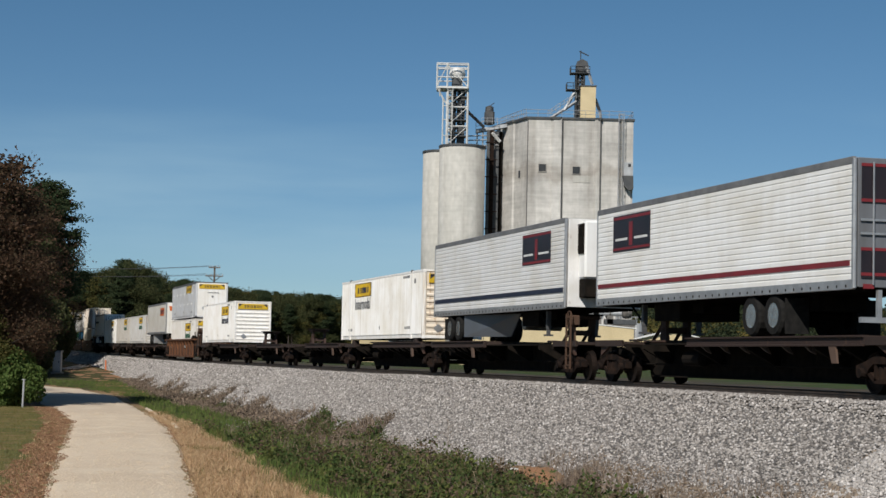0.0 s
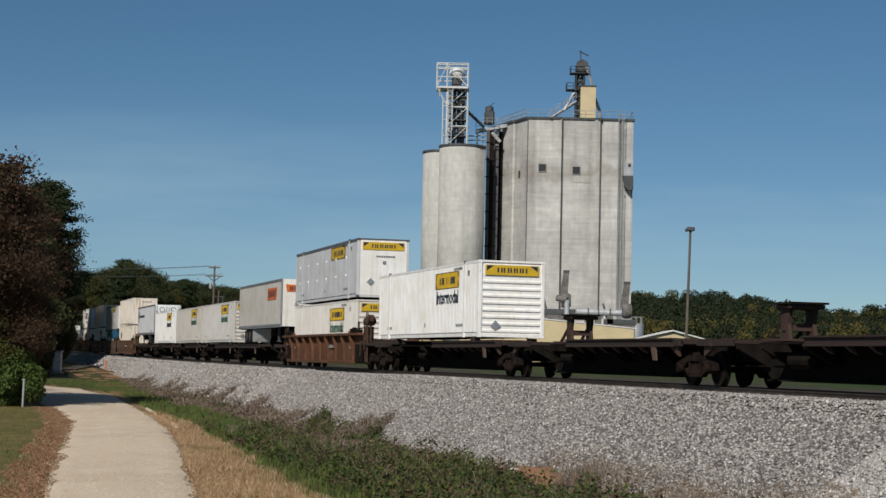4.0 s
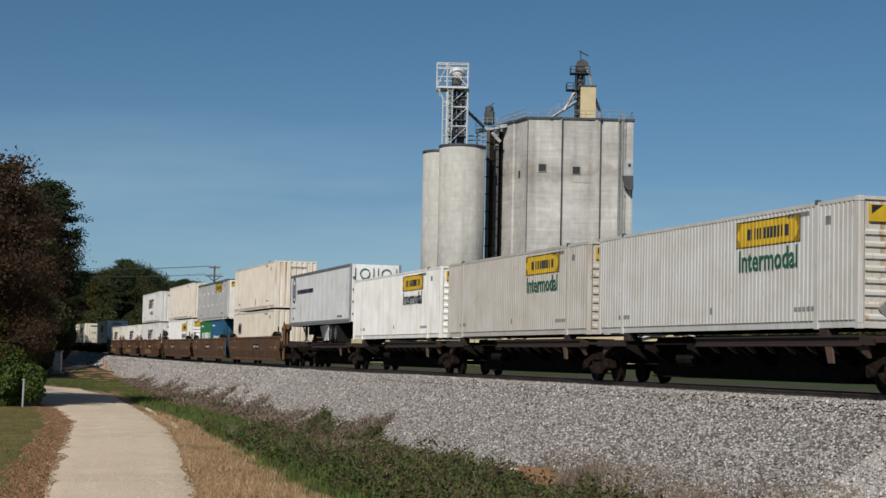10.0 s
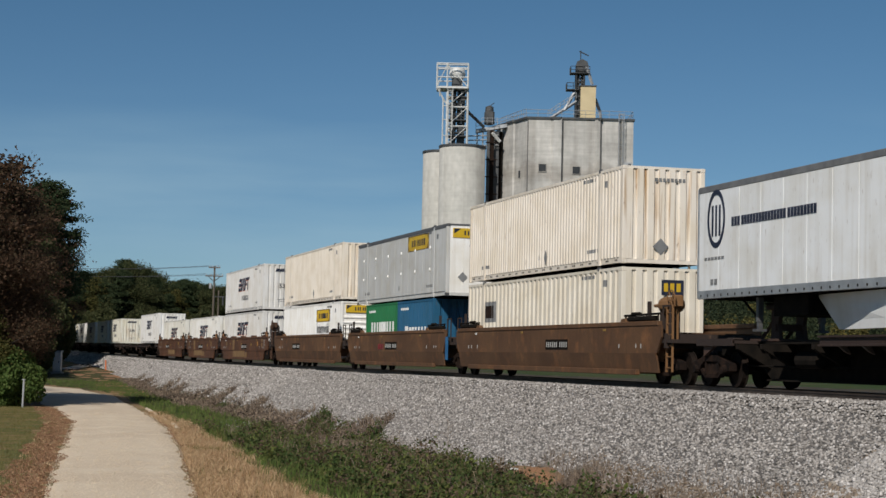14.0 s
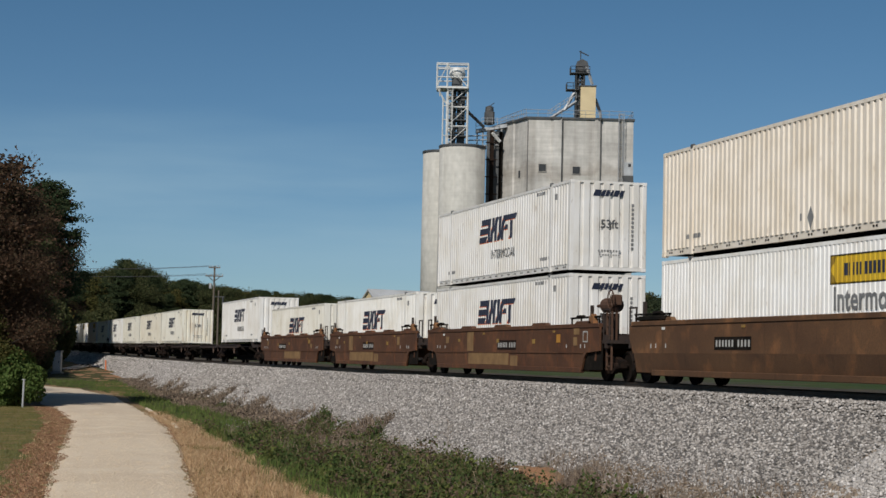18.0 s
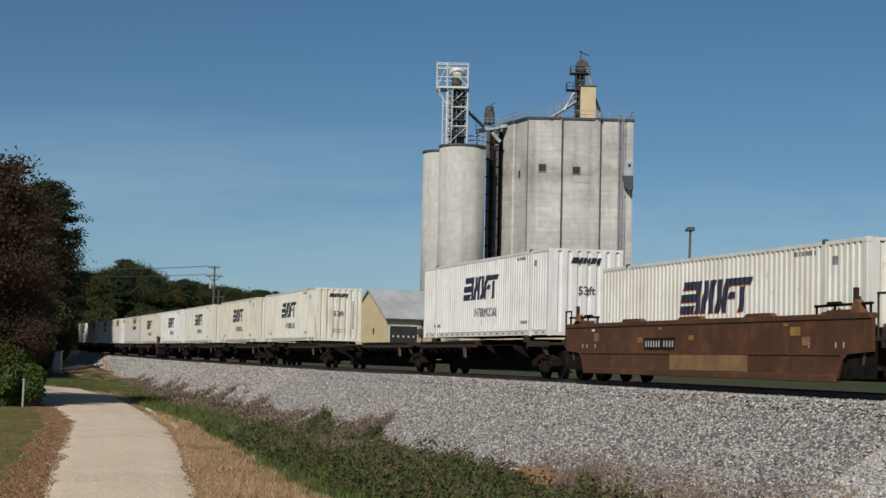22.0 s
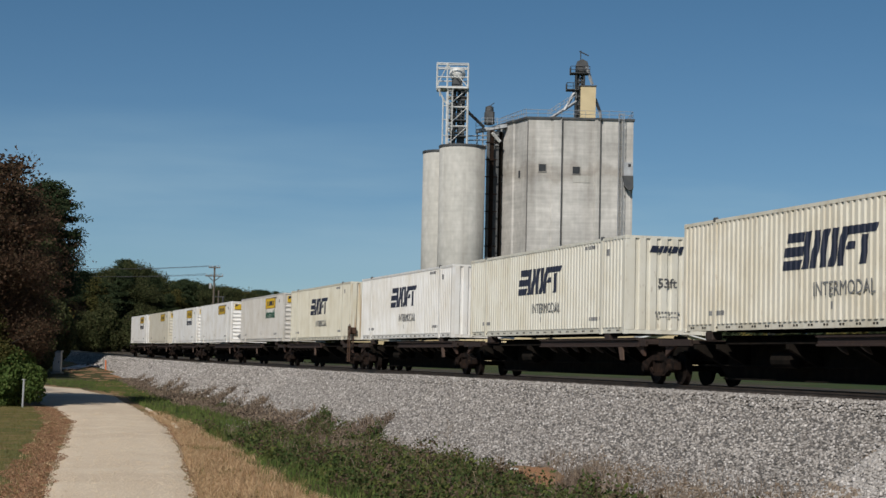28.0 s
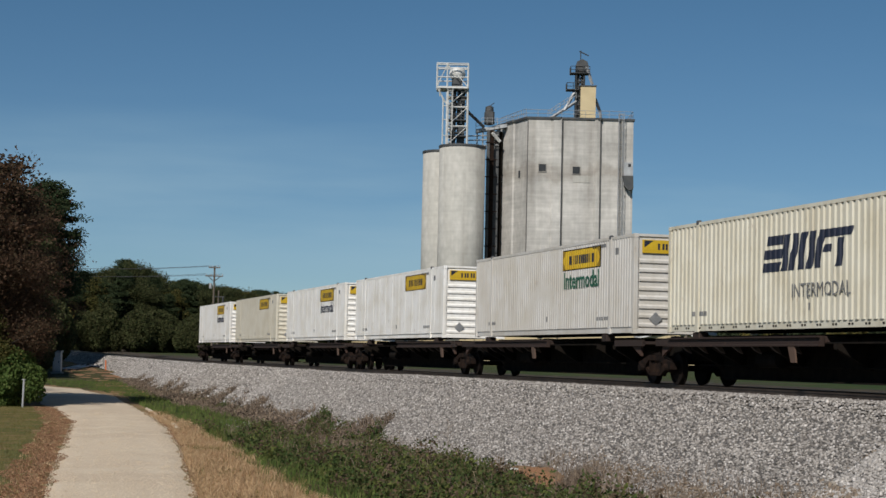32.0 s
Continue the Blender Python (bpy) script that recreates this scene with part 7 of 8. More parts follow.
def build_trees():
    oak = tree_proto("oak", 11.5, 0.26, 4.2, 46000, 0.055, LEAF_B, 3, 0.22, "broad tree with rust-brown autumn leaves")
    oak2 = tree_proto("oak", 11.0, 0.24, 3.6, 30000, 0.10, LEAF_G, 5, 0.2, "broad tree with dark green leaves")
    oak3 = tree_proto("oak", 10.0, 0.2, 3.6, 24000, 0.11, LEAF_O, 9, 0.18, "tree with olive and yellowing leaves")
    pine = tree_proto("pine", 14.0, 0.22, 4.7, 40000, 0.08, LEAF_P, 11, 0.40, "tall dark green pine tree")
    slim = tree_proto("slim", 13.0, 0.20, 2.5, 24000, 0.085, LEAF_P, 15, 0.42, "dark green pine with loose layered boughs")
    slim2 = tree_proto("slim", 13.0, 0.20, 3.0, 24000, 0.11, LEAF_P, 17, 0.30, "dark green pine with loose layered boughs")
    thin = tree_proto("oak", 13.0, 0.2, 3.0, 7000, 0.10, LEAF_B, 21, 0.45, "half-bare tree with brown leaves")
    shrub = root("shrub", Matrix.Identity(4), "dark green leafy shrub at the wood's edge", "shrub", "shrubs")
    bm = bmesh.new()
    for _ in range(9):
        tube(bm, (0, 0, -0.2), (random.uniform(-1.2, 1.2), random.uniform(-1.2, 1.2), random.uniform(1.5, 3.2)), 0.06, 0.02, 5)
    part("stems", bm, BARK, shrub)
    g = rng.normal(0, 1, (5200, 3))
    g /= np.maximum(0.75, np.linalg.norm(g, axis=1)[:, None] / 1.1)
    g *= np.array([1 + 0.4 * noise.noise((a, b, c)) for a, b, c in g])[:, None]
    g = g * np.array([1.35, 1.35, 1.5]) + np.array([0, 0, 1.9])
    g[:, 2] = np.maximum(g[:, 2], 0.05)
    cr = new("crown", leaf_soup("crown", g, 0.13, LEAF_G))
    cr.parent = shrub
    # wood on the left, in front of the bend of the track
    rnd = random.Random(4)
    for p, x, y, k in ((thin, -26.4, 102.0, 1.22), (oak, -26.6, 102.5, 1.08), (oak, -26.2, 104.5, 0.80), (oak, -26.4, 103.5, 0.80), (slim, -47.2, 215.0, 1.68), (slim, -50.0, 218.0, 1.70), (slim2, -52.5, 219.0, 1.62), (oak3, -49.0, 208.0, 1.2), (oak2, -49.5, 210.0, 1.4), (oak, -51.0, 213.0, 1.66), (oak, -53.5, 214.0, 1.72), (oak, -27.5, 105.0, 1.15), (oak, -30.5, 108.0, 1.2), (oak, -28.6, 112.0, 1.0), (oak2, -27.0, 113.0, 0.8),
                       (oak, -35.0, 114.0, 1.25), (oak, -35.5, 106.0, 1.25), (oak3, -33.5, 101.0, 0.9), (oak3, -26.3, 100.8, 0.55),
                       (oak, -58.0, 180.0, 1.1), (oak2, -62.0, 192.0, 1.1), (pine, -64.0, 204.0, 1.1), (oak3, -66.0, 188.0, 1.0)):
        plant(p, x, y, k, rnd.uniform(0, 6.28))
    # trees added by the bend, behind the wood, to shade the line's far end
    for i in range(16):
        s = 222 + i * 7.0
        q = on_track(s, -7.0 - 3.5 * rnd.random())
        plant(rnd.choice((oak2, oak, oak2, pine)), q.x, q.y, rnd.uniform(1.15, 1.45), rnd.uniform(0, 6.28))
    for i in range(5):
        q = on_track(198 + i * 6.5, -11.4)
        plant(pine, q.x, q.y, 1.36 + 0.03 * i, rnd.uniform(0, 6.28))
    # undergrowth at the foot of the wood
    for i in range(34):
        bearing, d = rnd.uniform(-40, 66), rnd.uniform(155, 186)
        plant(shrub, (bearing - 784) / 3152 * d, d, rnd.uniform(1.3, 1.9), rnd.uniform(0, 6.28))
    for i in range(16):
        bearing, d = rnd.uniform(40, 88), rnd.uniform(192, 204)
        plant(shrub, (bearing - 784) / 3152 * d, d, rnd.uniform(1.2, 2.2), rnd.uniform(0, 6.28))
    for x, y, k in ((-27.5, 103.0, 0.8), (-29.5, 101.5, 0.8), (-31.0, 98.0, 0.7), (-29.8, 108.0, 1.0), (-31.0, 106.0, 1.1), (-33.0, 104.0, 1.1), (-32.5, 112.0, 1.2)):
        plant(shrub, x, y, k, rnd.uniform(0, 6.28))
    # trees behind the track: their tops follow the skyline of the wood
    tall = {oak: 11.5, oak2: 11.0, oak3: 10.0, slim: 13.0, slim2: 13.0}
    for lo, hi, near, far, count in ((-0.214, -0.128, 335, 420, 120), (-0.160, -0.045, 420, 490, 130)):
        for i in range(count):
            side, d = rnd.uniform(lo, hi), rnd.uniform(near, far)
            kind = rnd.choice((oak2, slim2, slim, oak3, slim2, oak2))
            crest = float(np.interp(side, [-0.214, -0.201, -0.185, -0.177, -0.171, -0.163, -0.153, -0.148, -0.139, -0.115, -0.083, -0.045], [0.0480, 0.0470, 0.0470, 0.0538, 0.0520, 0.0455, 0.0400, 0.0435, 0.0415, 0.0385, 0.0372, 0.0342]))
            x, k = side * d, rnd.uniform(0.0, 1.0)
            z = land_xy(x, d)
            plant(kind, x, d, (0.538 + crest * d - z) * (1.0 - 0.30 * k * k) / (tall[kind] * 1.02), rnd.uniform(0, 6.28), z)
    for i in range(40):
        bearing, d = rnd.uniform(105, 420), rnd.uniform(318, 335)
        plant(shrub, (bearing - 784) / 3152 * d, d, rnd.uniform(1.2, 2.2), rnd.uniform(0, 6.28))
    # bush at the bend of the gravel track
    for x, y, k, nm in ((-24.0, 101.0, 0.85, 1), (-24.9, 102.6, 1.0, 2), (-26.6, 101.0, 1.2, 3)):
        n = 9000
        g = rng.normal(0, 1, (n, 3))
        g /= np.linalg.norm(g, axis=1)[:, None]
        g *= (0.55 + 0.5 * rng.random(n) ** 0.5)[:, None]
        lump = np.array([noise.noise((a * 1.6 + nm, b * 1.6, c * 1.6)) for a, b, c in g])
        g *= (1 + 0.45 * lump)[:, None]
        g = g * np.array([1.75, 1.7, 1.65]) * k
        z = land_xy(x, y)
        g[:, 2] = np.maximum(g[:, 2] + 1.7 * k, 0.05)
        ob = root("bush", Matrix.Translation((x, y, z)), "dense bright green bush beside the gravel track", "bush", "bushes")
        bm = bmesh.new()
        for _ in range(8):
            tube(bm, (0, 0, -0.2), (random.uniform(-1, 1), random.uniform(-1, 1), random.uniform(1.2, 2.4)), 0.06, 0.02, 5)
        part("stems", bm, BARK, ob)
        cr = new("crown", leaf_soup("crown", g, 0.10, LEAF_Y))
        cr.parent = ob
    # wooded hill far behind on the right, and low woods behind the silos
    cs, cl = [], []
    for i in range(1700):
        bearing = rnd.uniform(560, 1750)
        d = 430 + 320 * rnd.random() ** 0.8
        x = (bearing - 784) / 3152 * d
        z = land_xy(x, d)
        h = rnd.uniform(7.5, 12.5)
        k = 420
        g = rng.normal(0, 1, (k, 3))
        g *= (rng.uniform(0.75, 1.25, k) / np.linalg.norm(g, axis=1))[:, None]
        g = g * np.array([2.4, 2.4, h * 0.26]) + np.array([x, d, z + h * 0.62])
        (cl if noise.noise((x * 0.03, d * 0.02, 5.0)) + rnd.uniform(-0.15, 0.15) > (0.02 if d < 560 else 0.42) else cs).append(g)
    tagged(new("far_woods", leaf_soup("far_woods", np.concatenate(cs), 0.36, LEAF_F)), "dark green wooded hill in the distance", "woods", kind="stuff")
    tagged(new("far_autumn_woods", leaf_soup("far_autumn_woods", np.concatenate(cl), 0.36, LEAF_FY)), "yellowing trees on the wooded hill", "woods", kind="stuff")
    for p in (oak, oak2, oak3, pine, slim, slim2, thin, shrub):
        for o in (*p.children_recursive, p):
            bpy.data.objects.remove(o)


# ---- the grain elevator and its yard ----
GZ = -0.35          # level of the yard


JOINT = simple("dark_wall_joint", (0.15, 0.145, 0.14), (0.10, 0.098, 0.095), 1.0, 0.9)


def cyl(bm, x, y, r, z0, z1, n=48, r2=None):
    tube(bm, (x, y, z0), (x, y, z1), r, r2, n)


def railing(bm, a, b, h=1.05, gap=1.4, w=0.05):
    a, b = Vector(a), Vector(b)
    n = max(1, round((b - a).length / gap))
    up = Vector((0, 0, h))
    for i in range(n + 1):
        p = a.lerp(b, i / n)
        beam(bm, p, p + up, w)
    for k in (0.5, 1.0):
        beam(bm, a + up * k, b + up * k, w)


def ladder_cage(bm, x, y, z0, z1, w=0.5, step=0.45):
    for d in (-w / 2, w / 2):
        beam(bm, (x + d, y, z0), (x + d, y, z1), 0.07)
        beam(bm, (x + d * 1.5, y - 0.6, z0 + 2), (x + d * 1.5, y - 0.6, z1), 0.06)
    z = z0
    while z < z1:
        beam(bm, (x - w / 2, y, z), (x + w / 2, y, z), 0.05)
        z += step
    z = z0 + 2
    while z < z1:
        for d in (-0.75, 0.75):
            beam(bm, (x + d * w, y, z), (x + d * w, y - 0.6, z), 0.05)
        beam(bm, (x - 0.75 * w, y - 0.6, z), (x + 0.75 * w, y - 0.6, z), 0.05)
        z += step * 2


def truss_tower(ob, x0, x1, y0, y1, z0, z1, steps, mat, w=0.14):
    for x in (x0, x1):
        for y in (y0, y1):
            bm = bmesh.new()
            beam(bm, (x, y, z0), (x, y, z1), w)
            part("tower_leg", bm, mat, ob)
    hs = np.linspace(z0, z1, steps + 1)

    def brace(p, q, k):
        bm = bmesh.new()
        beam(bm, p, q, w * k)
        part("brace", bm, mat, ob)
    for i in range(steps):
        a, b = hs[i], hs[i + 1]
        for y in (y0, y1):
            brace((x0, y, b), (x1, y, b), 0.8)
            brace((x0, y, a), (x1, y, b), 0.4)
            if y == y1:
                brace((x1, y, a), (x0, y, b), 0.4)
        for x in (x0, x1):
            brace((x, y0, b), (x, y1, b), 0.8)
            brace((x, y0, a), (x, y1, b), 0.4)


def build_elevator():
    # round silos
    for x, y, r, z, lb in ((2.38, 243.0, 3.15, 29.95, "tall pale round concrete grain silo"), (0.15, 251.0, 3.25, 30.05, "tall pale round concrete grain silo behind its twin")):
        s = root("grain_silo", Matrix.Translation((x, y, GZ)), lb, "silo", "round silos")
        bm = bmesh.new()
        cyl(bm, 0, 0, r, -0.5, z - GZ - 0.3, 72)
        w = part("silo_wall", bm, CONC2, s)
        for p in w.data.polygons:
            p.use_smooth = abs(p.normal.z) < 0.5
        bm = bmesh.new()
        cyl(bm, 0, 0, r + 0.10, z - GZ - 0.3, z - GZ, 72)
        part("roof_slab", bm, DKSTEEL, s)
    # square bin block with fluted walls
    blk = root("grain_elevator", Matrix.Identity(4), "tall grey concrete elevator block with fluted walls and dark roof edge", "grain elevator")
    foot = [(11.15, 240.0), (14.3, 240.05), (14.65, 239.65), (15.72, 239.6), (15.9, 240.05), (16.05, 240.0), (20.2, 240.05), (20.5, 239.7), (20.95, 239.75), (21.1, 240.15), (23.5, 240.25), (23.65, 240.6), (23.95, 240.6), (24.1, 240.3), (25.5, 240.35), (25.5, 262.0), (9.0, 262.0), (7.2, 249.8), (8.62, 246.3), (8.60, 245.85), (9.33, 244.1), (9.58, 244.0)]
    TOP = 33.55
    bm = bmesh.new()
    prism(bm, foot, "z", GZ - 0.4, TOP)
    part("bin_wall", bm, CONC, blk)
    bm = bmesh.new()
    cx, cy = 16.5, 251.0
    prism(bm, [(x + (0.18 if x > cx else -0.18), y + (0.18 if y > cy else -0.18)) for x, y in foot], "z", TOP, TOP + 0.28)
    part("roof_edge", bm, DKSTEEL, blk)
    for x in (11.17, 15.95, 21.08):
        bm = bmesh.new()
        block(bm, x - 0.05, x + 0.05, 239.93, 240.3, GZ, TOP - 0.05)
        part("wall_joint", bm, JOINT, blk)
    for x, z in ((13.2, 26.9), (17.8, 26.65)):
        bm = bmesh.new()
        block(bm, x - 0.48, x + 0.48, 239.9, 240.1, z - 0.48, z + 0.48)
        f = part("window", bm, GLASS_D, blk, "dark square window opening")
        bm = bmesh.new()
        for d in (-0.52, 0.52):
            block(bm, x + d - 0.03, x + d + 0.03, 239.92, 240.06, z - 0.56, z + 0.56)
            block(bm, x - 0.56, x + 0.56, 239.91, 240.05, z + d - 0.03, z + d + 0.03)
        part("window_frame", bm, CONC, f)
    bm = bmesh.new()
    block(bm, 17.4, 19.7, 239.97, 240.1, 25.0, 25.9)
    part("repair_patch", bm, CONC2, blk)
    for x, y, z in ((8.0, 247.85, 26.0), (10.2, 242.4, 26.2)):
        bm = bmesh.new()
        block(bm, x - 0.12, x + 0.12, y - 0.3, y + 0.1, z - 0.48, z + 0.48)
        part("slot_vent", bm, GLASS_D, blk)
    bm = bmesh.new()
    ladder_cage(bm, 23.8, 240.1, 2.0, TOP + 1.0)
    part("ladder", bm, GALV, blk, "caged steel ladder")
    bm = bmesh.new()
    block(bm, 24.2, 25.4, 239.2, 240.3, 26.0, 27.8)
    box = part("wall_box", bm, GALV, blk, "grey box fixed to the wall")
    bm = bmesh.new()
    block(bm, 24.75, 25.1, 239.15, 239.25, 27.2, 27.6)
    part("box_vent", bm, GLASS_D, box)
    bm = bmesh.new()
    prism(bm, [(24.0, 26.0), (25.45, 26.0), (25.5, 24.2), (24.9, 24.0), (24.3, 24.6)], "y", 239.2, 240.2)
    part("dust_hood", bm, DKSTEEL, blk)
    bm = bmesh.new()
    railing(bm, (10.9, 240.1, TOP + 0.28), (25.4, 240.3, TOP + 0.28), 1.0, 1.6, 0.045)
    railing(bm, (10.9, 240.1, TOP + 0.28), (7.9, 249.5, TOP + 0.28), 1.1, 1.0, 0.05)
    railing(bm, (25.4, 240.3, TOP + 0.28), (25.4, 261.5, TOP + 0.28), 1.0, 2.0, 0.045)
    part("roof_railing", bm, GALV, blk)
    # leg tower with its beige casing on the roof
    leg = root("elevator_leg", Matrix.Identity(4), "dark bucket elevator head with beige casing and spouts on the roof", "grain elevator")
    bm = bmesh.new()
    block(bm, 18.45, 20.55, 243.0, 245.5, TOP + 0.28, 38.6)
    part("casing", bm, BEIGE, leg, "beige sheet casing")
    bm = bmesh.new()
    block(bm, 18.35, 20.65, 242.9, 245.6, 38.6, 38.75)
    part("casing_cap", bm, DKSTEEL, leg)
    truss_tower(leg, 17.85, 18.95, 243.2, 244.6, TOP + 0.28, 40.40, 6, DKSTEEL, 0.16)
    bm = bmesh.new()
    for x in (18.15, 18.70):
        block(bm, x - 0.2, x + 0.2, 243.6, 244.1, TOP + 0.28, 41.10)
    part("leg_casing", bm, DKSTEEL, leg)
    bm = bmesh.new()
    block(bm, 17.75, 19.55, 243.3, 244.5, 40.60, 41.40, 0.15)
    prism(bm, [(17.75, 41.40), (19.55, 41.40), (19.35, 42.10), (18.65, 42.45), (17.95, 42.10)], "y", 243.3, 244.5)
    part("leg_head", bm, DKSTEEL, leg)
    for z, a, b in ((40.40, 17.05, 19.65), (38.10, 16.55, 18.25)):
        bm = bmesh.new()
        block(bm, a, b, 242.8, 244.9, z, z + 0.08)
        railing(bm, (a, 242.8, z), (b, 242.8, z), 0.95, 0.8, 0.06)
        railing(bm, (a, 242.8, z), (a, 244.9, z), 0.95, 0.8, 0.06)
        part("platform", bm, DKSTEEL, leg)
    bm = bmesh.new()
    beam(bm, (18.45, 243.9, 42.40), (18.45, 243.9, 43.70), 0.09)
    beam(bm, (18.25, 243.9, 43.60), (19.55, 243.9, 43.00), 0.12)
    part("hoist_arm", bm, DKSTEEL, leg)
    for p, q in (((19.25, 243.2, 41.4), (20.05, 243.2, 38.9)), ((17.95, 243.1, 36.5), (14.0, 243.1, TOP + 0.3)), ((20.5, 243.6, 37.0), (21.2, 243.6, 35.2)), ((21.2, 243.6, 35.2), (21.4, 243.6, TOP + 0.2)), ((17.85, 243.4, 38.2), (16.25, 243.0, 35.2))):
        bm = bmesh.new()
        beam(bm, p, q, 0.30)
        part("spout", bm, GALV if p[0] != 20.5 else DKSTEEL, leg)
    bm = bmesh.new()
    railing(bm, (14.0, 242.9, TOP + 0.7), (17.85, 242.9, 36.9), 0.8, 0.7, 0.05)
    part("stair_rail", bm, GALV, leg)
    # white tower on the front silo
    tw = root("head_tower", Matrix.Identity(4), "white steel lattice tower with a caged platform on the silo", "tower")
    truss_tower(tw, 0.15, 2.95, 241.8, 244.4, 29.9, 37.8, 3, WHITEP, 0.20)
    bm = bmesh.new()
    for x in (1.05, 1.85):
        block(bm, x - 0.33, x + 0.33, 242.9, 243.5, 29.9, 39.4)
    part("leg_casing", bm, DKSTEEL, tw)
    for z in (31.2, 33.4, 35.3, 36.6):
        bm = bmesh.new()
        block(bm, 0.3, 2.8, 242.0, 244.2, z, z + 0.12)
        f = part("landing", bm, DKSTEEL, tw)
        bm = bmesh.new()
        railing(bm, (0.3, 242.0, z), (2.8, 242.0, z), 0.9, 0.9, 0.07)
        part("landing_rail", bm, DKSTEEL, f)
    for i in range(6):
        bm = bmesh.new()
        beam(bm, (0.5 + 0.35 * i, 242.2, 31.2 + i * 0.9), (2.6 - 0.3 * i, 243.8, 32.4 + i * 0.9), 0.22)
        part("stair_flight", bm, DKSTEEL, tw)
    for x, y, w, z0, z1 in ((0.75, 243.6, 0.2, 30.0, 36.0), (2.35, 243.2, 0.24, 30.0, 37.6), (2.1, 242.6, 0.12, 33.0, 38.5)):
        bm = bmesh.new()
        block(bm, x - w, x + w, y - w, y + w, z0, z1)
        part("down_pipe", bm, DKSTEEL if w > 0.15 else GALV, tw)
    for x, z in ((1.0, 36.9), (2.3, 36.2), (1.9, 34.0)):
        bm = bmesh.new()
        lathe(bm, [(0.05, -0.3), (0.34, -0.3), (0.34, 0.3), (0.05, 0.3)], 12, "x", (x, 242.5, z))
        part("motor", bm, DKSTEEL, tw)
    bm = bmesh.new()
    block(bm, -1.35, 3.0, 241.2, 245.0, 37.7, 37.95)
    part("platform", bm, WHITEP, tw)
    bm = bmesh.new()
    for x in (-1.3, 0.1, 2.95):
        for y in (241.25, 244.9):
            beam(bm, (x, y, 37.9), (x, y, 41.1), 0.16)
    for z in (39.2, 40.9, 41.1):
        for y in (241.25, 244.9):
            beam(bm, (-1.3, y, z), (2.95, y, z), 0.12)
        for x in (-1.3, 2.95):
            beam(bm, (x, 241.25, z), (x, 244.9, z), 0.12)
    beam(bm, (-1.3, 241.25, 37.9), (0.1, 241.25, 40.9), 0.1)
    beam(bm, (2.95, 241.25, 37.9), (0.1, 241.25, 40.9), 0.1)
    beam(bm, (-1.3, 241.25, 37.8), (0.15, 241.9, 35.4), 0.14)
    beam(bm, (-0.9, 241.25, 37.8), (-0.9, 241.6, 36.6), 0.12)
    part("cage", bm, WHITEP, tw)
    bm = bmesh.new()
    lathe(bm, [(0.05, 39.3), (0.9, 39.3), (1.15, 39.9), (1.0, 40.5), (0.5, 40.85), (0.05, 40.9)], 20, "z", (1.45, 243.2, 0))
    hd = part("leg_head", bm, WHITEP, tw, "white domed elevator head")
    bm = bmesh.new()
    prism(bm, [(0.7, 38.0), (2.1, 38.0), (1.9, 39.0), (1.4, 39.7), (0.9, 39.0)], "y", 242.2, 242.5)
    part("motor_guard", bm, DKSTEEL, hd)
    bm = bmesh.new()
    beam(bm, (-0.42, 241.6, 29.9), (-0.42, 241.6, 36.2), 0.13)
    beam(bm, (-0.42, 241.6, 36.2), (-1.2, 241.4, 37.8), 0.13)
    for z in (31.2, 33.4, 35.3):
        beam(bm, (-0.42, 241.6, z), (0.2, 241.8, z), 0.10)
    part("side_ladder_post", bm, WHITEP, tw)
    bm = bmesh.new()
    ladder_cage(bm, 0.55, 241.6, 29.9, 37.8, 0.45)
    part("ladder", bm, WHITEP, tw)
    # conveyor gallery between silo and block, and ducts in the gap
    cv = root("conveyor_gallery", Matrix.Identity(4), "galvanised conveyor bridge with railings between silo and block", "conveyor")
    bm = bmesh.new()
    prism(bm, [(4.2, 32.3), (11.0, 33.6), (11.0, 34.1), (4.2, 32.75)], "y", 246.0, 247.4)
    part("trough", bm, GALV, cv)
    bm = bmesh.new()
    railing(bm, (4.2, 246.0, 32.7), (11.0, 246.0, 34.1), 0.9, 0.9, 0.05)
    for x in (4.4, 5.2, 6.0, 6.8):
        beam(bm, (x, 246.2, 30.0), (x, 246.2, 32.6), 0.14)
    for z in (30.6, 31.4, 32.0):
        beam(bm, (2.9, 245.6, z - 0.3), (7.4, 246.2, z), 0.12)
    part("framework", bm, GALV, cv)
    bm = bmesh.new()
    beam(bm, (3.0, 244.0, 34.9), (5.3, 245.5, 33.0), 0.34)
    part("spout", bm, DKSTEEL, cv)
    bm = bmesh.new()
    block(bm, 5.35, 6.75, 245.4, 246.8, 33.4, 35.3, 0.2)
    lathe(bm, [(0.05, 35.3), (0.6, 35.3), (0.55, 35.9), (0.05, 36.1)], 14, "z", (6.05, 246.1, 0))
    beam(bm, (6.1, 246.1, 36.0), (6.7, 246.1, 36.5), 0.07)
    part("drive_head", bm, DKSTEEL, cv)
    bm = bmesh.new()
    railing(bm, (5.0, 245.3, 33.35), (7.2, 245.3, 33.35), 0.9, 0.7, 0.05)
    part("platform_rail", bm, GALV, cv)
    # ducts in dark tones that also stand in for the shade of the gap
    for x, y, w, m, nm in ((5.95, 245.6, 0.22, DKSTEEL, "duct"), (6.45, 245.9, 0.30, RUST, "duct"), (7.05, 246.8, 0.42, DKSTEEL, "duct"), (7.55, 247.6, 0.4, BLACK, "duct")):
        bm = bmesh.new()
        block(bm, x - w, x + w, y - w, y + w, GZ, 32.6)
        part(nm, bm, m, cv)
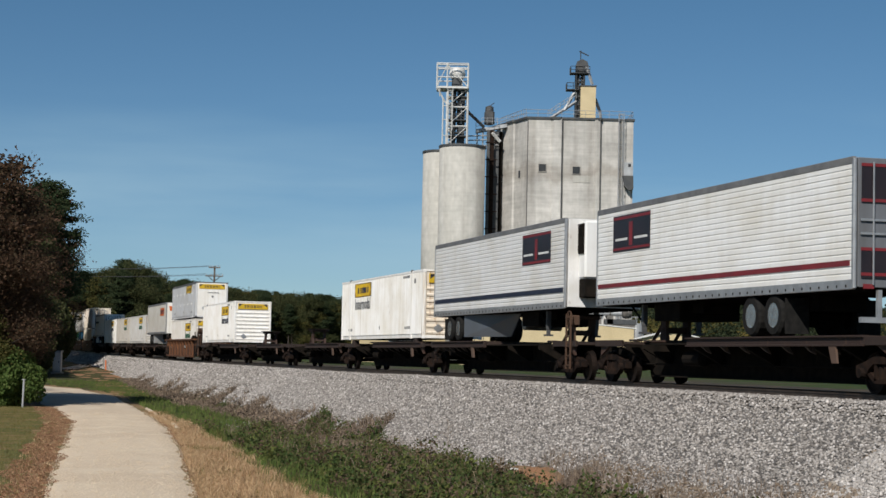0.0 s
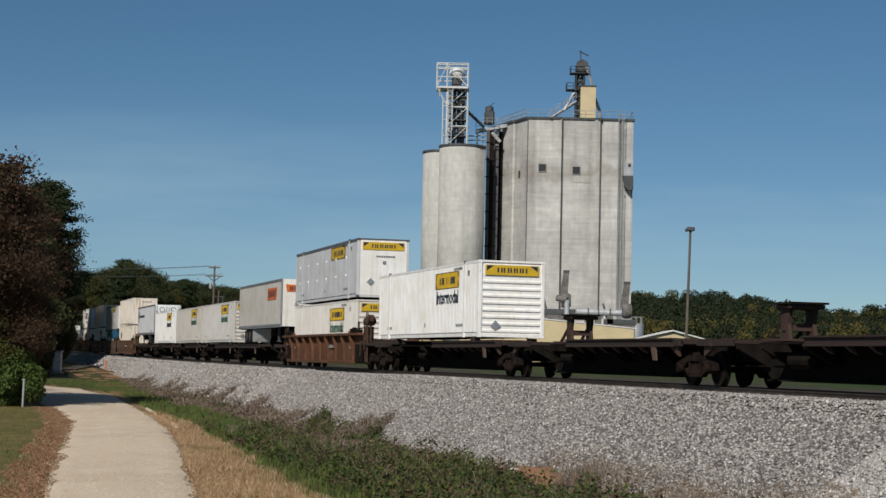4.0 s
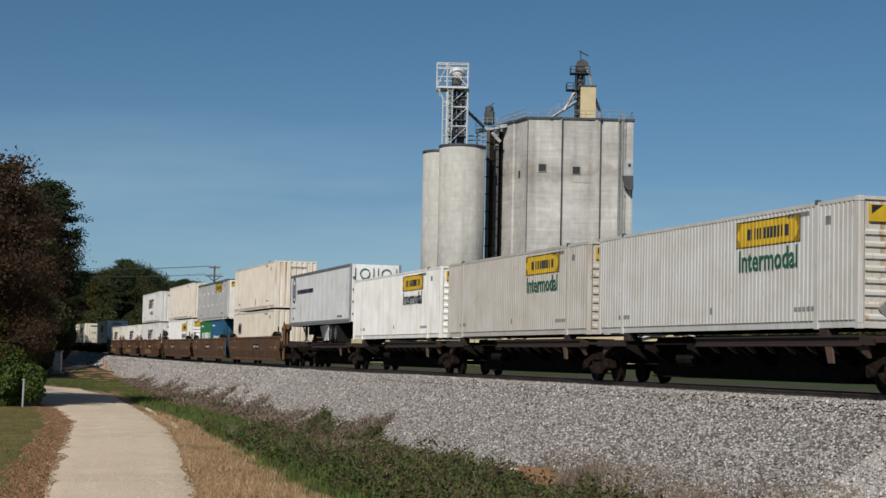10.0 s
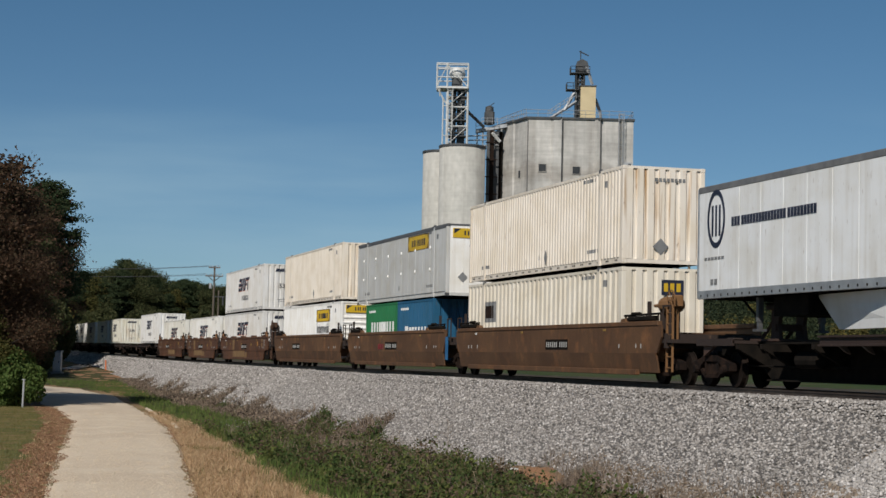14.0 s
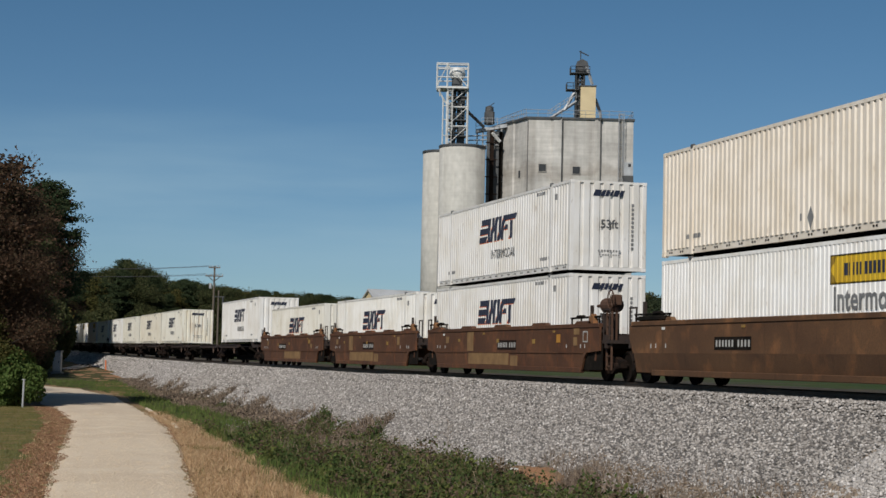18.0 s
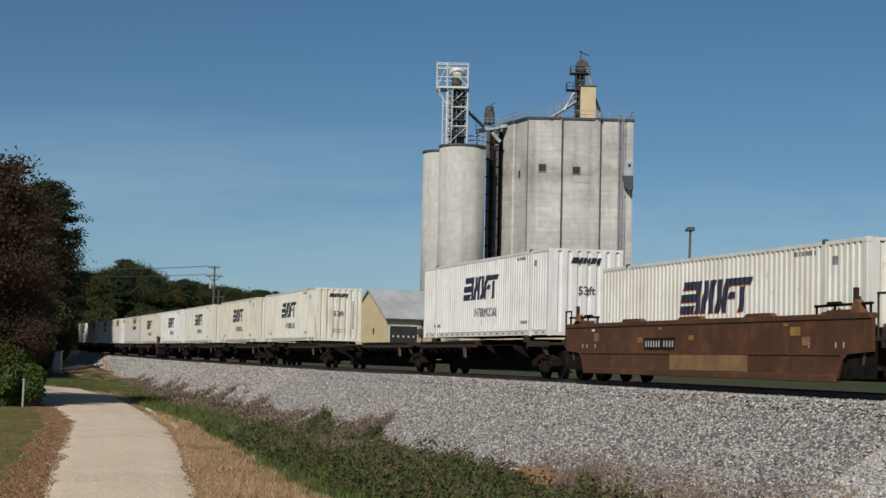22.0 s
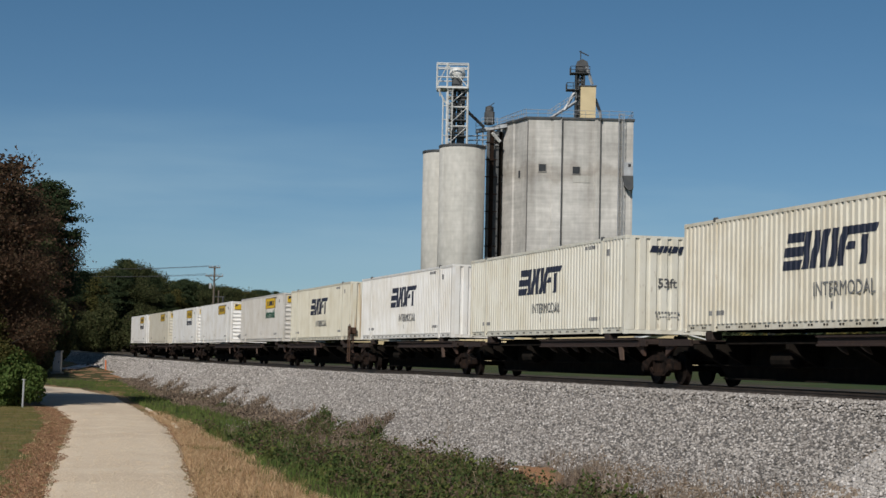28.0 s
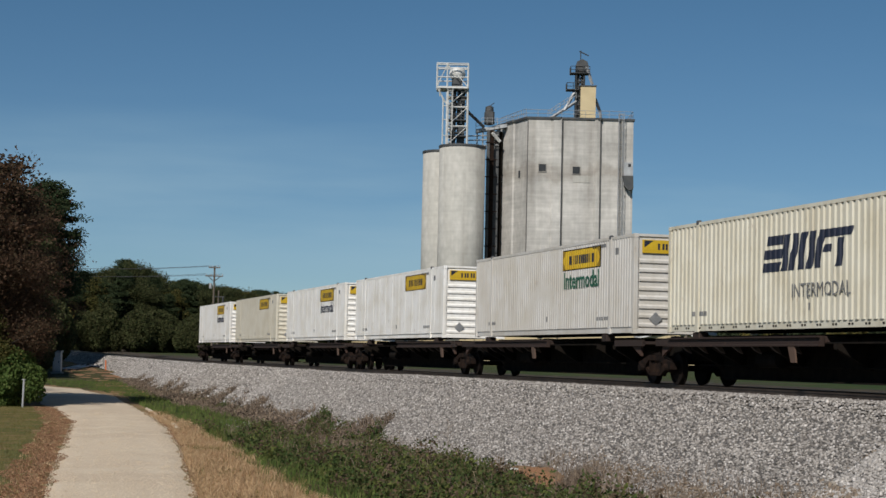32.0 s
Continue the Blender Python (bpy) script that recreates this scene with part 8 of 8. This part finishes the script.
    for z in np.arange(2, 32, 2.4):
        bm = bmesh.new()
        block(bm, 5.6, 7.3, 245.3, 245.42, z, z + 0.14)
        part("duct_clamp", bm, RUST, cv)
    bm = bmesh.new()
    beam(bm, (6.5, 245.4, 32.2), (7.6, 246.0, 31.1), 0.34)
    part("chute", bm, WHITEP, cv)
    # dust fans at the foot of the block
    for x, z, h in ((15.6, 7.35, 4.75), (23.4, 6.2, 4.6)):
        fan = root("dust_fan", Matrix.Translation((x, 228.0, z)), "dusty grey fan with leaning exhaust stack on a low roof", "fan", "dust fans")
        bm = bmesh.new()
        lathe(bm, [(0.05, -0.6), (0.85, -0.55), (1.0, -0.2), (1.0, 0.25), (0.8, 0.6), (0.05, 0.65)], 18, "x", (0.3, 0.2, 1.2))
        part("housing", bm, DUSTY, fan)
        bm = bmesh.new()
        prism(bm, [(-0.55, 1.7), (0.45, 1.7), (0.62, h), (-0.08, h)], "y", -0.35, 0.35)
        st = part("exhaust_stack", bm, DUSTY, fan)
        bm = bmesh.new()
        block(bm, -0.12, 0.66, -0.4, 0.4, h, h + 0.35)
        part("stack_cap", bm, DKSTEEL, st)
        if x < 20:
            bm = bmesh.new()
            tube(bm, (0.35, -0.9, -1.0), (0.35, -0.9, 1.25), 0.34, None, 12)
            part("down_duct", bm, GALV, fan)
            bm = bmesh.new()
            tube(bm, (0.35, -0.9, 1.25), (-0.9, -0.3, 1.55), 0.42, None, 12)
            part("elbow_duct", bm, DUSTY, fan)
        bm = bmesh.new()
        block(bm, -2.6, 1.5, -0.7, 0.7, -0.55, 0.1)
        part("base_frame", bm, DKSTEEL, fan)
        bm = bmesh.new()
        block(bm, -2.4, 1.3, -0.6, 0.6, -5.0, -0.55)
        part("plinth", bm, DUSTY, fan)
        bm = bmesh.new()
        beam(bm, (-2.2, -0.2, 0.0), (-2.8, -0.2, 2.1), 0.2)
        part("strut", bm, DUSTY, fan)
        bm = bmesh.new()
        block(bm, -3.4, -2.7, -0.4, 0.3, 0.1, 0.7)
        part("motor", bm, GALV, fan)
    pipe = root("dust_pipe", Matrix.Identity(4), "galvanised pipe with bands lying along the low roof", "pipe")
    bm = bmesh.new()
    tube(bm, (17.2, 227.6, 7.2), (23.0, 227.6, 7.1), 0.42, None, 14)
    part("tube", bm, GALV, pipe)
    for x in (18.6, 19.9, 21.4):
        bm = bmesh.new()
        tube(bm, (x, 227.6, 7.16), (x + 0.2, 227.6, 7.16), 0.50, None, 14)
        part("band", bm, DUSTY, pipe)
        bm = bmesh.new()
        block(bm, x - 0.3, x + 0.5, 227.3, 228.2, 2.0, 6.75)
        part("saddle", bm, DUSTY, pipe)


def siding(bm, x0, x1, y, z0, z1, step=0.3, d=0.03):
    for x in np.arange(x0, x1, step):
        block(bm, x, x + 0.06, y - d, y, z0, z1)


def build_yard():
    # long low beige shed
    shed = root("warehouse", Matrix.Identity(4), "low beige steel warehouse with a shallow grey gable roof", "warehouse")
    E, R = 4.55, 5.62
    bm = bmesh.new()
    prism(bm, [(8.3, GZ - 0.3), (21.6, GZ - 0.3), (21.6, E), (8.8, R), (8.3, R - 0.05)], "y", 200.0, 226.0)
    part("wall", bm, BEIGE, shed)
    bm = bmesh.new()
    siding(bm, 8.4, 21.5, 200.0, GZ, E - 0.1, 0.45, 0.01)
    part("siding_ribs", bm, BEIGE, shed)
    bm = bmesh.new()
    prism(bm, [(8.0, R - 0.06), (8.8, R + 0.02), (21.95, E - 0.01), (21.95, E + 0.11), (8.8, R + 0.14), (8.0, R + 0.06)], "y", 199.93, 226.4)
    part("roof", bm, WHITEP, shed)
    bm = bmesh.new()
    block(bm, 2.1, 8.3, 201.0, 215.0, GZ - 0.3, 5.05)
    annex = part("annex", bm, BEIGE, shed)
    bm = bmesh.new()
    block(bm, 1.95, 8.3, 200.8, 215.3, 5.05, 5.13)
    part("roof_edge", bm, DKSTEEL, annex)
    bm = bmesh.new()
    block(bm, 1.95, 8.3, 200.75, 215.3, 5.13, 5.30)
    part("annex_roof", bm, WHITEP, annex)
    for x in (2.7, 3.75, 4.75, 5.8, 6.9):
        bm = bmesh.new()
        block(bm, x - 0.03, x + 0.03, 200.95, 201.0, GZ, 5.0)
        part("door_joint", bm, DKSTEEL, annex)
    # barn with a steep gable
    cx, cy = -11.04, 219.9
    barn = root("barn", Matrix.Translation((cx, cy, GZ)) @ Matrix.Rotation(radians(-60), 4, "Z"), "yellow sheet-clad barn with a steep pale metal roof", "barn")
    w, l, e, r = 4.55, 8.05, 5.9, 9.2
    bm = bmesh.new()
    prism(bm, [(0, -0.4), (2 * w, -0.4), (2 * w, e), (w, r), (0, e)], "y", 0, l)
    part("wall", bm, BEIGE, barn)
    bm = bmesh.new()
    prism(bm, [(-0.35, e - 0.30), (w, r + 0.02), (2 * w + 0.35, e - 0.30), (2 * w + 0.35, e - 0.14), (w, r + 0.2), (-0.35, e - 0.14)], "y", -0.3, l + 0.3)
    part("roof", bm, ROOF_M, barn)
    bm = bmesh.new()
    block(bm, 2 * w, 2 * w + 0.05, 0.4, 4.15, 0.0, 4.9)
    dr = part("barn_door", bm, GLASS_D, barn, "dark open doorway")
    bm = bmesh.new()
    block(bm, 2 * w + 0.02, 2 * w + 0.10, 0.25, 0.4, 0.0, 5.05)
    block(bm, 2 * w + 0.02, 2 * w + 0.10, 4.15, 4.3, 0.0, 5.05)
    block(bm, 2 * w + 0.02, 2 * w + 0.10, 0.25, 4.3, 4.9, 5.05)
    part("door_frame", bm, WHITEP, dr)
    # row of small pale squares across the doorway
    for k in range(5):
        bm = bmesh.new()
        block(bm, 2 * w + 0.05, 2 * w + 0.07, 0.75 + 0.7 * k, 0.95 + 0.7 * k, 3.55, 3.8)
        part("door_light", bm, WHITEP, dr, "small pale square in the dark doorway")
    bm = bmesh.new()
    block(bm, -0.36, -0.30, -0.36, l + 0.36, e - 0.36, e - 0.12)
    block(bm, 2 * w + 0.30, 2 * w + 0.38, -0.36, l + 0.36, e - 0.36, e - 0.12)
    part("eave_trim", bm, DKSTEEL, barn)
    bm = bmesh.new()
    lathe(bm, [(0.02, 0.0), (0.42, 0.05), (0.42, 0.25), (0.02, 0.3)], 14, "x", (2 * w + 0.05, 4.45, 4.3))
    part("wall_fan", bm, DKSTEEL, barn)
    for x in (0.95, 5.8):
        bm = bmesh.new()
        block(bm, x - 0.15, x + 0.15, -0.06, 0.0, 3.95, 4.6)
        part("gable_vent", bm, DKSTEEL, barn)
    bm = bmesh.new()
    block(bm, 2 * w, 2 * w + 0.06, 4.75, 4.88, 0, e - 0.3)
    part("corner_trim", bm, DKSTEEL, barn)
    # small white-roofed shed, tank, poles
    sh = root("shed", Matrix.Identity(4), "low shed with a white metal roof", "shed")
    bm = bmesh.new()
    prism(bm, [(24.6, GZ), (33.6, GZ), (33.6, 3.75), (29.2, 4.85), (24.6, 3.75)], "y", 225.0, 233.0)
    part("wall", bm, BEIGE, sh)
    bm = bmesh.new()
    prism(bm, [(24.2, 3.68), (29.2, 4.88), (34.0, 3.68), (34.0, 3.84), (29.2, 5.05), (24.2, 3.84)], "y", 224.6, 233.4)
    part("roof", bm, WHITEP, sh)
    tk = root("storage_tank", Matrix.Translation((26.0, 238.0, GZ)), "small pale grey round tank with a railed top", "tank")
    bm = bmesh.new()
    cyl(bm, 0, 0, 1.05, 0, 6.4, 24)
    part("shell", bm, GALV, tk)
    bm = bmesh.new()
    for a in range(8):
        beam(bm, (0.95 * math.cos(a * 0.785), 0.95 * math.sin(a * 0.785), 6.4), (0.95 * math.cos(a * 0.785), 0.95 * math.sin(a * 0.785), 7.3), 0.06)
        beam(bm, (0.95 * math.cos(a * 0.785), 0.95 * math.sin(a * 0.785), 7.25), (0.95 * math.cos((a + 1) * 0.785), 0.95 * math.sin((a + 1) * 0.785), 7.25), 0.06)
    part("railing", bm, GALV, tk)
    lp = root("yard_lamp", Matrix.Identity(4), "tall slightly leaning yard lamp pole", "street lamp")
    bm = bmesh.new()
    tube(bm, (20.55, 150.0, GZ), (20.85, 150.0, 11.9), 0.14, 0.10, 10)
    part("pole", bm, WOODP, lp)
    bm = bmesh.new()
    block(bm, 20.55, 21.2, 149.7, 150.2, 11.9, 12.25, 0.06)
    block(bm, 20.4, 20.6, 149.8, 150.1, 11.85, 12.1, 0.03)
    part("lamp_head", bm, DKSTEEL, lp)
    up = root("utility_pole", Matrix.Identity(4), "wooden utility pole with two crossarms and insulators", "utility pole")
    x, y = -29.55, 230.0
    bm = bmesh.new()
    tube(bm, (x, y, -0.3), (x + 0.1, y, 12.1), 0.17, 0.11, 9)
    part("pole", bm, WOODP, up)
    for z, w in ((11.85, 0.75), (10.75, 1.15)):
        bm = bmesh.new()
        block(bm, x - w + 0.1, x + w + 0.1, y - 0.18, y - 0.06, z, z + 0.14)
        arm = part("crossarm", bm, WOODP, up)
        for k in (-0.9, -0.35, 0.35, 0.9):
            bm = bmesh.new()
            tube(bm, (x + 0.1 + k * w, y - 0.12, z + 0.14), (x + 0.1 + k * w, y - 0.12, z + 0.36), 0.05, None, 6)
            part("insulator", bm, GALV, arm)
    bm = bmesh.new()
    beam(bm, (x - 0.7, y - 0.12, 10.8), (x + 0.05, y - 0.12, 10.1), 0.07)
    beam(bm, (x + 0.9, y - 0.12, 10.8), (x + 0.05, y - 0.12, 10.1), 0.07)
    part("brace", bm, DKSTEEL, up)
    bm = bmesh.new()
    tube(bm, (x - 0.35, y - 0.1, 9.2), (x - 0.35, y - 0.1, 9.9), 0.2, None, 10)
    part("transformer", bm, GALV, up)
    for k, (z, w) in enumerate(((12.15, -0.6), (12.15, 0.65), (11.1, -1.0), (11.1, 1.1))):
        bm = bmesh.new()
        a, b = Vector((x + w, y - 0.12, z)), Vector((-75.0 + w, 262.0, z + 2.1))
        for i in range(12):
            f, g = i / 12, (i + 1) / 12
            p, q = a.lerp(b, f), a.lerp(b, g)
            p.z -= 1.0 * 4 * f * (1 - f)
            q.z -= 1.0 * 4 * g * (1 - g)
            tube(bm, p, q, 0.022, None, 4)
        part("wire", bm, DKSTEEL, up)
    p2 = root("utility_pole", Matrix.Identity(4), "short wooden pole with cable gear beside the taller one", "utility pole")
    bm = bmesh.new()
    tube(bm, (-29.6, 236.0, -0.3), (-29.6, 236.0, 9.2), 0.14, 0.1, 8)
    part("pole", bm, WOODP, p2)
    bm = bmesh.new()
    block(bm, -30.4, -28.8, 235.85, 235.95, 8.3, 8.42)
    for k in (-30.2, -29.0):
        tube(bm, (k, 235.9, 7.2), (k, 235.9, 8.3), 0.12, None, 8)
    part("crossarm", bm, DKSTEEL, p2)
    # trackside things on the left
    cab = root("relay_cabinet", Matrix.Translation((-36.9, 172.0, land_xy(-36.9, 172.0))), "grey metal railway relay cabinet beside the track", "cabinet")
    bm = bmesh.new()
    block(bm, -0.38, 0.38, -0.4, 0.4, 0.12, 2.1, 0.03)
    part("body", bm, GALV, cab)
    bm = bmesh.new()
    block(bm, -0.46, 0.46, -0.48, 0.48, 2.1, 2.2, 0.03)
    part("roof", bm, GALV, cab)
    bm = bmesh.new()
    block(bm, -0.33, 0.33, -0.42, -0.40, 0.25, 2.0)
    d = part("door", bm, WHITEP, cab)
    bm = bmesh.new()
    block(bm, 0.2, 0.26, -0.46, -0.42, 1.0, 1.2)
    part("handle", bm, DKSTEEL, d)
    bm = bmesh.new()
    block(bm, -0.5, 0.5, -0.5, 0.5, -0.3, 0.12)
    part("plinth", bm, CONC2, cab)
    for i in range(3):
        r = root("spare_rail", Matrix.Identity(4), "long rusty spare rail lying beside the track", "rail", "spare rails")
        bm = bmesh.new()
        for k in range(10):
            s0, s1 = 160 + k * 3.5, 163.5 + k * 3.5
            f0, f1 = k / 10, (k + 1) / 10
            a, b = on_track(s0, -4.4 - 0.6 * i - 4.0 * (1 - f0) ** 2), on_track(s1, -4.4 - 0.6 * i - 4.0 * (1 - f1) ** 2)
            a.z, b.z = land_xy(a.x, a.y) + 0.16, land_xy(b.x, b.y) + 0.16
            beam(bm, a, b, 0.15)
        part("rail_bar", bm, RAIL_M, r)
    mk = root("marker_post", Matrix.Translation((*on_track(165.0, -4.6).xy, land(-4.6, 165.0))), "short orange marker post on the ballast shoulder", "post")
    bm = bmesh.new()
    tube(bm, (0, 0, -0.2), (-0.04, 0, 0.95), 0.07, None, 8)
    part("post", bm, ORANGE, mk)
    bm = bmesh.new()
    tube(bm, (-0.04, 0, 0.95), (-0.045, 0, 1.05), 0.075, 0.03, 8)
    part("cap", bm, ORANGE, mk)
    gp = root("fence_post", Matrix.Translation((-22.97, 98.5, land_xy(-22.97, 98.5))), "thin grey fence post beside the bush", "post")
    bm = bmesh.new()
    tube(bm, (0, 0, -0.3), (0.03, 0, 1.5), 0.055, None, 8)
    part("post", bm, GALV, gp)
    bm = bmesh.new()
    block(bm, -0.07, 0.1, -0.07, 0.07, 1.5, 1.54)
    part("cap", bm, GALV, gp)
    kb = root("earth_kerb", Matrix.Identity(4), "low pale crumbling kerb along the gravel track", "kerb")
    for i in range(9):
        y = 71.0 + i * 3.1
        x = road_right(y)[0] + 0.25
        x2 = road_right(y + 2.9)[0] + 0.25
        bm = bmesh.new()
        a = Vector((x, y, land_xy(x, y) + 0.04))
        b = Vector((x2, y + 2.9, land_xy(x2, y + 2.9) + 0.04))
        tube(bm, a, b, 0.10 + 0.03 * math.sin(i * 2.2), 0.09, 7)
        part("kerb_piece", bm, ROADM, kb)


build_ground()
build_road()
build_track()
build_elevator()
build_yard()
build_containers()
build_trailers()
build_cars()
build_trees()
build_cover()


# ---- motion ----
def run(t):
    """How far the train has rolled, from its place at 16 s."""
    k = t - 16.0
    return 14.64 * k - 0.0151 * k * k - 2.29e-5 * k ** 3


def motions():
    """The train rolls towards the camera and past it; its wheels turn with it."""
    for ob, mid, z in TRAIN:
        walk(ob, [(float(t), track_pose(mid - run(t), z)) for t in range(0, 33)])
    spin = [(i / 30.0, Matrix.Rotation((run(i / 30.0) - run(0)) / 0.46, 4, "X")) for i in range(0, 961)]
    for d, first in ((-0.89, WHEELSETS[0]), (0.89, WHEELSETS[1])):
        walk(first, [(t, Matrix.Translation((0, d, 0.46)) @ m) for t, m in spin])
        for w in WHEELSETS[(0 if d < 0 else 1)::2]:
            if w is not first:
                w.rotation_mode = "QUATERNION"
                keys = w.animation_data_create()
                keys.action = first.animation_data.action
                keys.action_slot = first.animation_data.action_slot


motions()
